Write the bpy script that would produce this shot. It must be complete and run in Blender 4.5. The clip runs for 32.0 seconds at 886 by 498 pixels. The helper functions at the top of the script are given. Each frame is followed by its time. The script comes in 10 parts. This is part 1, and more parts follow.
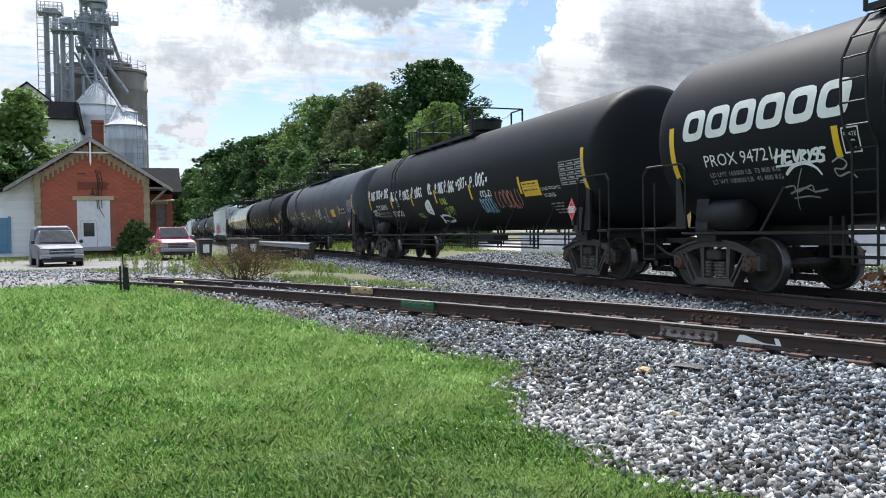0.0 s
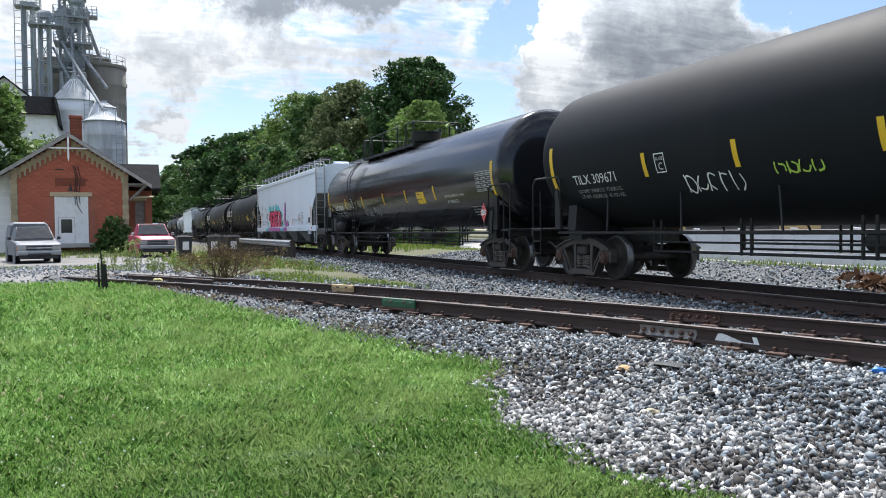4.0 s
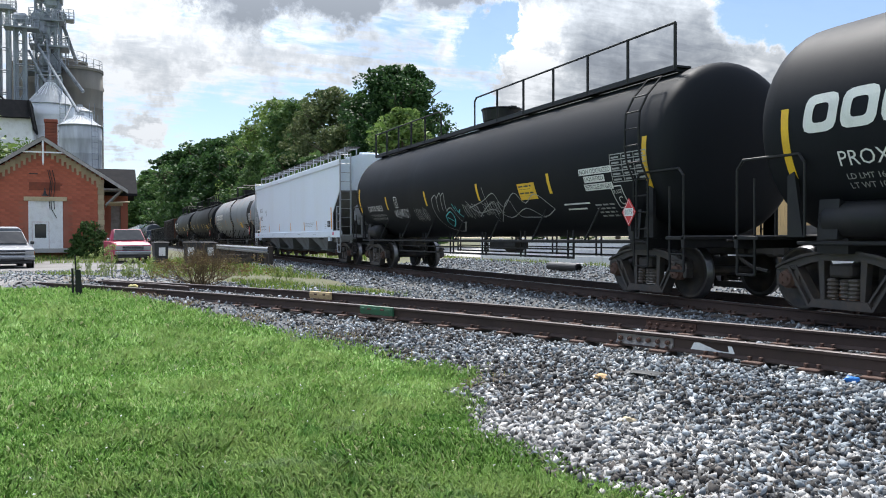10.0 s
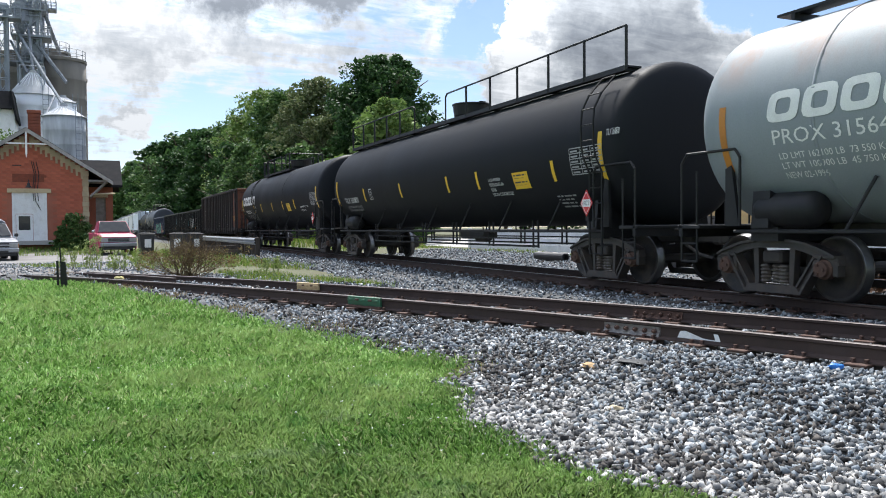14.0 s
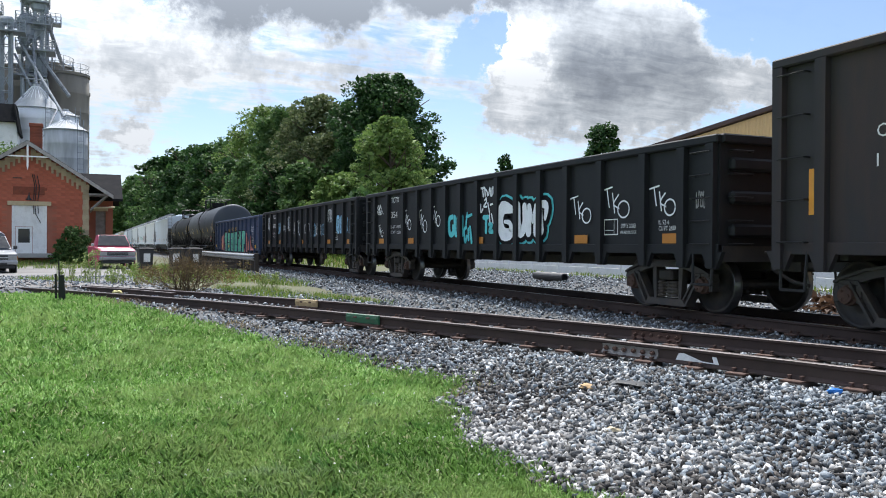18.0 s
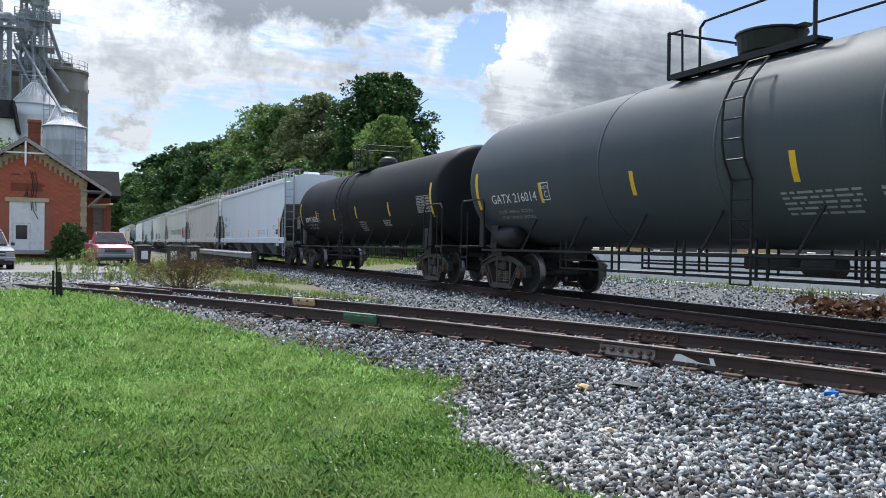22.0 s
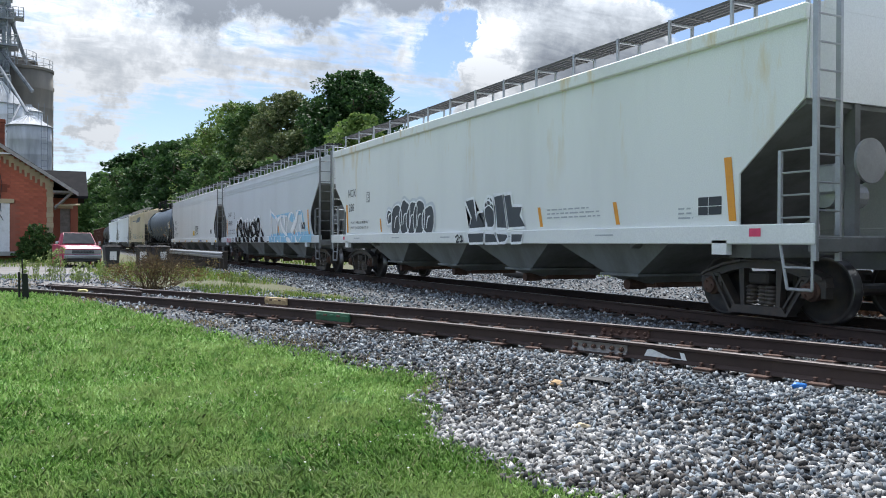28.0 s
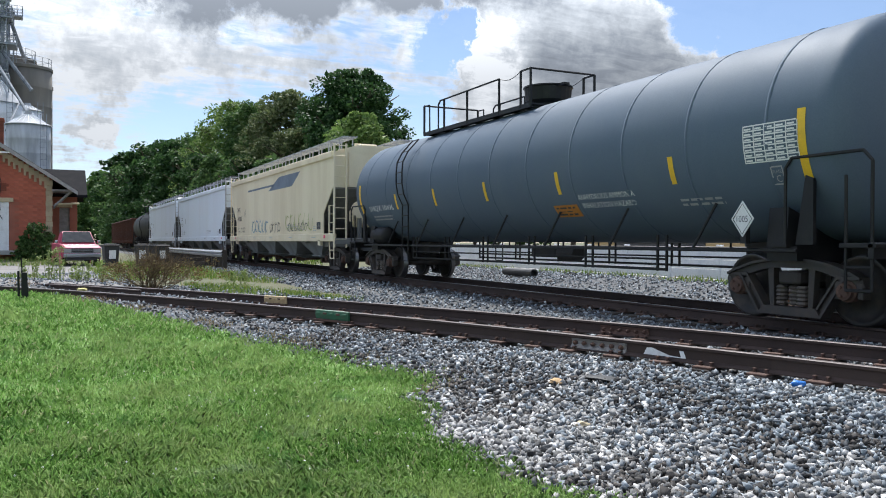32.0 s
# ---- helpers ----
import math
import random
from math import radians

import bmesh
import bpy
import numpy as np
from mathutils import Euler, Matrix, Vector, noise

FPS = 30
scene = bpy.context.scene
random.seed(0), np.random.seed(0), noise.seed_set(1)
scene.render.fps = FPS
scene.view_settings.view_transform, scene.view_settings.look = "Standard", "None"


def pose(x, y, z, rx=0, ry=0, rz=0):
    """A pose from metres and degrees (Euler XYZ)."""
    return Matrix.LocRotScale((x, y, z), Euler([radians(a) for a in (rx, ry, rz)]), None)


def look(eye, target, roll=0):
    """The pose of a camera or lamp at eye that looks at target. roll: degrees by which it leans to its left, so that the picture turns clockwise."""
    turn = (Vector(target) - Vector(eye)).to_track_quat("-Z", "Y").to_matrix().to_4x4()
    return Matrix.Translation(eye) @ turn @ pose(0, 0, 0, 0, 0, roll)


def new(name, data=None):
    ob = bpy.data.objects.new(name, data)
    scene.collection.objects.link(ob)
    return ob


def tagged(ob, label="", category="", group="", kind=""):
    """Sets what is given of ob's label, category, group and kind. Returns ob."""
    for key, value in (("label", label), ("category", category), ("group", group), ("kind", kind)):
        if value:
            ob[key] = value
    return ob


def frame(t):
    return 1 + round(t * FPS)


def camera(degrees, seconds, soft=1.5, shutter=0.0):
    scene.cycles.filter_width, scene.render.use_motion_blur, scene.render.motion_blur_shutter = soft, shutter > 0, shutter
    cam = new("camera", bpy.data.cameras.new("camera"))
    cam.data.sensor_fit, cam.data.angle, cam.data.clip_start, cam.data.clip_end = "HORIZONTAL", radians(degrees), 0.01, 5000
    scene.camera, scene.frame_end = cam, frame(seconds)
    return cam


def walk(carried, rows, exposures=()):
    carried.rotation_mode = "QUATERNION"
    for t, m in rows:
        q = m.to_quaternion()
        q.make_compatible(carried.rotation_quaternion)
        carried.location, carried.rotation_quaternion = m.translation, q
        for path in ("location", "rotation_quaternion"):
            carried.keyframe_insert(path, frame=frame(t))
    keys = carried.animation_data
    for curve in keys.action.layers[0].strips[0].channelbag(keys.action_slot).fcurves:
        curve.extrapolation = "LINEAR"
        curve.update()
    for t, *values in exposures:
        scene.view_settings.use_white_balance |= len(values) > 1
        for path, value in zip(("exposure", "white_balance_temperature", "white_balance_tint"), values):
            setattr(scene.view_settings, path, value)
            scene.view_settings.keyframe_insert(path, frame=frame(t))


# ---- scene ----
EXPO = 0.66           # exposure in stops
CAM_Z = 1.0685      # height of the eye over the rail heads; the world's z = 0 is the top of the rails
cam = camera(57.5, 32.0, soft=1.0, shutter=0.0)
walk(cam, [
    (0, pose(0, 0, CAM_Z, 88.768, 0.915, 69.958)),
    (0.5, pose(0, 0, CAM_Z, 88.531, 0.771, 69.962)),
    (1, pose(0, 0, CAM_Z, 88.340, 0.737, 69.702)),
    (1.5, pose(0, 0, CAM_Z, 88.323, 0.702, 69.487)),
    (2, pose(0, 0, CAM_Z, 88.326, 0.687, 69.334)),
    (2.5, pose(0, 0, CAM_Z, 88.243, 0.587, 69.178)),
    (3, pose(0, 0, CAM_Z, 88.295, 0.472, 69.126)),
    (3.5, pose(0, 0, CAM_Z, 88.493, 0.564, 68.875)),
    (5.5, pose(0, 0, CAM_Z, 88.672, 0.511, 68.202)),
    (6, pose(0, 0, CAM_Z, 88.773, 0.405, 68.006)),
    (6.5, pose(0, 0, CAM_Z, 88.891, 0.274, 67.867)),
    (7, pose(0, 0, CAM_Z, 88.921, 0.253, 67.694)),
    (7.5, pose(0, 0, CAM_Z, 88.988, 0.221, 67.578)),
    (8, pose(0, 0, CAM_Z, 88.930, 0.287, 67.489)),
    (8.5, pose(0, 0, CAM_Z, 88.889, 0.324, 67.378)),
    (9, pose(0, 0, CAM_Z, 88.982, 0.236, 67.281)),
    (9.5, pose(0, 0, CAM_Z, 89.109, 0.174, 67.214)),
    (10, pose(0, 0, CAM_Z, 89.162, 0.226, 67.134)),
    (10.5, pose(0, 0, CAM_Z, 89.086, 0.330, 66.968)),
    (11, pose(0, 0, CAM_Z, 88.916, 0.473, 66.794)),
    (11.5, pose(0, 0, CAM_Z, 88.748, 0.549, 66.614)),
    (12, pose(0, 0, CAM_Z, 88.676, 0.376, 66.547)),
    (12.5, pose(0, 0, CAM_Z, 88.611, 0.338, 66.463)),
    (13, pose(0, 0, CAM_Z, 88.549, 0.397, 66.359)),
    (13.5, pose(0, 0, CAM_Z, 88.497, 0.525, 66.333)),
    (14, pose(0, 0, CAM_Z, 88.460, 0.500, 66.241)),
    (14.5, pose(0, 0, CAM_Z, 88.498, 0.401, 66.183)),
    (16.5, pose(0, 0, CAM_Z, 89.587, -0.331, 66.194)),
    (17, pose(0, 0, CAM_Z, 89.661, -0.354, 66.206)),
    (17.5, pose(0, 0, CAM_Z, 89.737, -0.305, 66.159)),
    (18, pose(0, 0, CAM_Z, 89.779, -0.323, 66.192)),
    (18.5, pose(0, 0, CAM_Z, 89.859, -0.278, 66.249)),
    (19, pose(0, 0, CAM_Z, 89.869, -0.321, 66.387)),
    (19.5, pose(0, 0, CAM_Z, 89.763, -0.365, 66.498)),
    (20, pose(0, 0, CAM_Z, 89.661, -0.519, 66.473)),
    (20.5, pose(0, 0, CAM_Z, 89.631, -0.592, 66.459)),
    (21, pose(0, 0, CAM_Z, 89.628, -0.644, 66.310)),
    (21.5, pose(0, 0, CAM_Z, 89.713, -0.687, 66.195)),
    (22, pose(0, 0, CAM_Z, 89.739, -0.730, 66.049)),
    (22.5, pose(0, 0, CAM_Z, 89.721, -0.714, 65.952)),
    (23, pose(0, 0, CAM_Z, 89.693, -0.707, 65.853)),
    (23.5, pose(0, 0, CAM_Z, 89.624, -0.609, 65.791)),
    (24, pose(0, 0, CAM_Z, 89.528, -0.520, 65.691)),
    (24.5, pose(0, 0, CAM_Z, 89.410, -0.358, 65.547)),
    (25, pose(0, 0, CAM_Z, 89.290, -0.235, 65.326)),
    (25.5, pose(0, 0, CAM_Z, 89.211, -0.164, 65.153)),
    (27.5, pose(0, 0, CAM_Z, 89.501, -0.167, 64.222)),
    (28, pose(0, 0, CAM_Z, 89.611, -0.250, 64.107)),
    (28.5, pose(0, 0, CAM_Z, 89.721, -0.236, 63.994)),
    (29, pose(0, 0, CAM_Z, 89.771, -0.212, 63.895)),
    (29.5, pose(0, 0, CAM_Z, 89.725, -0.072, 63.870)),
    (30, pose(0, 0, CAM_Z, 89.723, -0.006, 63.917)),
    (30.5, pose(0, 0, CAM_Z, 89.725, 0.066, 63.965)),
    (31, pose(0, 0, CAM_Z, 89.717, -0.040, 63.975)),
    (31.5, pose(0, 0, CAM_Z, 89.593, -0.042, 63.978)),
    (32, pose(0, 0, CAM_Z, 89.502, -0.192, 64.066)),
], exposures=[(0, EXPO, 6500, 10), (16, EXPO, 6500, 10), (19.5, EXPO - 0.1, 6400, 10), (23, EXPO - 0.15, 6400, 10), (25.5, EXPO - 0.17, 6400, 10), (32, EXPO - 0.17, 6400, 10)])

# ---- world and sun ----
SUN_EL, SUN_AZ = 58, 282      # degrees; azimuth counted from +Y towards +X

# single clouds and gaps: azimuth, elevation, half width, half height in degrees, cover, greyness
CLOUDS = (
    # the thin white sheet over the depot, its gaps and the small low puff
    (-89.0, 12.8, 9.0, 6.0, 1.1, -0.75), (-80.5, 11.8, 7.5, 4.0, 0.5, -0.4), (-99.0, 12.0, 7.0, 9.0, 0.8, -0.7),
    (-86.3, 16.4, 1.7, 1.1, -0.9, 0.0), (-90.5, 17.0, 1.2, 0.7, -0.7, 0.0), (-84.0, 8.4, 6.0, 1.5, -0.35, 0.0),
    (-87.2, 6.9, 2.3, 1.15, 2.4, -1.5), (-88.5, 5.0, 2.2, 0.6, 0.5, -0.1), (-91.0, 3.6, 6.0, 1.6, -0.2, 0.0),
    # dark bases along the top
    (-79.0, 17.2, 6.4, 3.4, 2.1, 2.8), (-70.5, 18.4, 8.5, 3.6, 1.9, 1.9), (-61.0, 18.9, 9.5, 3.8, 2.2, 2.2),
    # broken cloud in the middle
    (-71.5, 13.4, 5.2, 2.6, 0.35, 0.3), (-66.6, 13.4, 1.7, 2.2, 0.7, -0.4),
    # blue gap and its shred
    (-63.2, 13.8, 2.8, 2.6, -2.2, 0.0), (-62.4, 14.4, 0.6, 0.9, 1.5, -0.3), (-66.0, 8.2, 7.0, 1.6, -0.3, 0.1),
    # the heaped cloud: white flank, grey core, bright crown, low bank beside it
    (-60.0, 12.8, 3.2, 4.4, 2.6, -1.5), (-54.2, 12.6, 8.0, 5.6, 2.8, -0.6), (-52.4, 12.0, 5.2, 2.7, 0.3, 1.3),
    (-52.0, 16.8, 3.8, 2.0, 0.9, -0.75), (-56.0, 8.9, 6.5, 1.3, 0.4, -0.1), (-45.2, 11.0, 3.8, 1.9, 2.4, -0.9),
    # open blue beyond
    (-41.5, 16.8, 8.5, 5.2, -2.7, 0.0), (-47.0, 8.4, 6.0, 1.2, -0.3, 0.0))


def make_world():
    w = bpy.data.worlds.new("world")
    scene.world = w
    w.use_nodes = True
    nt = w.node_tree
    nt.nodes.clear()
    N, K = nt.nodes.new, nt.links.new

    def link(v, socket):
        if isinstance(v, (int, float, tuple)):
            socket.default_value = v
        else:
            K(v, socket)

    def math_node(op, a, b=0.0, c=0.0):
        n = N("ShaderNodeMath")
        n.operation = op
        for i, v in enumerate((a, b, c)):
            link(v, n.inputs[i])
        return n.outputs[0]

    def noise_tex(vec, scale, detail, rough, dist=0.0):
        n = N("ShaderNodeTexNoise")
        n.inputs["Scale"].default_value, n.inputs["Detail"].default_value = scale, detail
        n.inputs["Roughness"].default_value, n.inputs["Distortion"].default_value = rough, dist
        K(vec, n.inputs["Vector"])
        return n

    def ramp(src, stops):
        r = N("ShaderNodeValToRGB")
        el = r.color_ramp.elements
        while len(el) < len(stops):
            el.new(0.5)
        for e, (p, c) in zip(el, stops):
            e.position, e.color = p, (*c, 1)
        K(src, r.inputs[0])
        return r.outputs[0]
    out, bg = N("ShaderNodeOutputWorld"), N("ShaderNodeBackground")
    sky = N("ShaderNodeTexSky")
    sky.sky_type, sky.sun_disc = "NISHITA", False
    sky.sun_elevation, sky.sun_rotation = radians(SUN_EL), radians(SUN_AZ)
    sky.air_density, sky.dust_density, sky.ozone_density = 1.0, 0.25, 3.0
    tc, sep = N("ShaderNodeTexCoord"), N("ShaderNodeSeparateXYZ")
    ray = tc.outputs["Generated"]
    K(ray, sep.inputs[0])
    X, Y, Z = (sep.outputs[a] for a in "XYZ")
    # azimuth and elevation in degrees, ruffled so that outlines billow
    deg = 57.2958
    ruffle = noise_tex(ray, 9.0, 13, 0.66)
    rs = N("ShaderNodeSeparateXYZ")
    K(ruffle.outputs["Color"], rs.inputs[0])
    az = math_node("MULTIPLY", math_node("ARCTAN2", X, Y), deg)
    el = math_node("MULTIPLY", math_node("ARCSINE", Z), deg)
    az = math_node("ADD", az, math_node("MULTIPLY", math_node("SUBTRACT", rs.outputs[0], 0.5), 14.0))
    el = math_node("ADD", el, math_node("MULTIPLY", math_node("SUBTRACT", rs.outputs[1], 0.5), 8.0))
    comb = N("ShaderNodeCombineXYZ")
    K(az, comb.inputs[0])
    K(el, comb.inputs[1])
    # thin layered cloud on a flat ceiling, and heaped cloud by direction
    lay = N("ShaderNodeCombineXYZ")
    hgt = math_node("MAXIMUM", math_node("ADD", Z, 0.16), 0.05)
    K(math_node("DIVIDE", X, hgt), lay.inputs[0])
    K(math_node("DIVIDE", Y, hgt), lay.inputs[1])
    stretch = N("ShaderNodeMapping")
    stretch.inputs["Scale"].default_value, stretch.inputs["Rotation"].default_value = (1.0, 0.45, 1.0), (0, 0, 0.35)
    K(lay.outputs[0], stretch.inputs[0])
    thin = noise_tex(stretch.outputs[0], 1.9, 13, 0.66, 0.3).outputs["Fac"]
    heap = noise_tex(ray, 8.0, 13, 0.64, 0.1).outputs["Fac"]
    cover = math_node("ADD", math_node("MULTIPLY", math_node("SUBTRACT", thin, 0.5), 2.6), math_node("MULTIPLY", math_node("SUBTRACT", heap, 0.5), 2.2))
    wisp = math_node("SUBTRACT", noise_tex(stretch.outputs[0], 7.0, 13, 0.62, 0.4).outputs["Fac"], 0.5)
    puff = math_node("SUBTRACT", noise_tex(ray, 24.0, 12, 0.6).outputs["Fac"], 0.5)
    cover = math_node("ADD", cover, math_node("ADD", math_node("MULTIPLY", wisp, 1.5), math_node("MULTIPLY_ADD", puff, 1.8, -0.44)))
    grey = math_node("MULTIPLY", math_node("SUBTRACT", noise_tex(ray, 6.0, 12, 0.62).outputs["Fac"], 0.5), 1.7)
    grey = math_node("MULTIPLY_ADD", puff, 1.6, grey)
    # rows of small flecks in the thin sheet
    fleck = math_node("SUBTRACT", noise_tex(stretch.outputs[0], 15.0, 10, 0.6, 0.6).outputs["Fac"], 0.5)
    grey = math_node("MULTIPLY_ADD", fleck, -2.6, grey)
    cover = math_node("MULTIPLY_ADD", fleck, 2.4, cover)
    for u, v, a, b, c, g in CLOUDS:
        mp = N("ShaderNodeMapping")
        mp.vector_type = "TEXTURE"
        mp.inputs["Location"].default_value, mp.inputs["Scale"].default_value = (u, v, 0), (a, b, 1)
        K(comb.outputs[0], mp.inputs[0])
        ln = N("ShaderNodeVectorMath")
        ln.operation = "LENGTH"
        K(mp.outputs[0], ln.inputs[0])
        mr = N("ShaderNodeMapRange")
        mr.interpolation_type = "SMOOTHSTEP"
        mr.inputs["From Min"].default_value, mr.inputs["From Max"].default_value = 1.25, 0.2
        K(ln.outputs["Value"], mr.inputs["Value"])
        cover = math_node("MULTIPLY_ADD", mr.outputs[0], c, cover)
        if g:
            grey = math_node("MULTIPLY_ADD", mr.outputs[0], g, grey)
    inner = math_node("MINIMUM", math_node("MAXIMUM", cover, -0.2), 1.1)
    grey = math_node("ADD", grey, math_node("MULTIPLY", math_node("SUBTRACT", inner, 1.0), 1.1))
    mask = ramp(math_node("MULTIPLY_ADD", cover, 0.5, 0.5), [(0.18, (0.04,) * 3), (0.36, (0.22,) * 3), (0.50, (0.56,) * 3), (0.70, (1, 1, 1))])
    tone = ramp(math_node("MULTIPLY_ADD", grey, 0.36, 0.5), [(0.0, (1.36, 1.42, 1.50)), (0.20, (1.03, 1.09, 1.17)), (0.40, (0.81, 0.88, 0.97)), (0.56, (0.66, 0.72, 0.80)), (0.80, (0.47, 0.525, 0.61)), (1.0, (0.37, 0.415, 0.485))])
    # cloud grows brighter overhead and round the sun
    s = Vector((math.sin(radians(SUN_AZ)) * math.cos(radians(SUN_EL)), math.cos(radians(SUN_AZ)) * math.cos(radians(SUN_EL)), math.sin(radians(SUN_EL))))
    dot = N("ShaderNodeVectorMath")
    dot.operation = "DOT_PRODUCT"
    dot.inputs[1].default_value = s
    K(ray, dot.inputs[0])
    near = math_node("POWER", math_node("MAXIMUM", dot.outputs["Value"], 0.0), 6.0)
    power = math_node("ADD", math_node("MULTIPLY_ADD", math_node("MAXIMUM", math_node("SUBTRACT", Z, 0.2), 0.0), CLOUD_HIGH, CLOUD_LOW), math_node("MULTIPLY", near, CLOUD_SUN))
    lift = N("ShaderNodeVectorMath")
    lift.operation = "SCALE"
    K(tone, lift.inputs[0])
    K(power, lift.inputs["Scale"])
    mix = N("ShaderNodeMixRGB")
    K(mask, mix.inputs[0])
    tint = N("ShaderNodeMixRGB")
    tint.blend_type = "MULTIPLY"
    tint.inputs[0].default_value = 1.0
    tint.inputs[2].default_value = (0.66, 0.64, 0.66, 1)
    K(sky.outputs[0], tint.inputs[1])
    K(tint.outputs[0], mix.inputs[1])
    K(lift.outputs[0], mix.inputs[2])
    K(mix.outputs[0], bg.inputs[0])
    bg.inputs[1].default_value = 0.15
    K(bg.outputs[0], out.inputs[0])


CLOUD_LOW, CLOUD_HIGH, CLOUD_SUN = 2.25, 17.0, 7.0
make_world()
sun = new("sun", bpy.data.lights.new("sun", "SUN"))
sun.data.energy, sun.data.angle, sun.data.color = 4.2, radians(8), (1.0, 0.975, 0.935)
_az, _el = radians(SUN_AZ), radians(SUN_EL)
sun.matrix_world = look((60 * math.sin(_az) * math.cos(_el), 60 * math.cos(_az) * math.cos(_el), 60 * math.sin(_el)), (0, 0, 0))

# ---- materials ----
def nodes_of(name):
    m = bpy.data.materials.new(name)
    m.use_nodes = True
    nt = m.node_tree
    b = nt.nodes["Principled BSDF"]
    return m, nt, b


def grain(nt, scale, detail=4.0, rough=0.6, stretch=(1, 1, 1), coord="Object"):
    tc, mp, n = nt.nodes.new("ShaderNodeTexCoord"), nt.nodes.new("ShaderNodeMapping"), nt.nodes.new("ShaderNodeTexNoise")
    mp.inputs["Scale"].default_value = stretch
    nt.links.new(tc.outputs[coord], mp.inputs[0])
    nt.links.new(mp.outputs[0], n.inputs["Vector"])
    n.inputs["Scale"].default_value, n.inputs["Detail"].default_value, n.inputs["Roughness"].default_value = scale, detail, rough
    return n.outputs["Fac"]


def ramped(nt, src, lo, hi):
    r = nt.nodes.new("ShaderNodeMapRange")
    r.inputs["From Min"].default_value, r.inputs["From Max"].default_value = lo, hi
    nt.links.new(src, r.inputs["Value"])
    return r.outputs["Result"]


def mixed(nt, fac, a, b):
    x = nt.nodes.new("ShaderNodeMixRGB")
    for i, v in ((0, fac), (1, a), (2, b)):
        if isinstance(v, (int, float)):
            x.inputs[i].default_value = v
        elif isinstance(v, tuple):
            x.inputs[i].default_value = (*v, 1)
        else:
            nt.links.new(v, x.inputs[i])
    return x.outputs[0]


def bumped(nt, b, src, strength, dist=0.02):
    n = nt.nodes.new("ShaderNodeBump")
    n.inputs["Strength"].default_value, n.inputs["Distance"].default_value = strength, dist
    nt.links.new(src, n.inputs["Height"])
    nt.links.new(n.outputs[0], b.inputs["Normal"])


def surface(name, base, rough=0.6, metal=0.0, dirt=None, amount=0.5, scale=1.2, fine=40.0, bump=0.15, streak=False, vary=0.0, spec=0.5):
    """Painted or plain stuff with stains of a second colour and fine grain."""
    m, nt, b = nodes_of(name)
    dirt = dirt or tuple(c * 0.55 for c in base)
    big = grain(nt, scale, 5, 0.65, (1, 1, 0.16) if streak else (1, 1, 1))
    small = grain(nt, fine, 3, 0.6)
    col = mixed(nt, ramped(nt, big, 0.62 - 0.35 * amount, 0.62 + 0.25), base, dirt)
    f2 = ramped(nt, small, 0.35, 0.75)
    mul = nt.nodes.new("ShaderNodeMath")
    mul.operation = "MULTIPLY"
    mul.inputs[1].default_value = 0.35
    nt.links.new(f2, mul.inputs[0])
    col = mixed(nt, mul.outputs[0], col, tuple(c * 0.6 for c in base))
    if vary:
        info = nt.nodes.new("ShaderNodeObjectInfo")
        hs = nt.nodes.new("ShaderNodeHueSaturation")
        r = nt.nodes.new("ShaderNodeMapRange")
        r.inputs["To Min"].default_value, r.inputs["To Max"].default_value = 1 - vary, 1 + vary
        nt.links.new(info.outputs["Random"], r.inputs["Value"])
        nt.links.new(r.outputs["Result"], hs.inputs["Value"])
        nt.links.new(col, hs.inputs["Color"])
        col = hs.outputs[0]
    nt.links.new(col, b.inputs["Base Color"])
    b.inputs["Roughness"].default_value, b.inputs["Metallic"].default_value = rough, metal
    b.inputs["Specular IOR Level"].default_value = spec
    rr = nt.nodes.new("ShaderNodeMapRange")
    rr.inputs["To Min"].default_value, rr.inputs["To Max"].default_value = max(0.05, rough - 0.1), min(1, rough + 0.15)
    nt.links.new(big, rr.inputs["Value"])
    nt.links.new(rr.outputs["Result"], b.inputs["Roughness"])
    if bump:
        bumped(nt, b, small, bump, 0.01)
    return m


def island(name, stops, rough=0.9, bump=0.3, fine=30.0, trans=0.0):
    """Loose pieces: each island takes its own tone from a ramp."""
    m, nt, b = nodes_of(name)
    geo = nt.nodes.new("ShaderNodeNewGeometry")
    r = nt.nodes.new("ShaderNodeValToRGB")
    el = r.color_ramp.elements
    while len(el) < len(stops):
        el.new(0.5)
    for e, (p, c) in zip(el, stops):
        e.position, e.color = p, (*c, 1)
    nt.links.new(geo.outputs["Random Per Island"], r.inputs[0])
    g = grain(nt, fine, 3)
    col = mixed(nt, ramped(nt, g, 0.3, 0.8), r.outputs[0], (0.5, 0.5, 0.5))
    x = nt.nodes.new("ShaderNodeMixRGB")
    x.blend_type = "MULTIPLY"
    x.inputs[0].default_value = 0.5
    nt.links.new(r.outputs[0], x.inputs[1])
    nt.links.new(col, x.inputs[2])
    nt.links.new(r.outputs[0] if trans else x.outputs[0], b.inputs["Base Color"])
    b.inputs["Roughness"].default_value = rough
    if trans:
        b.inputs["Specular IOR Level"].default_value = 0.25
        t = nt.nodes.new("ShaderNodeBsdfTranslucent")
        nt.links.new(r.outputs[0], t.inputs[0])
        ms = nt.nodes.new("ShaderNodeMixShader")
        ms.inputs[0].default_value = trans
        nt.links.new(b.outputs[0], ms.inputs[1])
        nt.links.new(t.outputs[0], ms.inputs[2])
        nt.links.new(ms.outputs[0], nt.nodes["Material Output"].inputs[0])
    elif bump:
        bumped(nt, b, g, bump, 0.01)
    return m


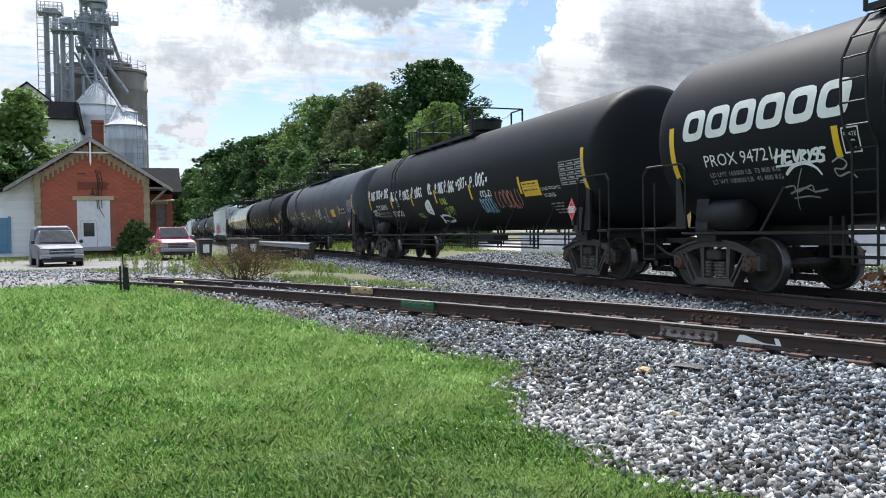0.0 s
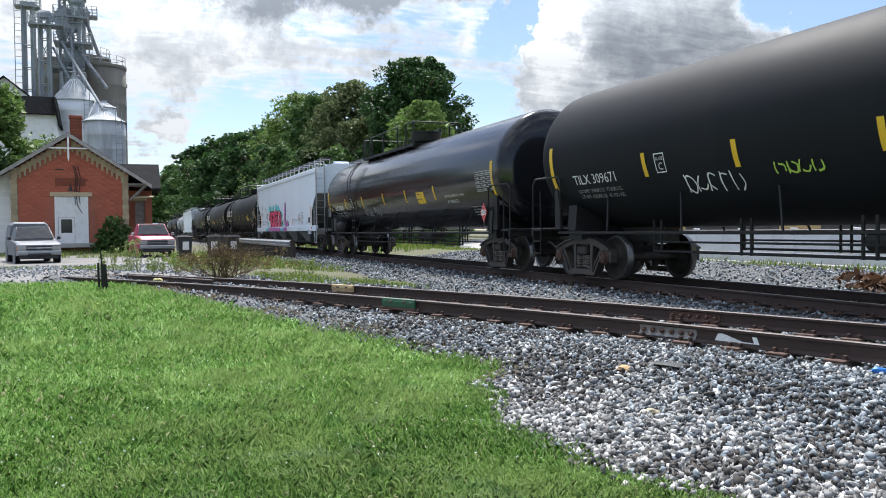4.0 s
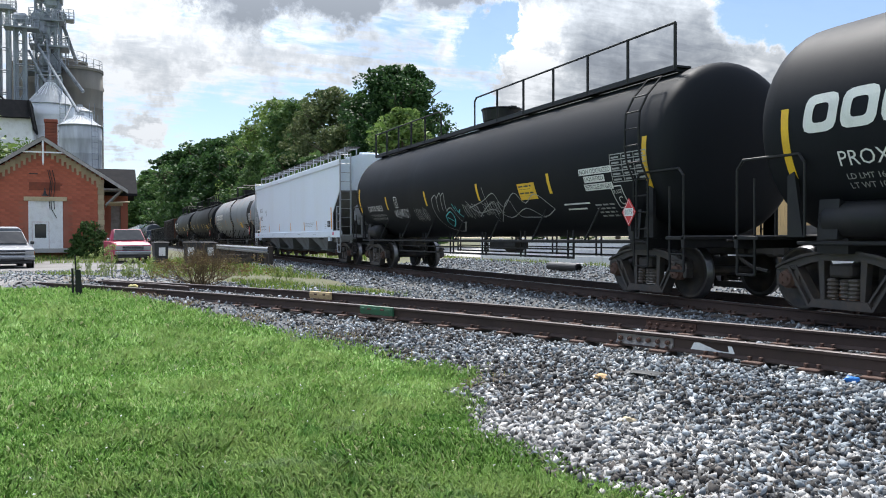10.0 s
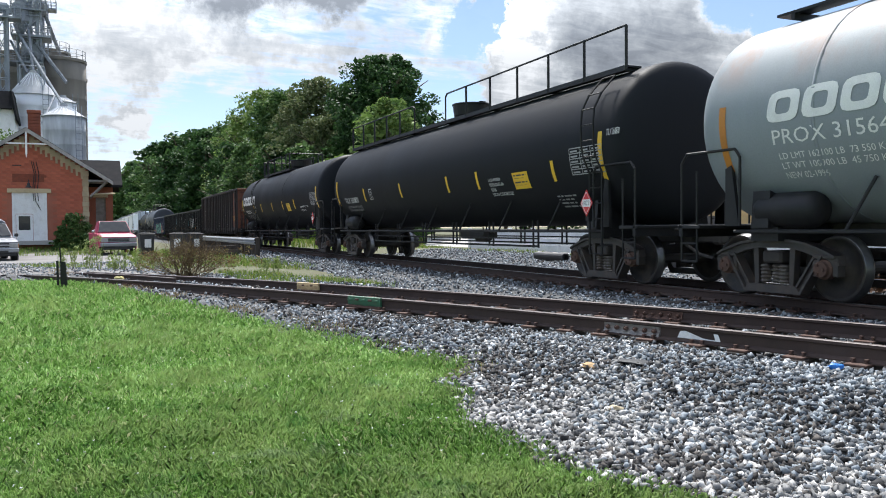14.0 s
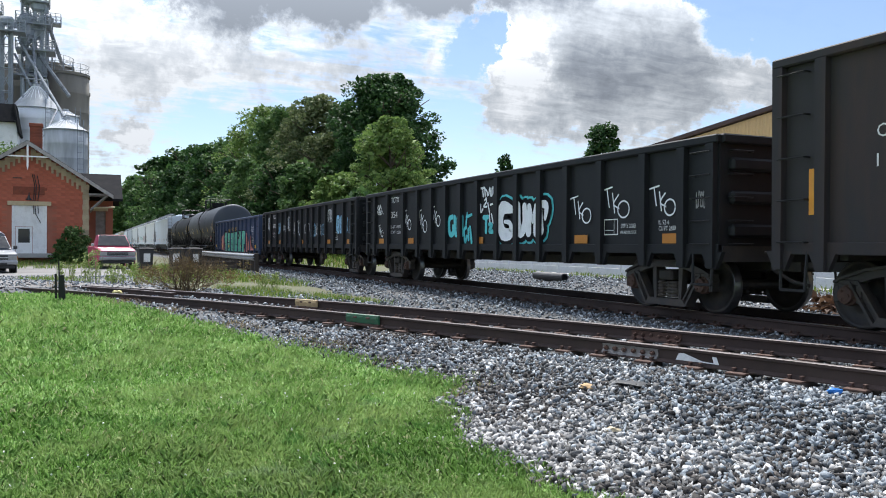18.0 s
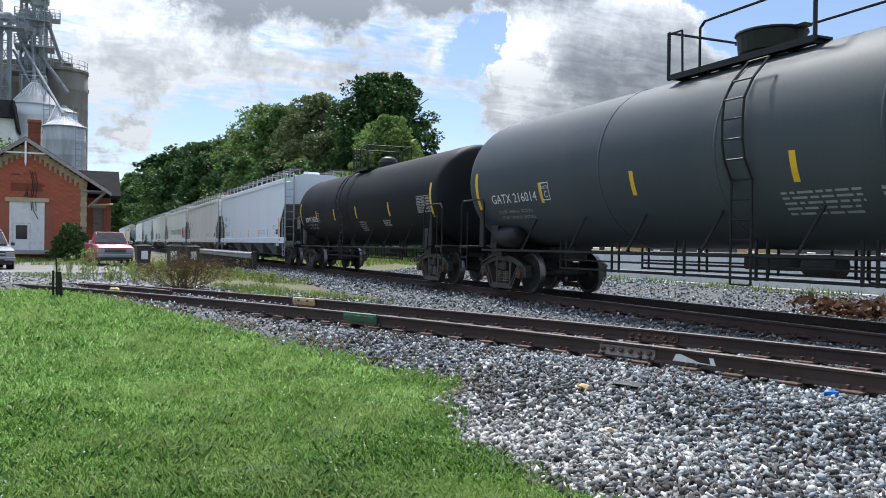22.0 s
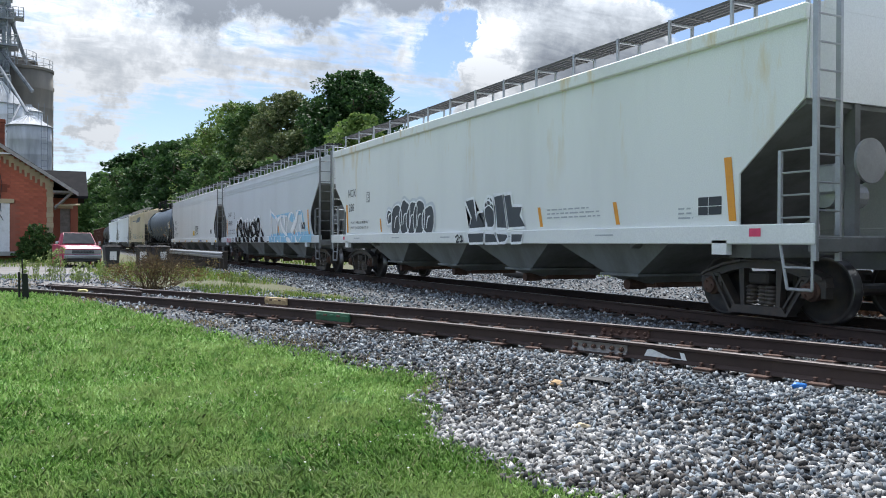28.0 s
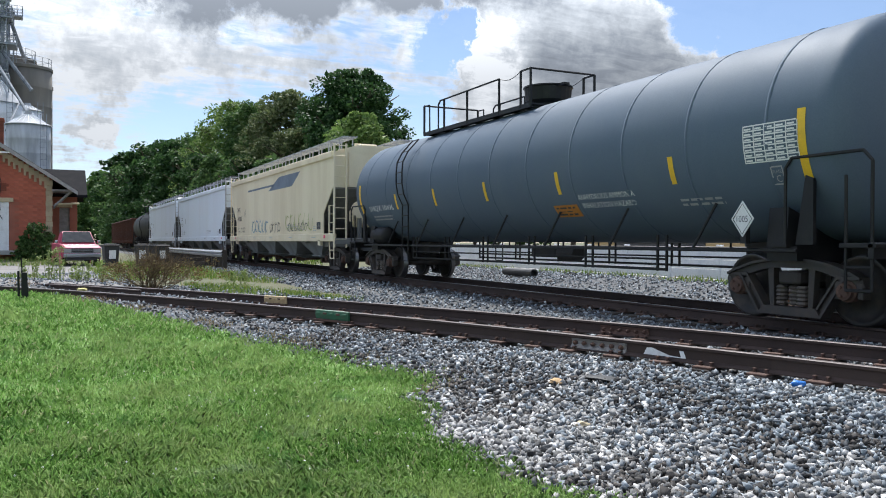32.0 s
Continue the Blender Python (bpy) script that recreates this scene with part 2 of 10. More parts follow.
M = {}
def streaked(name, base, stain, top_z, reach, amount, rough=0.5):
    """Paint with stains that start at a height and run down in streaks."""
    m = surface(name, base, rough, 0, tuple(c * 0.82 for c in base), 0.4, 0.5, 50, 0.04, True)
    nt = m.node_tree
    b = nt.nodes["Principled BSDF"]
    src = b.inputs["Base Color"].links[0].from_socket
    tc, sep = nt.nodes.new("ShaderNodeTexCoord"), nt.nodes.new("ShaderNodeSeparateXYZ")
    nt.links.new(tc.outputs["Object"], sep.inputs[0])
    fall = ramped(nt, sep.outputs["Z"], top_z - reach, top_z)
    run = grain(nt, 1.6, 6, 0.65, (1, 1, 0.22))
    a = nt.nodes.new("ShaderNodeMath")
    a.operation = "MULTIPLY"
    nt.links.new(fall, a.inputs[0])
    nt.links.new(ramped(nt, run, 0.62 - amount, 0.72 - amount * 0.4), a.inputs[1])
    nt.links.new(mixed(nt, a.outputs[0], src, stain), b.inputs["Base Color"])
    return m


M["black_tank"] = surface("black_tank", (0.0105, 0.012, 0.0155), 0.52, 0, (0.022, 0.023, 0.025), 0.35, 0.5, 60, 0.05, True, spec=0.11)
M["dull_tank"] = surface("dull_tank", (0.014, 0.0155, 0.0185), 0.55, 0, (0.025, 0.0255, 0.027), 0.35, 0.5, 60, 0.05, True, spec=0.1)
M["gloss_tank"] = surface("gloss_tank", (0.008, 0.009, 0.012), 0.14, 0, (0.02, 0.02, 0.022), 0.2, 0.5, 60, 0.0, True)
M["grey_tank"] = surface("grey_tank", (0.066, 0.076, 0.09), 0.5, 0, (0.095, 0.102, 0.108), 0.35, 0.5, 60, 0.05, True, spec=0.14)
M["blue_tank"] = surface("blue_tank", (0.105, 0.14, 0.185), 0.55, 0, (0.14, 0.168, 0.20), 0.35, 0.5, 60, 0.05, True, spec=0.14)
M["black_steel"] = surface("black_steel", (0.013, 0.0135, 0.015), 0.5, 0, (0.04, 0.036, 0.032), 0.45, 2.5, 60, 0.1, spec=0.3)
M["under_steel"] = surface("under_steel", (0.03, 0.028, 0.027), 0.75, 0, (0.075, 0.058, 0.045), 0.6, 3.0, 60, 0.2)
M["truck_steel"] = surface("truck_steel", (0.044, 0.040, 0.038), 0.55, 0, (0.10, 0.073, 0.055), 0.55, 5.0, 70, 0.3, vary=0.3)
M["rust_part"] = surface("rust_part", (0.11, 0.06, 0.043), 0.85, 0, (0.055, 0.038, 0.032), 0.6, 5.0, 70, 0.3)
M["wheel_steel"] = surface("wheel_steel", (0.026, 0.024, 0.023), 0.55, 0.2, (0.1, 0.075, 0.055), 0.6, 4.0, 70, 0.15)
M["tread"] = surface("tread", (0.16, 0.16, 0.165), 0.3, 0.9, (0.07, 0.065, 0.06), 0.5, 6, 60, 0.0)
M["spring_steel"] = surface("spring_steel", (0.13, 0.115, 0.10), 0.5, 0.2, (0.08, 0.05, 0.035), 0.5, 8, 60, 0.2)
M["hopper_paint"] = surface("hopper_paint", (0.73, 0.80, 0.88), 0.5, 0, (0.68, 0.72, 0.75), 0.35, 0.45, 50, 0.04, True)
M["hopper_pale"] = surface("hopper_pale", (0.80, 0.83, 0.84), 0.5, 0, (0.70, 0.72, 0.72), 0.4, 0.45, 50, 0.04, True)
M["hopper_dull"] = surface("hopper_dull", (0.60, 0.64, 0.67), 0.6, 0, (0.52, 0.545, 0.56), 0.4, 0.5, 50, 0.05, True)
M["hopper_cream"] = surface("hopper_cream", (0.78, 0.69, 0.50), 0.65, 0, (0.58, 0.47, 0.31), 0.6, 0.7, 50, 0.06, True)
# Shade at the hopper ends put into a darker grey, with grime over it
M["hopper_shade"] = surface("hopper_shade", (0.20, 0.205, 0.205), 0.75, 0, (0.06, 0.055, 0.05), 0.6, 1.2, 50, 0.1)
# Bowls: grimy car paint, darkened to carry the shade under the car
M["bowl_shaded_paint"] = surface("bowl_shaded_paint", (0.20, 0.215, 0.22), 0.8, 0, (0.08, 0.075, 0.07), 0.6, 1.6, 50, 0.1, True)
M["galv"] = surface("galv", (0.42, 0.44, 0.46), 0.45, 0.55, (0.30, 0.30, 0.31), 0.5, 3, 60, 0.08)
M["gon_black"] = surface("gon_black", (0.011, 0.0125, 0.015), 0.55, 0, (0.032, 0.031, 0.031), 0.5, 1.2, 60, 0.12, True, spec=0.25)
M["gon_rust"] = surface("gon_rust", (0.024, 0.021, 0.022), 0.7, 0, (0.10, 0.045, 0.029), 0.4, 0.9, 60, 0.15, True)
M["gon_rust_end"] = surface("gon_rust_end", (0.15, 0.055, 0.032), 0.8, 0, (0.05, 0.035, 0.03), 0.5, 1.5, 60, 0.15, True)
M["gon_blue"] = surface("gon_blue", (0.030, 0.055, 0.125), 0.5, 0, (0.055, 0.055, 0.06), 0.45, 1.2, 60, 0.1, True)
M["yellow"] = surface("yellow", (0.82, 0.50, 0.02), 0.45, 0, (0.6, 0.36, 0.03), 0.4, 3, 60, 0)
M["orange"] = surface("orange", (0.78, 0.33, 0.03), 0.5, 0, (0.55, 0.24, 0.05), 0.4, 3, 60, 0)
M["amber"] = surface("amber", (0.50, 0.19, 0.02), 0.5, 0, (0.35, 0.14, 0.03), 0.4, 3, 60, 0)
M["white_mark"] = surface("white_mark", (0.78, 0.78, 0.76), 0.55, 0, (0.5, 0.5, 0.49), 0.35, 2.5, 60, 0)
M["dim_mark"] = surface("dim_mark", (0.36, 0.36, 0.36), 0.6, 0, (0.2, 0.2, 0.2), 0.4, 3, 60, 0)
M["dark_mark"] = surface("dark_mark", (0.04, 0.045, 0.055), 0.6, 0, (0.08, 0.08, 0.09), 0.3, 3, 60, 0)
M["faint_print"] = surface("faint_print", (0.40, 0.43, 0.46), 0.6, 0, (0.5, 0.53, 0.55), 0.4, 3, 60, 0)
M["red_mark"] = surface("red_mark", (0.62, 0.03, 0.035), 0.5, 0, (0.4, 0.05, 0.04), 0.3, 4, 60, 0)
def spray(name, c, thin=0.0):
    return surface(name, c, 0.5, 0, tuple(v * 0.7 for v in c), 0.35, 2.5, 50, 0)
M["spray_white"] = spray("spray_white", (0.86, 0.88, 0.90))
M["spray_black"] = surface("spray_black", (0.007, 0.007, 0.009), 0.6, 0, (0.012, 0.012, 0.013), 0.35, 2.5, 50, 0, spec=0.12)
M["spray_pink"] = spray("spray_pink", (0.72, 0.06, 0.15))
M["spray_mist"] = spray("spray_mist", (0.62, 0.66, 0.70))
M["spray_slate"] = spray("spray_slate", (0.045, 0.055, 0.068))
M["spray_maroon"] = spray("spray_maroon", (0.25, 0.03, 0.05))
M["spray_violet"] = spray("spray_violet", (0.52, 0.17, 0.44))
M["spray_cyan"] = spray("spray_cyan", (0.11, 0.62, 0.66))
M["spray_teal"] = spray("spray_teal", (0.12, 0.50, 0.36))
M["spray_sky"] = spray("spray_sky", (0.28, 0.55, 0.76))
M["spray_salmon"] = spray("spray_salmon", (0.62, 0.24, 0.20))
M["spray_lime"] = spray("spray_lime", (0.48, 0.66, 0.10))
M["spray_green"] = spray("spray_green", (0.05, 0.33, 0.22))
M["rust_patch"] = surface("rust_patch", (0.33, 0.15, 0.085), 0.75, 0, (0.20, 0.10, 0.065), 0.5, 1.5, 40, 0.1)
M["rail"] = surface("rail", (0.060, 0.038, 0.031), 0.85, 0, (0.032, 0.025, 0.022), 0.5, 2.0, 70, 0.2, vary=0.1)
M["rail_head"] = surface("rail_head", (0.30, 0.30, 0.31), 0.32, 0.9, (0.20, 0.18, 0.17), 0.4, 3.0, 60, 0.03)
M["rail_dull"] = surface("rail_dull", (0.12, 0.10, 0.095), 0.55, 0.3, (0.075, 0.055, 0.047), 0.5, 3.0, 60, 0.05)
M["tie"] = surface("tie", (0.055, 0.045, 0.038), 0.9, 0, (0.10, 0.085, 0.07), 0.5, 3.0, 30, 0.4, vary=0.3)
M["ballast_bed"] = surface("ballast_bed", (0.10, 0.103, 0.105), 0.95, 0, (0.055, 0.054, 0.053), 0.6, 1.0, 22, 0.8)
M["soil"] = surface("soil", (0.10, 0.105, 0.05), 0.95, 0, (0.11, 0.085, 0.05), 0.4, 0.6, 18, 0.6)
M["gravel_road"] = surface("gravel_road", (0.22, 0.21, 0.20), 0.95, 0, (0.11, 0.10, 0.09), 0.6, 0.5, 25, 0.6)
M["concrete"] = surface("concrete", (0.42, 0.41, 0.39), 0.9, 0, (0.3, 0.29, 0.27), 0.5, 0.3, 20, 0.2)

M["lawn_soil"] = surface("lawn_soil", (0.17, 0.30, 0.075), 0.95, 0, (0.15, 0.20, 0.06), 0.45, 0.8, 60, 0.5)
def grass_blades(name, stops, dry):
    """Blades: each its own tone, drifting between lush and dry over the lawn."""
    m = island(name, stops, 0.5, 0, 30, 0.35)
    nt = m.node_tree
    b, t = nt.nodes["Principled BSDF"], [n for n in nt.nodes if n.type == "BSDF_TRANSLUCENT"][0]
    src = b.inputs["Base Color"].links[0].from_socket
    g = ramped(nt, grain(nt, 0.75, 6, 0.65), 0.47, 0.70)
    col = mixed(nt, g, src, dry)
    h = ramped(nt, grain(nt, 2.6, 5, 0.65), 0.54, 0.70)
    col = mixed(nt, h, col, (0.15, 0.31, 0.085))
    w = ramped(nt, grain(nt, 1.7, 6, 0.7, (1, 0.55, 1)), 0.60, 0.80)
    col = mixed(nt, w, col, (0.42, 0.51, 0.31))
    nt.links.new(col, b.inputs["Base Color"])
    nt.links.new(col, t.inputs[0])
    return m


M["grass"] = grass_blades("grass", [(0.0, (0.085, 0.165, 0.038)), (0.3, (0.175, 0.32, 0.075)), (0.65, (0.275, 0.455, 0.125)), (0.92, (0.41, 0.55, 0.225)), (1.0, (0.62, 0.56, 0.38))], (0.37, 0.48, 0.18))
M["weed"] = island("weed", [(0.0, (0.07, 0.15, 0.02)), (0.5, (0.16, 0.25, 0.04)), (0.85, (0.26, 0.32, 0.08)), (1.0, (0.36, 0.29, 0.14))], 0.6, 0, 30, 0.3)
M["dry"] = island("dry", [(0.0, (0.22, 0.17, 0.08)), (1.0, (0.40, 0.31, 0.17))], 0.8, 0, 30, 0.2)
M["stone_dark"] = island("stone_dark", [(0.0, (0.03, 0.029, 0.028)), (0.5, (0.085, 0.078, 0.073)), (1.0, (0.22, 0.195, 0.175))], 0.9, 0.3, 25)
M["stone_pale"] = island("stone_pale", [(0.0, (0.06, 0.06, 0.06)), (0.25, (0.21, 0.21, 0.207)), (0.6, (0.39, 0.385, 0.375)), (1.0, (0.66, 0.65, 0.63))], 0.9, 0.3, 25)
M["stone_grey"] = island("stone_grey", [(0.0, (0.06, 0.064, 0.07)), (0.3, (0.17, 0.187, 0.205)), (0.6, (0.29, 0.327, 0.355)), (0.88, (0.45, 0.49, 0.52)), (1.0, (0.68, 0.69, 0.69))], 0.9, 0.3, 25)
def single_stone():
    m, nt, b = nodes_of("stone_single")
    info, r = nt.nodes.new("ShaderNodeObjectInfo"), nt.nodes.new("ShaderNodeValToRGB")
    el = r.color_ramp.elements
    for p, c in ((0.0, 0.05), (0.35, 0.22), (0.7, 0.43), (1.0, 0.72)):
        e = el[0] if p == 0 else el[1] if p == 1 else el.new(p)
        e.color = (c, c * 0.98, c * 0.94, 1)
    nt.links.new(info.outputs["Random"], r.inputs[0])
    g = grain(nt, 2.0, 4)
    nt.links.new(mixed(nt, ramped(nt, g, 0.45, 0.9), r.outputs[0], (0.12, 0.11, 0.10)), b.inputs["Base Color"])
    b.inputs["Roughness"].default_value = 0.9
    bumped(nt, b, g, 0.3, 0.05)
    return m
M["stone_single"] = single_stone()
M["green_paint"] = surface("green_paint", (0.03, 0.13, 0.065), 0.6, 0, (0.10, 0.08, 0.06), 0.5, 9, 60, 0.2)
M["cream_paint"] = surface("cream_paint", (0.55, 0.42, 0.22), 0.7, 0, (0.20, 0.09, 0.04), 0.6, 9, 60, 0.2)
M["brick"] = surface("brick", (0.47, 0.135, 0.078), 0.85, 0, (0.34, 0.10, 0.068), 0.55, 0.9, 30, 0.2, vary=0.10)
M["brick_wall"] = surface("brick_wall", (0.40, 0.14, 0.09), 0.9, 0, (0.22, 0.09, 0.06), 0.5, 0.8, 30, 0.3)
M["brick_buff"] = surface("brick_buff", (0.43, 0.35, 0.23), 0.85, 0, (0.29, 0.225, 0.15), 0.5, 1.5, 30, 0.25, vary=0.14)
M["brick_chimney"] = surface("brick_chimney", (0.25, 0.07, 0.04), 0.9, 0, (0.10, 0.05, 0.04), 0.5, 3, 30, 0.3, vary=0.15)
M["cream_stone"] = surface("cream_stone", (0.55, 0.45, 0.29), 0.8, 0, (0.38, 0.30, 0.19), 0.4, 3, 30, 0.15)
M["old_white"] = surface("old_white", (0.86, 0.865, 0.86), 0.7, 0, (0.58, 0.56, 0.53), 0.35, 2.2, 30, 0.2, vary=0.06)
M["grey_wood"] = surface("grey_wood", (0.36, 0.345, 0.33), 0.9, 0, (0.14, 0.13, 0.125), 0.6, 4, 40, 0.3, vary=0.2)
M["shingle"] = surface("shingle", (0.022, 0.022, 0.024), 0.95, 0, (0.04, 0.038, 0.037), 0.5, 2, 25, 0.4, spec=0.05)
M["blue_door"] = surface("blue_door", (0.12, 0.27, 0.40), 0.6, 0, (0.2, 0.33, 0.43), 0.4, 2, 30, 0.1)
M["silo"] = surface("silo", (0.26, 0.235, 0.20), 0.9, 0, (0.09, 0.085, 0.075), 0.6, 0.35, 15, 0.2, True)
M["bin_white"] = surface("bin_white", (0.82, 0.85, 0.88), 0.6, 0, (0.58, 0.60, 0.63), 0.4, 0.4, 15, 0.1, True)
M["bin_dirty"] = surface("bin_dirty", (0.66, 0.69, 0.72), 0.6, 0, (0.10, 0.10, 0.11), 0.95, 0.9, 15, 0.1, True)
M["galv_blue"] = surface("galv_blue", (0.33, 0.36, 0.395), 0.55, 0.15, (0.14, 0.155, 0.175), 0.5, 0.8, 20, 0.1)
M["tan_metal"] = surface("tan_metal", (0.52, 0.36, 0.17), 0.55, 0, (0.44, 0.30, 0.15), 0.3, 0.4, 10, 0.0)
M["brown_trim"] = surface("brown_trim", (0.06, 0.035, 0.028), 0.6)
M["dark_band"] = surface("dark_band", (0.09, 0.085, 0.085), 0.7)
M["vinyl"] = surface("vinyl", (0.86, 0.88, 0.90), 0.5, 0, (0.55, 0.58, 0.6), 0.3, 1, 20, 0.0, vary=0.03)
M["silver_paint"] = surface("silver_paint", (0.17, 0.18, 0.20), 0.5, 0.1, (0.095, 0.10, 0.11), 0.3, 1, 30, 0.0, spec=0.3)
M["red_paint"] = surface("red_paint", (0.42, 0.045, 0.10), 0.4, 0, (0.32, 0.05, 0.09), 0.3, 1, 30, 0.0)
M["chrome"] = surface("chrome", (0.6, 0.6, 0.6), 0.2, 1.0)
M["rubber"] = surface("rubber", (0.02, 0.02, 0.02), 0.85)
M["plastic"] = surface("plastic", (0.025, 0.026, 0.028), 0.55, 0, (0.06, 0.06, 0.06), 0.4, 3, 40, 0.05)
M["lamp_glass"] = surface("lamp_glass", (0.38, 0.38, 0.37), 0.12)
M["amber_lens"] = surface("amber_lens", (0.5, 0.16, 0.02), 0.2)
M["window_dark"] = surface("window_dark", (0.02, 0.022, 0.025), 0.08, 0, (0.03, 0.03, 0.033), 0.2, 1, 20, 0)
def leaves(name, a, b, c):
    return island(name, [(0.0, a), (0.55, b), (1.0, c)], 0.6, 0, 30, 0.3)
M["brush"] = leaves("brush", (0.06, 0.032, 0.02), (0.12, 0.065, 0.038), (0.19, 0.12, 0.075))
M["bark"] = surface("bark", (0.10, 0.075, 0.05), 0.95, 0, (0.05, 0.04, 0.03), 0.6, 3, 20, 0.5)
M["twig"] = island("twig", [(0.0, (0.10, 0.075, 0.045)), (1.0, (0.20, 0.14, 0.08))], 0.9, 0, 30, 0.1)
M["leaf_dark"] = leaves("leaf_dark", (0.020, 0.053, 0.016), (0.038, 0.091, 0.026), (0.072, 0.142, 0.043))
M["leaf_mid"] = leaves("leaf_mid", (0.041, 0.089, 0.026), (0.079, 0.154, 0.046), (0.144, 0.234, 0.072))
M["leaf_olive"] = leaves("leaf_olive", (0.060, 0.094, 0.036), (0.126, 0.162, 0.066), (0.216, 0.246, 0.110))
M["leaf_lime"] = leaves("leaf_lime", (0.072, 0.138, 0.034), (0.150, 0.240, 0.060), (0.264, 0.360, 0.114))

M["cardboard"] = surface("cardboard", (0.50, 0.33, 0.17), 0.9)
M["blue_scrap"] = surface("blue_scrap", (0.03, 0.20, 0.62), 0.4)
M["worn_tank"] = streaked("worn_tank", (0.245, 0.275, 0.295), (0.30, 0.125, 0.06), 4.1, 1.15, 0.16, 0.55)
M["hopper_stained"] = streaked("hopper_stained", (0.78, 0.80, 0.79), (0.60, 0.47, 0.24), 4.1, 2.2, 0.06)
M["logo_blue"] = surface("logo_blue", (0.05, 0.13, 0.36), 0.5)
M["worn_bar"] = surface("worn_bar", (0.26, 0.245, 0.23), 0.6, 0.2, (0.10, 0.07, 0.055), 0.6, 6, 60, 0.2)

M["bin_roof"] = surface("bin_roof", (0.42, 0.44, 0.46), 0.7, 0, (0.24, 0.25, 0.26), 0.5, 1.2, 15, 0.1)
M["spout_steel"] = surface("spout_steel", (0.28, 0.30, 0.33), 0.85, 0, (0.04, 0.04, 0.045), 0.5, 1.5, 20, 0.1, spec=0.15)
M["bumper_chrome"] = surface("bumper_chrome", (0.34, 0.35, 0.37), 0.3, 0.8, (0.40, 0.40, 0.42), 0.3, 3, 30, 0.0)
M["pale_yellow"] = surface("pale_yellow", (0.62, 0.55, 0.22), 0.7, 0, (0.45, 0.38, 0.18), 0.4, 6, 30, 0.1)
M["auto_glass"] = surface("auto_glass", (0.025, 0.028, 0.032), 0.08, 0, (0.04, 0.045, 0.05), 0.4, 3, 20, 0, spec=0.25)
# Round hoppers' ladders and trim: body grey with their shade painted in
M["end_ladder_shade"] = surface("end_ladder_shade", (0.20, 0.21, 0.22), 0.6, 0, (0.10, 0.10, 0.10), 0.5, 3, 60, 0.08)
# ---- mesh helpers ----
def mesh(name, bm, material, smooth=False):
    me = bpy.data.meshes.new(name)
    bm.to_mesh(me)
    bm.free()
    for mm in (material if isinstance(material, (list, tuple)) else [material]):
        me.materials.append(mm)
    if smooth:
        me.polygons.foreach_set("use_smooth", [True] * len(me.polygons))
    return me


def place(name, me, parent=None, m=None, label=""):
    ob = new(name, me)
    if parent is not None:
        ob.parent = parent
    if m is not None:
        ob.matrix_basis = m
    if label:
        tagged(ob, label)
    return ob


def part(name, bm, material, parent, label="", smooth=False):
    return place(name, mesh(name, bm, material, smooth), parent, None, label)


def thing(name, m=None, label="", category="", group="", kind=""):
    ob = new(name)
    if m is not None:
        ob.matrix_basis = m
    return tagged(ob, label, category, group, kind)


def box(bm, c, s, rot=None, bev=0.0):
    m = Matrix.Translation(c) @ (rot or Matrix()) @ Matrix.Diagonal((*s, 1))
    r = bmesh.ops.create_cube(bm, size=1, matrix=m)
    if bev:
        es = list({e for v in r["verts"] for e in v.link_edges})
        bmesh.ops.bevel(bm, geom=es, offset=bev, segments=1, affect="EDGES", profile=0.6)
    return r["verts"]


def span(bm, a, b, r, seg=6, r2=None):
    """A round bar from a to b."""
    a, b = Vector(a), Vector(b)
    d = b - a
    m = Matrix.Translation((a + b) / 2) @ d.to_track_quat("Z", "Y").to_matrix().to_4x4()
    bmesh.ops.create_cone(bm, cap_ends=True, segments=seg, radius1=r, radius2=r if r2 is None else r2, depth=d.length, matrix=m)


def pipe(bm, pts, r, seg=6):
    for a, b in zip(pts, pts[1:]):
        span(bm, a, b, r, seg)


def slab(bm, poly, a, b, axis="y"):
    """A flat outline in the two other axes, drawn out along one axis from a to b."""
    def at(p, q):
        return {"y": (p[0], q, p[1]), "x": (q, p[0], p[1]), "z": (p[0], p[1], q)}[axis]
    lo, hi = [bm.verts.new(at(p, a)) for p in poly], [bm.verts.new(at(p, b)) for p in poly]
    n = len(poly)
    fs = [bm.faces.new(lo), bm.faces.new(hi[::-1])]
    for i in range(n):
        fs.append(bm.faces.new((lo[i], hi[i], hi[(i + 1) % n], lo[(i + 1) % n])))
    bmesh.ops.recalc_face_normals(bm, faces=fs)


def loft(bm, rings, close=True, cap=True):
    """Skin over rings of points."""
    vs = [[bm.verts.new(p) for p in r] for r in rings]
    n = len(vs[0])
    fs = []
    for a, b in zip(vs, vs[1:]):
        for i in range(n if close else n - 1):
            fs.append(bm.faces.new((a[i], a[(i + 1) % n], b[(i + 1) % n], b[i])))
    if cap and close:
        fs += [bm.faces.new(vs[0][::-1]), bm.faces.new(vs[-1])]
    bmesh.ops.recalc_face_normals(bm, faces=fs)
    return fs


def lathe(bm, prof, axis="x", seg=32, c=(0, 0, 0)):
    """A turned shape: prof rows of (along, radius)."""
    rings = []
    for s, r in prof:
        ring = []
        for i in range(seg):
            a = 2 * math.pi * i / seg
            u, v = r * math.cos(a), r * math.sin(a)
            p = {"x": (s, u, v), "y": (v, s, u), "z": (u, v, s)}[axis]
            ring.append(Vector(p) + Vector(c))
        rings.append(ring)
    return loft(bm, rings)


def clean(bm, d=1e-4):
    bmesh.ops.remove_doubles(bm, verts=bm.verts, dist=d)

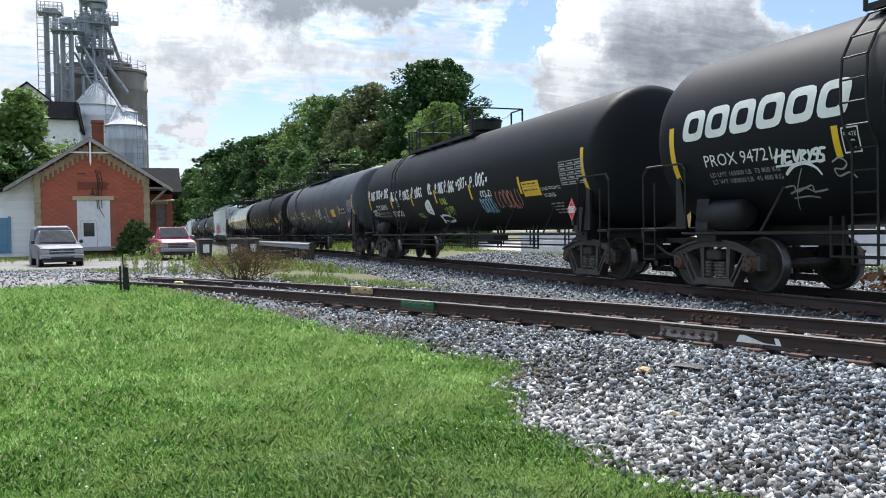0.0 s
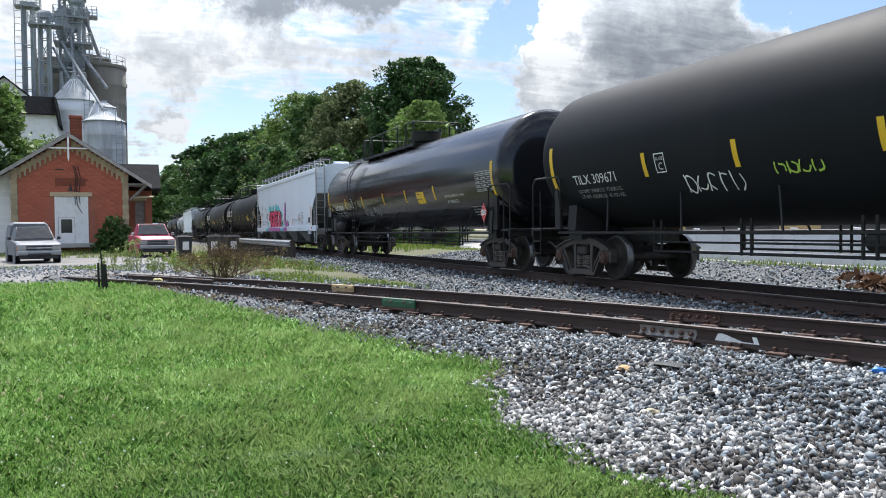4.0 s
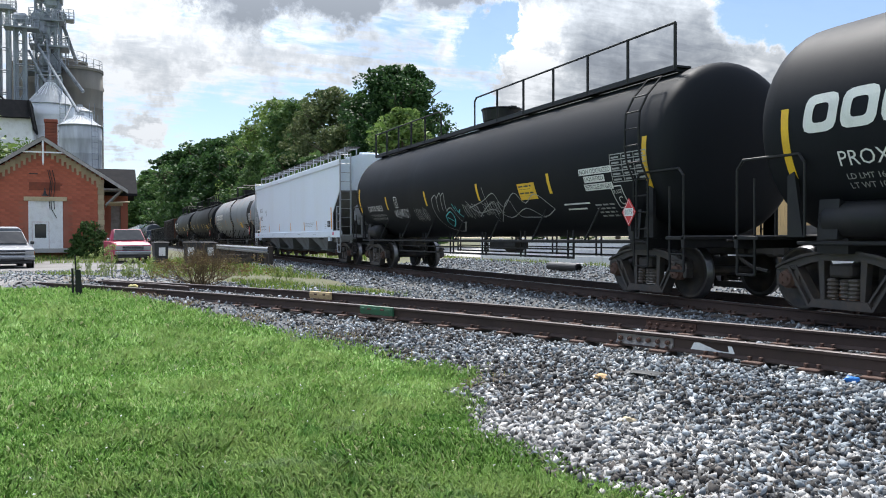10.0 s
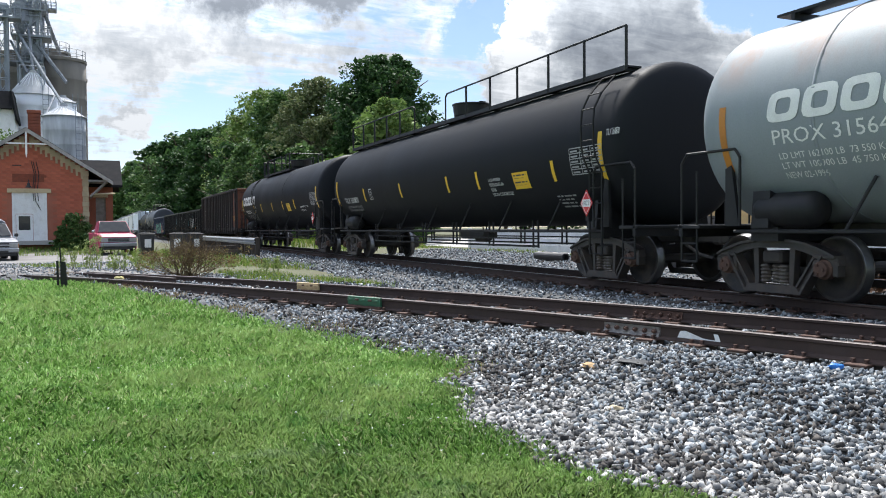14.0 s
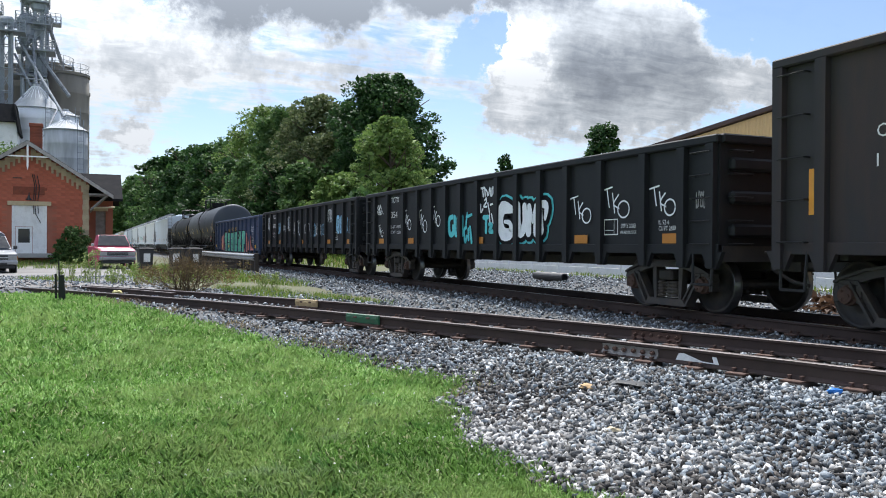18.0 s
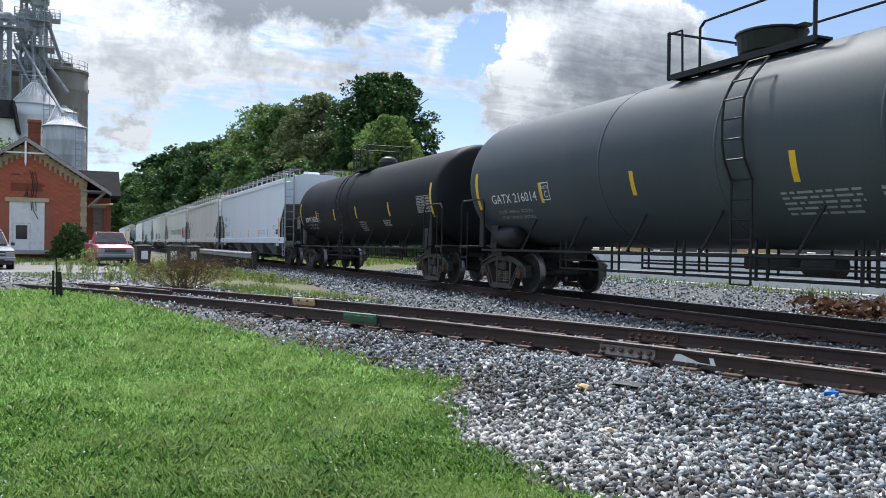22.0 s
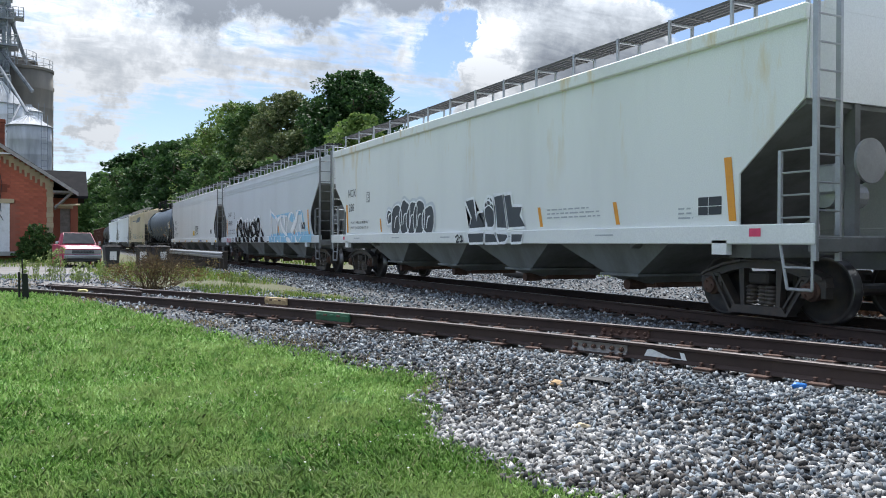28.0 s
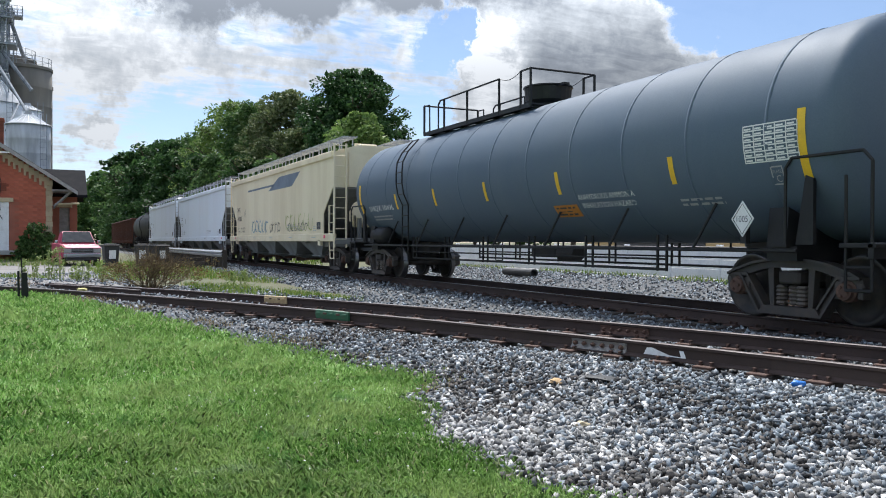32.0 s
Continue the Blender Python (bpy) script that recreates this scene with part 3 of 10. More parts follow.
# ---- ground, ballast and tracks ----
TRACK_Y, TRACK_YC, RAIL_Y = 10.155, 10.155, 0.755
def spur_y(x):
    return -0.01038 * x * x + 0.16344 * x + 8.20


def spur_dir(x):
    d = Vector((1, -0.02076 * x + 0.16344, 0)).normalized()
    return d, Vector((-d.y, d.x, 0))


def smooth(a, b, x):
    t = min(1, max(0, (x - a) / (b - a)))
    return t * t * (3 - 2 * t)


def ground_z(x, y):
    """Height of the ground: the near lawn lies 0.4 m under the rails and rises towards the drive and the depot."""
    rise = 0.26 * smooth(-9, -18, x) * (1 - smooth(4, 8, y))
    z = -0.40 + rise
    bed = -0.20 - 0.02
    # the bed of the main track
    d = abs(y - TRACK_YC)
    z += (bed - z) * (1 - smooth(1.9, 4.2, d))
    # the bed of the spur
    if x > -34:
        sd = abs(y - spur_y(x)) * spur_dir(x)[0].x
        z = max(z, -0.40 + (bed + 0.38) * (1 - smooth(1.5, 3.0, sd)))
        # the drive crosses the siding level with its rails
        lie = y - spur_y(x)
        z += (0.004 - z) * smooth(-21.4 - 0.2 * lie, -22.9 - 0.2 * lie, x) * smooth(-33, -30, x) * (1 - smooth(1.3, 3.2, sd))
    # the yard and the depot's ground
    z -= 0.09 * smooth(-24, -38, x) * (1 - smooth(4, 8, y))
    z += 0.16 * smooth(-48, -56, x) * (1 - smooth(5, 9, y)) * smooth(-60, -6, y + 0.0 * x)
    # beyond the track the ground is level with it
    z += 0.28 * smooth(13, 17, y)
    z += 0.25 * smooth(24, 40, y)
    return z




EDGE_X = (-60.0, -21.3, -19.31, -17.43, -15.21, -13.34, -11.47, -10.56, -9.13, -8.19, -7.64, -7.2, -6.91, -6.27, -5.72, -5.04, -4.4, -3.96, -3.5, 8.0)
EDGE_Y = (-9.0, -0.45, 0.16, 0.67, 1.35, 1.97, 2.48, 2.90, 3.20, 3.46, 3.62, 3.40, 3.02, 3.00, 2.70, 2.60, 2.67, 2.79, 2.90, 3.2)
LAWN_END = -21.3


def lawn_edge(x):
    return np.interp(x, EDGE_X, EDGE_Y)


def zone(x, y):
    """0 lawn, 1 ballast, 2 gravel drive, 3 rough grass, 4 paved yard."""
    if y > 18.6:
        return 4 if (20.5 < y < 36 and x > -75) or (19 < y and x > -36 and y < 36) else 3
    if x > LAWN_END and y < lawn_edge(x):
        return 0
    if abs(y - TRACK_YC) < 3.4 or (x > -40 and TRACK_YC < y < 18.6):
        return 1
    if x > -22.5 and y > lawn_edge(x):
        return 3 if (x < -18.5 and 4.6 < y - 0.35 * (x + 21) < 6.6) else 1
    if x < -22.3 and abs(y - spur_y(x)) < 2.0:
        return 2
    if x > -46 and abs(y - spur_y(x)) < 1.6:
        return 1
    if -38 < x <= LAWN_END + 0.5 and y < 1.0 + 0.1 * (x + 30):
        return 2
    if -50 < x <= -30 and y < 7 and y > -9:
        return 2
    if x > -30 and -9 < y < 2.2:
        return 2
    return 3


def axis_steps(lo, hi, fine_lo, fine_hi, fine, coarse):
    out, v = [], lo
    while v < hi:
        out.append(v)
        v += fine if fine_lo <= v < fine_hi else min(coarse, max(fine, 0.12 * min(abs(v - fine_lo), abs(v - fine_hi))) if not fine_lo <= v < fine_hi else fine)
        if v < fine_lo and v + fine > fine_lo:
            v = fine_lo
    return out + [hi]


def make_ground():
    xs = axis_steps(-1500, 600, -62, 6, 0.5, 120)
    ys = axis_steps(-600, 1500, -12, 24, 0.4, 120)
    vs = [(x, y, ground_z(x, y)) for x in xs for y in ys]
    n = len(ys)
    fs = [(i * n + j, (i + 1) * n + j, (i + 1) * n + j + 1, i * n + j + 1) for i in range(len(xs) - 1) for j in range(n - 1)]
    me = bpy.data.meshes.new("ground")
    me.from_pydata(vs, [], fs)
    for k in ("lawn_soil", "ballast_bed", "gravel_road", "soil", "concrete"):
        me.materials.append(M[k])
    me.polygons.foreach_set("material_index", [zone(*p.center[:2]) for p in me.polygons])
    me.polygons.foreach_set("use_smooth", [True] * len(me.polygons))
    return tagged(new("ground", me), "lawn, ballast and gravel ground", "ground", kind="structure")


make_ground()


RAIL_PROF = [(-0.07, -0.172), (0.07, -0.172), (0.07, -0.160), (0.012, -0.135), (0.010, -0.045), (0.036, -0.032), (0.036, -0.006), (0.028, 0.0), (-0.028, 0.0), (-0.036, -0.006), (-0.036, -0.032), (-0.010, -0.045), (-0.012, -0.135), (-0.07, -0.160)]


def rail(path, label, head, step=17):
    """A rail of welded or bolted lengths along a path of (x, y); its head is bare metal."""
    ob = thing("rail", None, label, "rail", "rails")
    for k in range(0, len(path) - 1, step):
        rail_length(path, k, min(k + step, len(path) - 1), head, ob)
    return ob


def rail_length(path, first, last, head, ob):
    rings = []
    for i in range(first, last + 1):
        x, y = path[i]
        a, b = path[max(0, i - 1)], path[min(len(path) - 1, i + 1)]
        d = Vector((b[0] - a[0], b[1] - a[1], 0)).normalized()
        nrm = Vector((-d.y, d.x, 0))
        rings.append([Vector((x, y, z)) + nrm * u for u, z in RAIL_PROF])
    bm = bmesh.new()
    loft(bm, rings)
    me = mesh("rail", bm, [M["rail"], head])
    for p in me.polygons:
        if p.center.z > -0.0045:
            p.material_index = 1
    place("rail_length", me, ob)


for s in (-1, 1):
    rail([(x, TRACK_YC + s * RAIL_Y) for x in (-900, -300, -100, -61, -49, -37, -25, -13, -1, 11, 60)], "brown rusty main-line rail with a polished head", M["rail_head"], 1)
    path = []
    for k in range(70):
        x = -44 + 0.75 * k
        path.append(tuple((Vector((x, spur_y(x), 0)) + spur_dir(x)[1] * s * RAIL_Y)[:2]))
    rail(path, "rusty rail of the siding with a dull head", M["rail_dull"])



# ---- ties, plates, spikes and joints ----
def tie_mesh(long, w, hgt):
    bm = bmesh.new()
    box(bm, (0, 0, -hgt / 2), (w, long, hgt), None, 0.012)
    return mesh("tie", bm, M["tie"])


TIE, TIE_SHORT = tie_mesh(2.6, 0.23, 0.16), tie_mesh(1.9, 0.22, 0.16)


def plate_mesh():
    bm = bmesh.new()
    box(bm, (0, 0, 0.011), (0.20, 0.36, 0.022), None, 0.005)
    for s in (-1, 1):
        for q in (-1, 1):
            box(bm, (q * 0.06, s * 0.085, 0.035), (0.022, 0.03, 0.035), None, 0.004)
            box(bm, (q * 0.06, s * 0.074, 0.055), (0.034, 0.05, 0.016), None, 0.004)
    return mesh("tie_plate", bm, M["rust_part"])


PLATE = plate_mesh()
random.seed(5)
for name, xs, at in (("main_track_ties", [-46 + 0.52 * k for k in range(96)], None), ("siding_ties", [-30 + 0.55 * k for k in range(60)], spur_y)):
    bed = thing(name, None, "weathered dark timber ties with spiked plates in ballast", "ties", kind="structure")
    for x in xs:
        x += random.uniform(-0.04, 0.04)
        if at is None:
            m = pose(x, TRACK_YC + random.uniform(-0.05, 0.05), -0.19, 0, 0, random.uniform(-1.5, 1.5))
            nrm, ctr = Vector((0, 1, 0)), Vector((x, TRACK_YC, -0.19))
            ang = 0.0
        else:
            d, nrm = spur_dir(x)
            ang = math.degrees(math.atan2(d.y, d.x))
            ctr = Vector((x, spur_y(x), -0.19))
            m = Matrix.Translation(ctr) @ pose(random.uniform(-0.05, 0.05) * 0, 0, 0, 0, 0, ang + random.uniform(-2, 2))
        place("tie", TIE if at is None else TIE_SHORT, bed, m)
        for s in (-1, 1):
            p = ctr + nrm * s * RAIL_Y
            place("tie_plate", PLATE, bed, Matrix.Translation(p) @ pose(0, 0, 0.0, 0, 0, ang))


def on_rail(x, s):
    """The centre-line position that belongs to a point of a siding rail."""
    return x + s * RAIL_Y * spur_dir(x)[0].y


def joint_bar(x, s, label, bright=False):
    """A bolted joint bar on the near side of a siding rail."""
    x = on_rail(x, s)
    d, nrm = spur_dir(x)
    p = Vector((x, spur_y(x), 0)) + nrm * s * RAIL_Y
    ob = thing("joint_bar", Matrix.Translation(p) @ pose(0, 0, 0, 0, 0, math.degrees(math.atan2(d.y, d.x))), label, "joint bar", "rail joints")
    bm = bmesh.new()
    slab(bm, [(-0.012, -0.045), (-0.040, -0.042), (-0.028, -0.075), (-0.028, -0.105), (-0.062, -0.150), (-0.012, -0.140)], -0.37, 0.37, "x")
    part("bar", bm, M["worn_bar" if bright else "rust_part"], ob)
    for k in range(6):
        bm = bmesh.new()
        u = -0.31 + 0.124 * k
        span(bm, (u, -0.028, -0.09), (u, -0.062, -0.09), 0.026, 6)
        span(bm, (u, -0.062, -0.09), (u, -0.082, -0.09), 0.013, 6)
        part("bolt", bm, M["rust_part"], ob)
    return ob


joint_bar(-7.62 + 0.16, -1, "pale worn joint bar bolted to the siding rail", True)
joint_bar(-8.55, 1, "rusty joint bar bolted to the siding rail")
joint_bar(-18.3, -1, "rusty joint bar bolted to the siding rail")
# a pale paint splash on the rail web beside the joint
SPLASH_X = on_rail(-6.62, -1)
d, nrm = spur_dir(SPLASH_X)
bm = bmesh.new()
slab(bm, [(-0.26, -0.06), (-0.20, -0.055), (0.02, -0.12), (0.15, -0.125), (0.13, -0.06), (0.18, -0.06), (0.21, -0.134), (-0.30, -0.134)], -0.0130, -0.0140)
ob = part("paint_splash", bm, M["old_white"], None)
ob.matrix_basis = Matrix.Translation(Vector((SPLASH_X, spur_y(SPLASH_X), 0)) - nrm * RAIL_Y) @ pose(0, 0, 0, 0, 0, math.degrees(math.atan2(d.y, d.x)))
tagged(ob, "faded white paint splash on the rail web", "paint")


def rail_block(name, x, s, wd, material, label, cat, z=-0.03):
    x = on_rail(x, s)
    d, nrm = spur_dir(x)
    p = Vector((x, spur_y(x), 0)) + nrm * s * RAIL_Y
    ob = thing(name, Matrix.Translation(p) @ pose(0, 0, 0, 0, 0, math.degrees(math.atan2(d.y, d.x))), label, cat)
    bm = bmesh.new()
    slab(bm, [(-0.045, 0.008), (-0.075, 0.0), (-0.085, -0.06), (-0.07, -0.13), (-0.04, -0.13)], -wd / 2, wd / 2, "x")
    part("body", bm, material, ob)
    for k in range(5):
        bm = bmesh.new()
        box(bm, (-wd / 2 + wd * (k + 0.5) / 5, -0.085, -0.045), (wd / 9, 0.02, 0.03), None, 0.004)
        part("lug", bm, M["rust_part"] if k % 2 else material, ob)
    bm = bmesh.new()
    box(bm, (0, -0.06, -0.15), (wd * 1.04, 0.1, 0.03), None, 0.005)
    part("foot", bm, M["rust_part"], ob)
    return ob


rail_block("rail_lubricator", -11.93, -1, 0.76, M["green_paint"], "chipped green rail device clamped to the near rail", "rail device")
rail_block("derail_block", -15.55, 1, 0.64, M["cream_paint"], "worn cream and rust block clamped to the far rail", "rail device")
# guard rail pieces between the siding rails, by the crossing
for k, (xa, xb, off) in enumerate(((-25.5, -18.6, 0.45),)):
    pts = []
    for i in range(12):
        x = xa + (xb - xa) * i / 11
        o = off - (0.22 * smooth(8, 11, i)) - 0.22 * smooth(3, 0, i)
        pts.append(tuple((Vector((x, spur_y(x), 0)) + spur_dir(x)[1] * o)[:2]))
    rail(pts, "rusty guard rail between the siding rails", M["rail_dull"])

# ---- ballast stones and lawn ----
rng = np.random.default_rng(11)


def raw_mesh(name, verts, faces, material, smooth_faces=False):
    me = bpy.data.meshes.new(name)
    k = faces.shape[1]
    me.vertices.add(len(verts))
    me.vertices.foreach_set("co", verts.astype(np.float32).ravel())
    me.loops.add(faces.size)
    me.loops.foreach_set("vertex_index", faces.astype(np.int32).ravel())
    me.polygons.add(len(faces))
    me.polygons.foreach_set("loop_start", np.arange(0, faces.size, k, dtype=np.int32))
    me.materials.append(material)
    me.update(calc_edges=True)
    if smooth_faces:
        me.polygons.foreach_set("use_smooth", [True] * len(faces))
    return me


def crushed():
    """A broken stone: the hull of a few points on a skewed block."""
    while True:
        p = rng.uniform(-1, 1, (8, 3))
        p /= np.abs(p).max(axis=1)[:, None]
        p = p * rng.uniform(0.8, 1.05, (8, 1)) * np.array([1.0, 0.88, 0.76])
        bm = bmesh.new()
        for q in p:
            bm.verts.new(q)
        r = bmesh.ops.convex_hull(bm, input=bm.verts)
        bmesh.ops.delete(bm, geom=list({g for g in r["geom_unused"] + r["geom_interior"] if isinstance(g, bmesh.types.BMVert)}), context="VERTS")
        bm.verts.index_update()
        v = np.array([q.co[:] for q in bm.verts])
        f = np.array([[q.index for q in c.verts] for c in bm.faces])
        bm.free()
        if len(v) >= 7:
            return v, f


STONES = [crushed() for _ in range(20)]


def turns(n):
    q = rng.normal(size=(n, 4))
    q /= np.linalg.norm(q, axis=1)[:, None]
    w, x, y, z = q.T
    return np.stack([1 - 2 * (y * y + z * z), 2 * (x * y - z * w), 2 * (x * z + y * w), 2 * (x * y + z * w), 1 - 2 * (x * x + z * z), 2 * (y * z - x * w), 2 * (x * z - y * w), 2 * (y * z + x * w), 1 - 2 * (x * x + y * y)], 1).reshape(n, 3, 3)


def wedge(n, r0, r1, a0=124, a1=191, power=1.0):
    """Ground points in the field that the camera sweeps, thinning out with distance."""
    r = r0 * (r1 / r0) ** rng.random(n) if power == 0 else r0 + (r1 - r0) * rng.random(n) ** power
    a = np.radians(rng.uniform(a0, a1, n))
    return r * np.cos(a), r * np.sin(a), r


def joined(parts):
    vs, fs, o = [], [], 0
    for v, f in parts:
        vs.append(v)
        fs.append(f + o)
        o += len(v)
    return np.concatenate(vs), np.concatenate(fs)


def stone_cloud(x, y, size, sink=0.35):
    n = len(x)
    z = np.array([ground_z(a, b) for a, b in zip(x, y)])
    s = size[:, None] * rng.uniform(0.75, 1.2, (n, 3))
    c = np.stack([x, y, z + size * (rng.random(n) * 1.5 - sink)], 1)
    kind, rot, parts = rng.integers(0, len(STONES), n), turns(n), []
    for k, (bv, bf) in enumerate(STONES):
        i = np.nonzero(kind == k)[0]
        if len(i) == 0:
            continue
        v = np.einsum("nij,nkj->nki", rot[i], bv[None] * s[i][:, None, :])
        v += c[i][:, None, :]
        f = bf[None] + (np.arange(len(i)) * len(bv))[:, None, None]
        parts.append((v.reshape(-1, 3), f.reshape(-1, 3)))
    return joined(parts)


def in_ballast(x, y):
    jit = rng.normal(0, 0.10, len(x))
    return np.array([zone(a, b + j) == 1 or (a > LAWN_END and 0 < lawn_edge(a) - b < abs(j) * 0.8) for a, b, j in zip(x, y, jit)])


def clear_of_rails(x, y):
    d, s = np.abs(y - TRACK_YC), np.abs(y - spur_y(x)) * 0.93
    return (np.abs(d - RAIL_Y) > 0.10) & ((np.abs(s - RAIL_Y) > 0.10) | (x < -22.6))


stone_parts = tagged(new("ballast"), "loose crushed grey and white track ballast", "ballast", kind="structure")
sets = []
x, y, r = wedge(74000, 3.6, 34, power=0)
sets.append((x, y, (0.017 + 0.019 * rng.random(len(x)) ** 1.5) * np.clip(r / 14, 1, 1.35)))
x, y, r = wedge(62000, 3.6, 12)
sets.append((x, y, 0.017 + 0.019 * rng.random(len(x)) ** 1.5))
x, y = rng.uniform(-70, -22, 26000), rng.uniform(6.2, 18.4, 26000)
DRIVE = rng.uniform(-36, -21, 9000), rng.uniform(-9, 2.5, 9000)
sets.append((x, y, 0.032 + 0.022 * rng.random(len(x))))
pale_v, grey_v, dark_v = [], [], []
k = np.array([zone(a, b) == 2 and noise.noise((a * 0.35, b * 0.35, 8)) > -0.2 for a, b in zip(*DRIVE)]) & clear_of_rails(*DRIVE)
grey_v.append(stone_cloud(DRIVE[0][k], DRIVE[1][k], rng.uniform(0.015, 0.04, k.sum()), 0.5))
for x, y, sz in sets:
    k = in_ballast(x, y) & clear_of_rails(x, y)
    x, y, sz = x[k], y[k], sz[k]
    rim = np.clip((y - lawn_edge(x)) / 3.0, 0, 1)
    patch = np.array([noise.noise((a * 0.9, b * 0.9, 0)) + 0.5 * noise.noise((a * 2.3, b * 2.3, 5)) for a, b in zip(x, y)])
    u = rng.random(len(x))
    near = np.clip((x + 9.5) / 4, 0, 1)
    pale = u < (np.clip(1.02 - 0.95 * rim, 0.18, 1) - 0.5 * (patch > 0.16)) * (0.10 + 0.90 * near)
    dark = ~pale & (u > 0.97 - 0.18 * (1 - near) * (rim < 0.8) - 0.5 * np.clip(patch * 2.2 + 0.1, 0, 0.8) * (1 - 0.6 * (rim > 0.85)))
    for sel, out in ((pale, pale_v), (dark, dark_v), (~pale & ~dark, grey_v)):
        if sel.any():
            out.append(stone_cloud(x[sel], y[sel], sz[sel]))


ob = place("pale_stones", raw_mesh("pale_stones", *joined(pale_v), M["stone_pale"]), stone_parts)
tagged(ob, "pale limestone ballast", kind="stuff")
ob = place("grey_stones", raw_mesh("grey_stones", *joined(grey_v), M["stone_grey"]), stone_parts)
tagged(ob, "blue-grey ballast", kind="stuff")
ob = place("dark_stones", raw_mesh("dark_stones", *joined(dark_v), M["stone_dark"]), stone_parts)
tagged(ob, "near-black brown ballast", kind="stuff")
# the stones nearest to the camera lie one by one
STONE_ME = []
for k in range(14):
    me = raw_mesh("stone", *STONES[k], M["stone_single"])
    STONE_ME.append(me)
count = 0
while count < 290:
    x, y = rng.uniform(-6.6, -2.9), rng.uniform(2.5, 4.6)
    if zone(x, y) != 1 or y < lawn_edge(x) + 0.05:
        continue
    m = Matrix.Translation((x, y, ground_z(x, y) + 0.022)) @ Euler((rng.uniform(-0.5, 0.5), rng.uniform(-0.5, 0.5), rng.uniform(0, 6.3))).to_matrix().to_4x4() @ Matrix.Scale(float(rng.uniform(0.024, 0.044)), 4)
    place("stone", STONE_ME[count % 14], stone_parts, m)
    count += 1


def blades(x, y, hgt, wid, z=None, lean=0.5):
    n = len(x)
    if z is None:
        z = np.array([ground_z(a, b) for a, b in zip(x, y)])
    a = rng.uniform(0, 2 * np.pi, n)
    dx, dy = np.cos(a), np.sin(a)
    t = rng.uniform(0, 2 * np.pi, n)
    le = hgt * lean * rng.random(n)
    lx, ly = np.cos(t) * le, np.sin(t) * le
    w = wid / 2
    v = np.stack([
        np.stack([x - dx * w, y - dy * w, z], 1), np.stack([x + dx * w, y + dy * w, z], 1),
        np.stack([x + dx * w * 0.8 + lx * 0.4, y + dy * w * 0.8 + ly * 0.4, z + hgt * 0.6], 1),
        np.stack([x - dx * w * 0.8 + lx * 0.4, y - dy * w * 0.8 + ly * 0.4, z + hgt * 0.6], 1),
        np.stack([x + lx, y + ly, z + hgt], 1)], 1)
    o = (np.arange(n) * 5)[:, None]
    f = np.concatenate([o + np.array([[0, 1, 2]]), o + np.array([[0, 2, 3]]), o + np.array([[3, 2, 4]])], 0)
    return v.reshape(-1, 3), f


def lawn_blades(x, y, hgt, wid, flow):
    """Limp two-sided blades that lean out of their tuft; flow: the way the mower laid them."""
    n = len(x)
    z = np.array([ground_z(a, b) for a, b in zip(x, y)])
    t = np.where(rng.random(n) < 0.25, flow + rng.normal(0, 0.7, n), rng.uniform(0, 2 * np.pi, n))
    le = hgt * (0.1 + 0.75 * rng.random(n) ** 1.3)
    lx, ly = np.cos(t) * le, np.sin(t) * le
    a = rng.uniform(0, 2 * np.pi, n)
    dx, dy = np.cos(a) * wid / 2, np.sin(a) * wid / 2
    mz = hgt * rng.uniform(0.62, 0.85, n)
    v = np.stack([np.stack([x, y, z - 0.004], 1), np.stack([x + dx + lx * 0.4, y + dy + ly * 0.4, z + mz], 1),
                  np.stack([x + lx, y + ly, z + hgt * rng.uniform(0.7, 1.05, n)], 1), np.stack([x - dx + lx * 0.4, y - dy + ly * 0.4, z + mz * 0.96], 1)], 1)
    o = (np.arange(n) * 4)[:, None]
    return v.reshape(-1, 3), np.concatenate([o + np.array([[0, 1, 2]]), o + np.array([[0, 2, 3]])], 0)


lawn_sets = []
x, y, r = wedge(330000, 3.7, 24, power=0)
jit = rng.normal(0, 0.06, len(x))
ok = (x > LAWN_END) & (y < lawn_edge(x) + jit)
x, y, r = x[ok], y[ok], r[ok]
tuft = np.array([noise.noise((a * 1.3, b * 1.3, 3)) + 0.6 * noise.noise((a * 4.5, b * 4.5, 13)) for a, b in zip(x, y)])
flow = np.array([3.0 * noise.noise((a * 0.5, b * 0.5, 17)) + 2.0 * noise.noise((a * 2.2, b * 2.2, 19)) for a, b in zip(x, y)])
hh = (0.034 + 0.048 * rng.random(len(x)) ** 2) * np.clip(1 + 0.4 * tuft, 0.6, 1.5) * np.clip(r / 9, 1, 1.5)
lawn_sets.append(lawn_blades(x, y, hh, 0.0048 * np.maximum(1, r / 5.5) * rng.uniform(0.6, 1.4, len(x)), flow))
lawn = new("lawn_grass", raw_mesh("lawn_grass", *joined(lawn_sets), M["grass"]))
tagged(lawn, "mown green lawn with clover and dry blades", "grass", kind="stuff")
# clover heads in the lawn
x, y, r = wedge(130, 5, 14, 150, 188, power=0)
ok = (y < lawn_edge(x) - 0.3)
x, y = x[ok], y[ok]
s, f = stone_cloud(x, y, np.full(len(x), 0.009), -5.0)
tagged(new("clover_heads", raw_mesh("clover_heads", s, f, M["white_mark"])), "small white clover heads in the lawn", "flowers", kind="stuff")
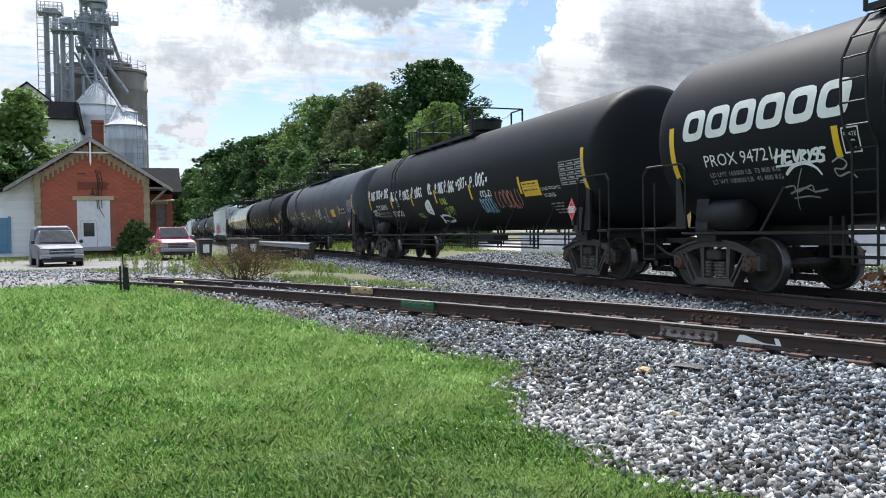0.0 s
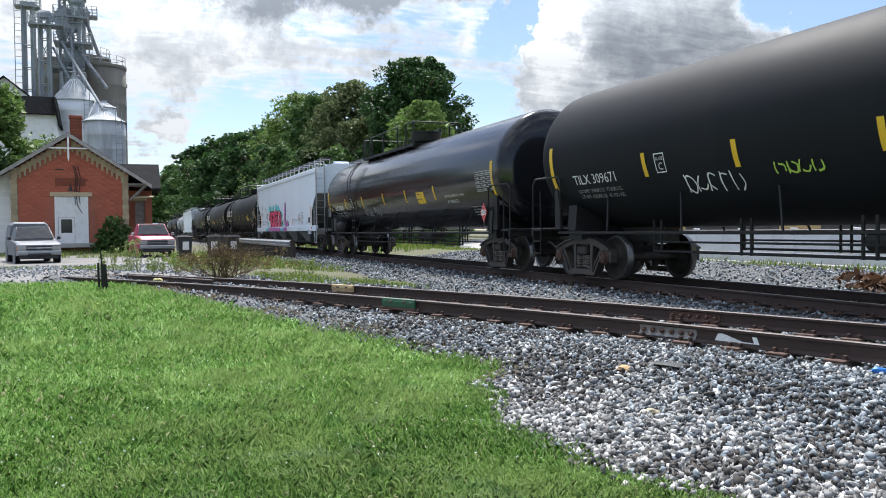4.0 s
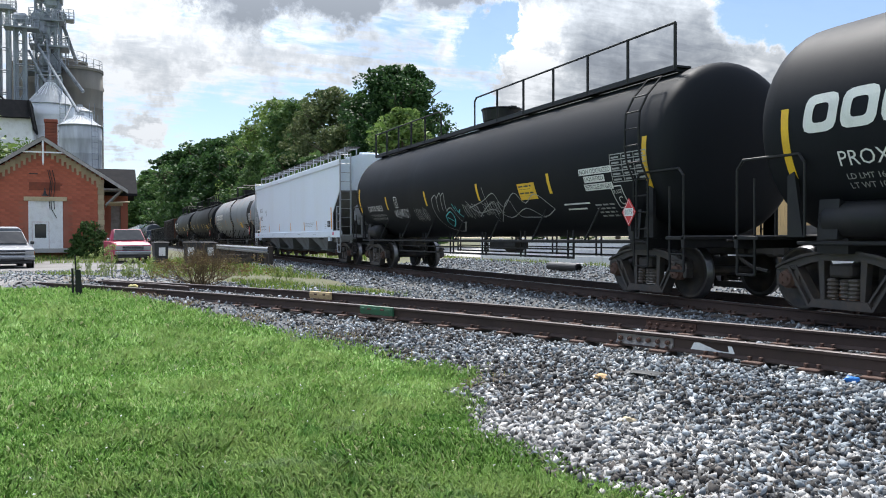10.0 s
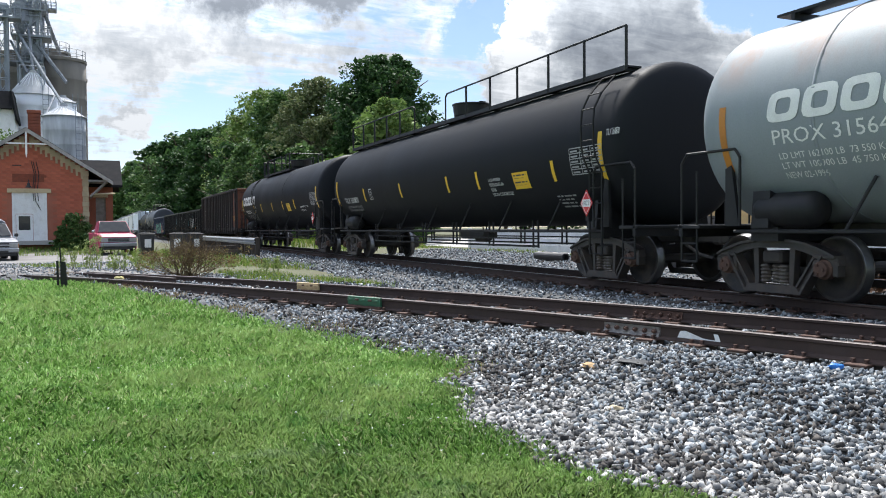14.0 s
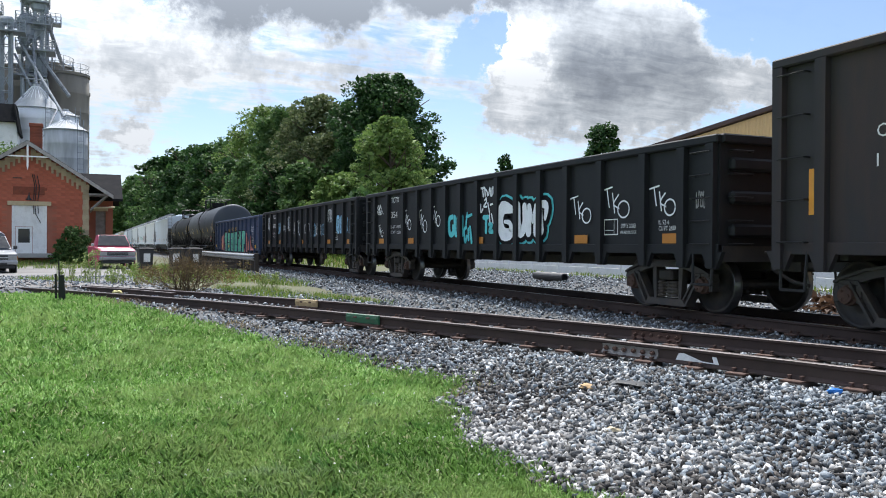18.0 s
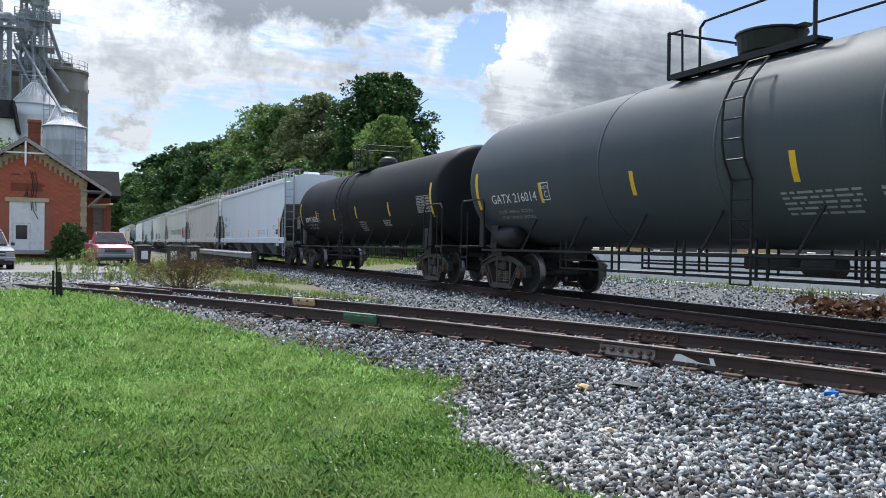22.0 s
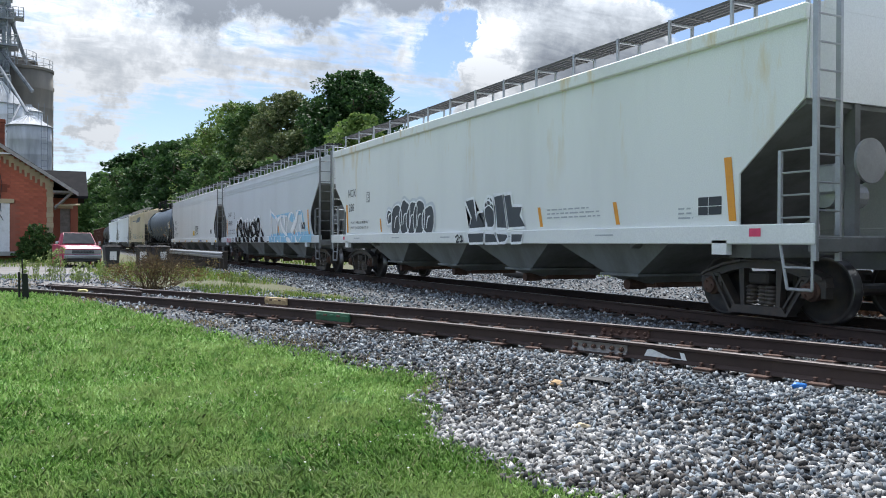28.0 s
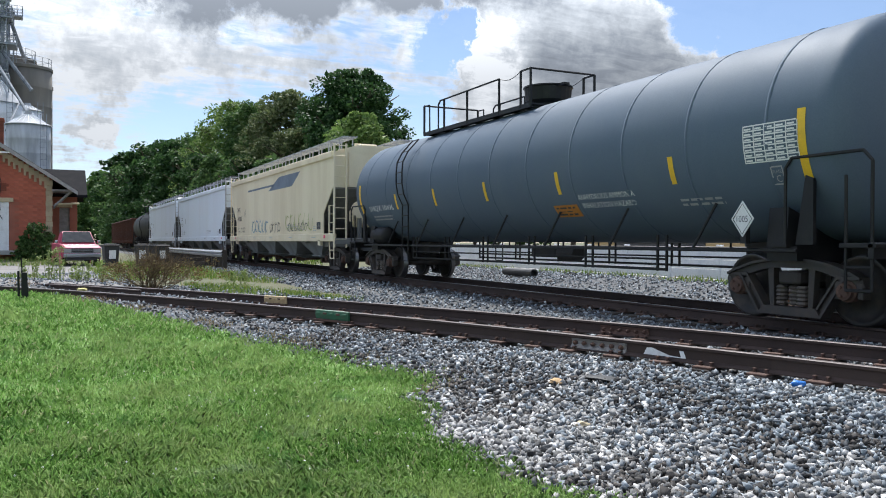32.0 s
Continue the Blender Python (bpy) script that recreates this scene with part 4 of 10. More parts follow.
# rough grass and weeds beside the tracks
rough = []
def tuft_field(n, xa, xb, ya, yb, hgt, wid, keep=lambda x, y: True):
    x, y = rng.uniform(xa, xb, n), rng.uniform(ya, yb, n)
    ok = np.array([keep(a, b) and noise.noise((a * 0.9, b * 0.9, 9)) > -0.25 for a, b in zip(x, y)])
    x, y = x[ok], y[ok]
    rough.append(blades(x, y, hgt * rng.uniform(0.4, 1.2, len(x)), wid * np.ones(len(x)), lean=0.8))
tuft_field(8000, -27, -17.5, 3.2, 7.0, 0.15, 0.014, lambda x, y: 0.8 < y - spur_y(x) - 0.9 < 3.6 and abs(y - TRACK_YC) > 3.3)
tuft_field(6000, -42, -26, 1.5, 7.2, 0.17, 0.020, lambda x, y: y > spur_y(x) + 1.6)
tuft_field(3000, -50, -40, 2.0, 7.0, 0.25, 0.03)
tuft_field(4000, -34, -26, -6, 1.5, 0.16, 0.02, lambda x, y: abs(y - spur_y(x)) > 0.9 and noise.noise((x * 0.5, y * 0.5, 4)) > 0.1)
tuft_field(5000, -56, -46.5, -14, 2.0, 0.24, 0.03, lambda x, y: noise.noise((x * 0.3, y * 0.3, 7)) > -0.05)
tuft_field(3500, -60, -8, 17.2, 19.0, 0.16, 0.03, lambda x, y: noise.noise((x * 0.4, y * 0.4, 2)) > -0.05)
tuft_field(3000, -100, -45, 13.8, 19.0, 0.5, 0.06)
tuft_field(1500, -12, -7.2, 2.2, 3.9, 0.05, 0.012, lambda x, y: 0 < y - lawn_edge(x) < 0.35)
tagged(new("rough_grass", raw_mesh("rough_grass", *joined(rough), M["weed"])), "rough yellow-green weeds beside the tracks", "weeds", kind="stuff")
x, y = rng.uniform(-24, -7, 16000), rng.uniform(-1, 4, 16000)
off = y - lawn_edge(x)
ok = (off > -0.18) & (off < 0.22 + 0.45 * np.clip((-9 - x) / 6, 0, 1)) & (np.array([noise.noise((a * 0.8, b * 0.8, 6)) for a, b in zip(x, y)]) > 0.05)
dry = blades(x[ok], y[ok], np.full(ok.sum(), 0.07), np.full(ok.sum(), 0.012), lean=1.3)
tagged(new("dry_grass", raw_mesh("dry_grass", *dry, M["dry"])), "dry straw-coloured grass along the ballast edge", "grass", kind="stuff")

# ---- the train: shared pieces ----

TANK_R, TANK_Z = 1.53, 2.60
WHEEL_R = 0.457


def round_side(r, zc):
    return lambda z: -math.sqrt(max(r ** 2 - (z - zc) ** 2, 0.02))


tank_side = round_side(TANK_R, TANK_Z)
SMALL_R, SMALL_Z = 1.42, 2.49
small_side = round_side(SMALL_R, SMALL_Z)


def flat_side(y):
    return lambda z: -y


def flow_side(z):
    return -(1.60 - 0.10 * max(0.0, (z - 3.2)) ** 2 - 0.12 * max(0.0, 1.9 - z) ** 2)


def decal(name, bm, material, car, side, lift=0.006, step=0.14, label=""):
    """Lays a flat drawing (x, z) on the car's near side."""
    if side in (tank_side, small_side, flow_side):
        zs = [v.co.z for v in bm.verts]
        k = math.ceil(min(zs) / step)
        while k * step < max(zs):
            bmesh.ops.bisect_plane(bm, geom=bm.verts[:] + bm.edges[:] + bm.faces[:], dist=1e-5, plane_co=(0, 0, k * step), plane_no=(0, 0, 1))
            k += 1
    for v in bm.verts:
        v.co.y = side(v.co.z) - lift
    return part(name, bm, material, car, label)


TEXTS = {}


def text_mesh(s, shear=0.0, bold=0.0):
    key = (s, shear, bold)
    if key not in TEXTS:
        cu = bpy.data.curves.new("writing", "FONT")
        cu.body, cu.size, cu.shear, cu.resolution_u, cu.offset = s, 1.0, shear, 2, bold
        ob = bpy.data.objects.new("writing", cu)
        me = bpy.data.meshes.new_from_object(ob)
        bpy.data.objects.remove(ob)
        bpy.data.curves.remove(cu)
        co = np.array([v.co[:] for v in me.vertices]) if len(me.vertices) else np.zeros((1, 3))
        TEXTS[key] = (me, co[:, 0].min(), co[:, 0].max(), co[:, 1].min(), co[:, 1].max())
    return TEXTS[key]


def letters(car, s, x, z, height, material, side, width=None, lift=0.006, shear=0.0, name="lettering", bold=0.0):
    """Writing with its lower left corner at (x, z), capitals of that height, drawn out to that width."""
    me, x0, x1, z0, z1 = text_mesh(s, shear, bold)
    k = height / (z1 - z0)
    kx = width / (x1 - x0) if width else k
    bm = bmesh.new()
    bm.from_mesh(me)
    for v in bm.verts:
        v.co = (x + (v.co.x - x0) * kx, 0, z + (v.co.y - z0) * k)
    return decal(name, bm, material, car, side, lift)


def quads(bm, rects):
    for a, b, c, d in rects:
        bm.faces.new([bm.verts.new(p) for p in ((a, 0, b), (c, 0, b), (c, 0, d), (a, 0, d))])


def marks(car, name, rects, material, side, lift=0.006, label=""):
    bm = bmesh.new()
    quads(bm, rects)
    return decal(name, bm, material, car, side, lift, label=label)


def ribbon(bm, pts, w):
    n = len(pts)
    vs = []
    for i, (x, z) in enumerate(pts):
        a, b = pts[max(0, i - 1)], pts[min(n - 1, i + 1)]
        dx, dz = b[0] - a[0], b[1] - a[1]
        d = math.hypot(dx, dz) or 1
        ww = w * (0.75 + 0.5 * random.random())
        vs.append((bm.verts.new((x - dz / d * ww / 2, 0, z + dx / d * ww / 2)), bm.verts.new((x + dz / d * ww / 2, 0, z - dx / d * ww / 2))))
    for (a, b), (c, d) in zip(vs, vs[1:]):
        bm.faces.new((a, b, d, c))


def scribble(car, seed, x0, x1, z0, z1, n, w, material, side, lift=0.007, name="graffiti_tag"):
    """A sprayed tag: one restless line of loops and strokes."""
    rnd = random.Random(seed)
    random.seed(seed)
    bm = bmesh.new()
    wd, hg = (x1 - x0) / n, z1 - z0
    for k in range(n):
        a = x0 + wd * k
        # each sign: a tall stroke and a rounder one that crosses it
        lean = rnd.uniform(0.05, 0.3) * wd
        tall = [(a + wd * rnd.uniform(0.0, 0.25) + lean, z1 - hg * rnd.uniform(0, 0.12)), (a + wd * rnd.uniform(0.1, 0.3), (z0 + z1) / 2), (a + wd * rnd.uniform(0.0, 0.3), z0 + hg * rnd.uniform(0, 0.15))]
        turn = rnd.uniform(0, 6.3)
        bow = [(a + wd * (0.62 + 0.42 * math.cos(turn + q * 1.25)), z0 + hg * (0.5 + rnd.uniform(0.3, 0.5) * math.sin(turn + q * 1.25))) for q in range(rnd.randint(3, 6))]
        for pts in (tall, bow):
            ribbon(bm, eased(pts), w)
    decal(name, bm, material, car, side, lift)


def path_of(text):
    return [tuple(float(v) for v in q.split(",")) for q in text.split()]


def eased(pts):
    """A smooth line through the points of a stroke."""
    if len(pts) < 3:
        return pts
    ext = [pts[0]] + pts + [pts[-1]]
    fine = []
    for a, b, c, d in zip(ext, ext[1:], ext[2:], ext[3:]):
        for k in range(4):
            t = k / 4
            fine.append(tuple(0.5 * (2 * q + (r - p) * t + (2 * p - 5 * q + 4 * r - w) * t * t + (3 * q - p - 3 * r + w) * t ** 3) for p, q, r, w in zip(a, b, c, d)))
    return fine + [pts[-1]]


def on_sill(side):
    """A car side that steps out to the sill below it."""
    return lambda z: -1.656 if z < 1.345 else side(z)


def sprayed(bm, car, material, side, lift, floor=None, name="graffiti_stroke", step=0.0):
    zs = [v.co.z for v in bm.verts]
    cuts = [1.341, 1.349] + ([floor] if floor else [])
    if step:
        cuts += [step * k for k in range(math.ceil(min(zs) / step), math.ceil(max(zs) / step))]
    for z in cuts:
        if min(zs) < z < max(zs):
            bmesh.ops.bisect_plane(bm, geom=bm.verts[:] + bm.edges[:] + bm.faces[:], dist=1e-6, plane_co=(0, 0, z), plane_no=(0, 0, 1), clear_inner=z == floor)
    for v in bm.verts:
        v.co.y += side(v.co.z) - lift
    return part(name, bm, material, car)


def brush(car, strokes, layers, side, floor=None, name="graffiti_letter", step=0.0):
    """One letter of brush strokes 'x,z,width ...'; layers: (wider by, material, lift), the lowest first."""
    order = 0.0009 * (len(car.children) % 8)
    for grow, material, lift in layers:
        lift += order
        bm = bmesh.new()
        for k, text in enumerate(strokes):
            pts = eased(path_of(text))
            y = -0.002 * k
            rows = []
            for i, (x, z, w) in enumerate(pts):
                a, b = pts[max(0, i - 1)], pts[min(len(pts) - 1, i + 1)]
                d = math.hypot(b[0] - a[0], b[1] - a[1]) or 1
                dx, dz = (b[0] - a[0]) / d, (b[1] - a[1]) / d
                r = (w + grow) / 2
                rows.append((bm.verts.new((x - dz * r, y, z + dx * r)), bm.verts.new((x + dz * r, y, z - dx * r))))
            for (a, b), (c, d) in zip(rows, rows[1:]):
                bm.faces.new((a, b, d, c))
            for x, z, w in {pts[0], pts[-1]}:
                r = (w + grow) / 2
                if r > 0.012:
                    bm.faces.new([bm.verts.new((x + r * math.cos(0.6283 * q), y - 0.001, z + r * math.sin(0.6283 * q))) for q in range(10)])
        sprayed(bm, car, material, side, lift, floor, name, step)


def filled(car, outlines, fill, edge, w, side, lift, name="graffiti_letter", floor=None):
    """Flat letters 'x,z ...' of one colour with an edge line of another."""
    for text in outlines:
        pts = path_of(text)
        bm = bmesh.new()
        f = bm.faces.new([bm.verts.new((x, 0, z)) for x, z in pts])
        bmesh.ops.triangulate(bm, faces=[f])
        sprayed(bm, car, fill, side, lift, floor, name)
        if edge:
            bm = bmesh.new()
            ribbon(bm, pts + [pts[0]], w)
            sprayed(bm, car, edge, side, lift + 0.004, floor, "graffiti_line")


def outline(seed, cx, cz, a, b, p=3.0, n=20, wob=0.12, lean=0.15):
    random.seed(seed)
    f = [random.uniform(-wob, wob) for _ in range(4)]
    pts = []
    for i in range(n):
        t = 2 * math.pi * i / n
        c, s = math.cos(t), math.sin(t)
        r = (abs(c) ** p + abs(s) ** p) ** (-1 / p) * (1 + f[0] * math.cos(3 * t) + f[1] * math.sin(2 * t) + f[2] * math.cos(5 * t))
        pts.append((cx + a * r * c + lean * b * s, cz + b * r * s))
    return pts


def blob_row(car, seed, x0, x1, z0, z1, n, fill, edge, side, w=0.05, lift=0.007, inner=True, halo=None):
    """A sprayed piece: fat letter-like bodies side by side with an edge line each."""
    wd = (x1 - x0) / n
    shapes = [outline(seed + i, x0 + wd * (i + 0.5), (z0 + z1) / 2, wd * 0.56, (z1 - z0) / 2, 2.6) for i in range(n)]
    if halo:
        bm = bmesh.new()
        for i, s in enumerate(shapes):
            g = outline(seed + i, x0 + wd * (i + 0.5), (z0 + z1) / 2, wd * 0.72, (z1 - z0) / 2 + wd * 0.12, 2.4)
            bm.faces.new([bm.verts.new((x, 0, z)) for x, z in g])
        decal("graffiti_glow", bm, halo, car, side, lift)
    bm = bmesh.new()
    for s in shapes:
        bm.faces.new([bm.verts.new((x, 0, z)) for x, z in s])
    decal("graffiti_fill", bm, fill, car, side, lift + 0.003)
    bm = bmesh.new()
    for i, s in enumerate(shapes):
        ribbon(bm, s + [s[0]], w)
        if inner:
            cx, cz = x0 + wd * (i + 0.5), (z0 + z1) / 2
            k = outline(seed + 50 + i, cx, cz + 0.1 * (z1 - z0), wd * 0.16, (z1 - z0) * 0.16)
            ribbon(bm, k + [k[0]], w * 0.8)
            ribbon(bm, [(cx - wd * 0.3, z0 + 0.2 * (z1 - z0)), (cx, z0 + 0.3 * (z1 - z0)), (cx + wd * 0.3, z0 + 0.15 * (z1 - z0))], w * 0.7)
    decal("graffiti_line", bm, edge, car, side, lift + 0.006)


def brand_blocks(car, x0, x1, z0, z1, side, n=6, lean=0.18):
    """The maker's mark as a row of plain slanted white rings."""
    wd, h = (x1 - x0) / n, z1 - z0
    for i in range(n):
        bm = bmesh.new()
        cx, cz = x0 + wd * (i + 0.47), (z0 + z1) / 2
        rings = []
        for k in (1.0, 0.50):
            rings.append([bm.verts.new((x, 0, z)) for x, z in outline(1, cx + lean * 0, cz, wd * 0.45 * (k if k == 1 else 0.46), h * 0.5 * k, 4.5, 24, 0.0, lean)])
        for p in range(24):
            q = (p + 1) % 24
            bm.faces.new((rings[0][p], rings[0][q], rings[1][q], rings[1][p]))
        decal("brand_mark", bm, M["white_mark"], car, side, 0.008)


# sprayed and brushed letters as strokes on a grid 4 wide and 6 high
STROKES = {
    "A": "00 16 26 40|12 32", "B": "00 06 26 35 34 23 03|23 32 31 20 00", "C": "35 26 16 04 02 10 20 31", "D": "00 06 26 34 32 20 00", "E": "36 06 00 30|03 23",
    "F": "36 06 00|03 23", "G": "35 26 16 04 02 10 20 32 22", "I": "10 16", "J": "36 31 20 10 01", "H": "00 06|30 36|03 33", "Y": "06 23 46|23 20", "0": "10 02 04 16 26 34 32 20 10", "1": "05 16 10|00 20", "2": "05 16 26 34 00 30", "K": "06 00|36 02|13 30", "L": "06 00 30", "M": "00 06 23 46 40", "N": "00 06 40 46",
    "O": "10 02 04 16 26 34 32 20 10", "P": "00 06 26 35 34 23 03", "R": "00 06 26 35 34 23 03|13 40", "S": "35 26 16 05 04 22 31 20 10 01", "T": "06 46|26 20",
    "U": "06 01 10 20 31 36", "V": "06 20 46", "X": "06 40|00 46", "9": "33 13 04 05 16 26 35 33 20", "5": "36 06 04 24 32 20 00", ".": "00 10", ",": "11 00", "*": "13 33|22 24|12 34|14 32", " ": ""}


def tag(car, text, x, z, height, width, w, material, side, seed=1, lift=0.009, slant=0.12, name="graffiti_tag", label=""):
    """Hand-drawn letters of one spray can or marker."""
    rnd = random.Random(seed)
    random.seed(seed)
    bm = bmesh.new()
    n = len(text)
    adv = width / n
    for i, c in enumerate(text):
        dz, k = rnd.uniform(-0.06, 0.06) * height, rnd.uniform(0.9, 1.1)
        for line in STROKES.get(c, "").split("|"):
            pts = [(int(p[0]) / 4, int(p[1]) / 6) for p in line.split()]
            if len(pts) < 2:
                continue
            fine = []
            for a, b in zip(pts, pts[1:]):
                fine += [(a[0] + (b[0] - a[0]) * t / 3, a[1] + (b[1] - a[1]) * t / 3) for t in range(3)]
            fine.append(pts[-1])
            for _ in range(2):
                fine = [fine[0]] + [((a[0] + 2 * b[0] + c2[0]) / 4, (a[1] + 2 * b[1] + c2[1]) / 4) for a, b, c2 in zip(fine, fine[1:], fine[2:])] + [fine[-1]]
            ribbon(bm, [(x + adv * (i + 0.06 + 0.82 * u) + slant * height * v + rnd.uniform(-1, 1) * 0.01 * height, z + dz + height * k * v) for u, v in fine], w)
    return decal(name, bm, material, car, side, lift, label=label)


def data_panel(car, x0, x1, z0, z1, side, material=None, rows=5, cols=3):
    w = 0.018
    rs = [(x0, z0 + (z1 - z0) * i / rows, x1, z0 + (z1 - z0) * i / rows + w) for i in range(rows + 1)]
    rs += [(x0 + (x1 - x0) * i / cols, z0, x0 + (x1 - x0) * i / cols + w, z1) for i in range(cols + 1)]
    bars = [(x0 + (x1 - x0) * (j + 0.15) / cols, z0 + (z1 - z0) * (i + 0.35) / rows, x0 + (x1 - x0) * (j + 0.8) / cols, z0 + (z1 - z0) * (i + 0.68) / rows) for i in range(rows) for j in range(cols)]
    marks(car, "data_panel", rs + bars, material or M["white_mark"], side)


def small_print(car, x, z, w, n, side, material, pitch=0.085, h=0.045, seed=0):
    random.seed(seed + n)
    rs = []
    for i in range(n):
        xx = x
        end = x + w * random.uniform(0.75, 1.0)
        while xx < end:
            ww = random.uniform(0.08, 0.26)
            rs.append((xx, z - pitch * i - h, min(xx + ww, end), z - pitch * i))
            xx += ww + 0.045
    marks(car, "small_print", rs, material, side)


def plate_box(car, x, z, s, side, material, word="C"):
    w = 0.02
    marks(car, "plate_frame", [(x, z, x + s, z + w), (x, z + s * 1.15, x + s, z + s * 1.15 + w), (x, z, x + w, z + s * 1.15), (x + s - w, z, x + s, z + s * 1.15)], material, side)
    letters(car, "PLATE", x + s * 0.15, z + s * 0.78, s * 0.2, material, side, s * 0.7)
    letters(car, word, x + s * 0.32, z + s * 0.18, s * 0.45, material, side)


def truck_meshes():
    d = {}
    bm = bmesh.new()
    # cast frame: bowed top member, two legs with open triangles beside the spring window, spring seat
    slab(bm, [(-1.13, 0.52), (-1.09, 0.64), (-0.96, 0.70), (-0.62, 0.81), (-0.30, 0.86), (0.30, 0.86), (0.62, 0.81), (0.96, 0.70), (1.09, 0.64), (1.13, 0.52), (1.02, 0.49), (0.80, 0.60), (0.52, 0.69), (0.30, 0.73), (-0.30, 0.73), (-0.52, 0.69), (-0.80, 0.60), (-1.02, 0.49)], -1.09, -0.95)
    for s in (-1, 1):
        slab(bm, [(s * 0.86, 0.62), (s * 0.74, 0.64), (s * 0.40, 0.12), (s * 0.50, 0.10)][::s], -1.07, -0.97)
        slab(bm, [(s * 0.28, 0.16), (s * 0.35, 0.16), (s * 0.39, 0.74), (s * 0.29, 0.74)][::s], -1.07, -0.96)
        # flanges that stand proud of the webs
        slab(bm, [(s * 0.885, 0.63), (s * 0.845, 0.64), (s * 0.485, 0.10), (s * 0.525, 0.09)][::s], -1.13, -0.95)
        slab(bm, [(s * 0.765, 0.635), (s * 0.735, 0.645), (s * 0.385, 0.14), (s * 0.415, 0.13)][::s], -1.11, -0.95)
        slab(bm, [(s * 0.30, 0.86), (s * 0.62, 0.81), (s * 0.96, 0.70), (s * 1.09, 0.64), (s * 1.085, 0.605), (s * 0.955, 0.665), (s * 0.61, 0.775), (s * 0.30, 0.825)][::s], -1.14, -0.93)
        box(bm, (s * 0.74, -1.02, 0.47), (0.08, 0.16, 0.24), None, 0.01)
        box(bm, (s * 1.07, -1.02, 0.47), (0.08, 0.16, 0.22), None, 0.01)
        box(bm, (s * 0.89, -1.02, 0.625), (0.30, 0.19, 0.06), None, 0.01)
    box(bm, (0, -1.02, 0.843), (0.62, 0.22, 0.034), None, 0.008)
    slab(bm, [(-0.52, 0.085), (0.52, 0.085), (0.44, 0.20), (-0.44, 0.20)], -1.13, -0.91)
    d["side_frame"] = mesh("side_frame", bm, M["truck_steel"])
    bm = bmesh.new()
    for x in (-0.17, 0.0, 0.17):
        prof = []
        for i in range(11):
            prof.append((0.22 + 0.027 * i, 0.088 if i % 2 else 0.062))
        lathe(bm, prof, "z", 10, (x, -1.03 if x else -0.99, 0))
    d["spring_pack"] = mesh("spring_pack", bm, M["spring_steel"])
    bm = bmesh.new()
    box(bm, (0, 0, 0.60), (0.36, 2.24, 0.18), None, 0.03)
    box(bm, (0, 0, 0.72), (0.5, 0.5, 0.12))
    for s in (-1, 1):
        box(bm, (s * 0.42, 0, 0.50), (0.09, 1.6, 0.10))
        for q in (-1, 1):
            box(bm, (s * 0.40, q * 0.76, 0.47), (0.08, 0.14, 0.34))
    d["truck_bolster"] = mesh("truck_bolster", bm, M["under_steel"])
    bm = bmesh.new()
    lathe(bm, [(-1.00, 0.14), (-1.10, 0.14), (-1.12, 0.115), (-1.17, 0.11), (-1.18, 0.07)], "y", 14, (0, 0, WHEEL_R))
    for i in range(3):
        a = 2.1 * i
        span(bm, (0.065 * math.cos(a), -1.17, WHEEL_R + 0.065 * math.sin(a)), (0.065 * math.cos(a), -1.20, WHEEL_R + 0.065 * math.sin(a)), 0.02, 6)
    d["bearing_cap"] = mesh("bearing_cap", bm, M["rust_part"])
    # a wheel about the axle's line; its outer face looks to -y
    bm = bmesh.new()
    R = WHEEL_R
    lathe(bm, [(-0.845, 0.03), (-0.85, 0.13), (-0.80, 0.15), (-0.795, 0.30), (-0.83, R - 0.06), (-0.845, R - 0.05), (-0.845, R - 0.012), (-0.84, R - 0.004), (-0.745, R + 0.002), (-0.728, R + 0.024), (-0.708, R + 0.02), (-0.705, R - 0.06), (-0.76, R - 0.09), (-0.75, 0.16), (-0.70, 0.13), (-0.69, 0.03)], "y", 28)
    me = mesh("wheel", bm, [M["wheel_steel"], M["tread"]], False)
    for p in me.polygons:
        r = math.hypot(p.center.x, p.center.z)
        if r > R - 0.03 and p.center.y > -0.843:
            p.material_index = 1
        p.use_smooth = True
    d["wheel"] = me
    bm = bmesh.new()
    lathe(bm, [(-1.05, 0.07), (-0.85, 0.08), (-0.2, 0.085), (0.2, 0.085), (0.85, 0.08), (1.05, 0.07)], "y", 12)
    d["axle"] = mesh("axle", bm, M["wheel_steel"])
    bm = bmesh.new()
    box(bm, (-0.18, 0, 0.86), (0.55, 0.16, 0.2), None, 0.02)
    box(bm, (0.16, 0.02, 0.86), (0.24, 0.26, 0.28), None, 0.05)
    box(bm, (0.30, -0.09, 0.86), (0.12, 0.08, 0.26), None, 0.02)
    span(bm, (0.0, 0.1, 0.95), (0.05, -0.9, 1.0), 0.018)
    pipe(bm, [(-0.3, -0.35, 0.72), (0.05, -0.33, 0.55), (0.33, -0.3, 0.50)], 0.03, 6)
    d["coupler"] = mesh("coupler", bm, M["under_steel"])
    return d


RUN = truck_meshes()
FLIP = pose(0, 0, 0, 0, 0, 180)
WHEELSETS = []


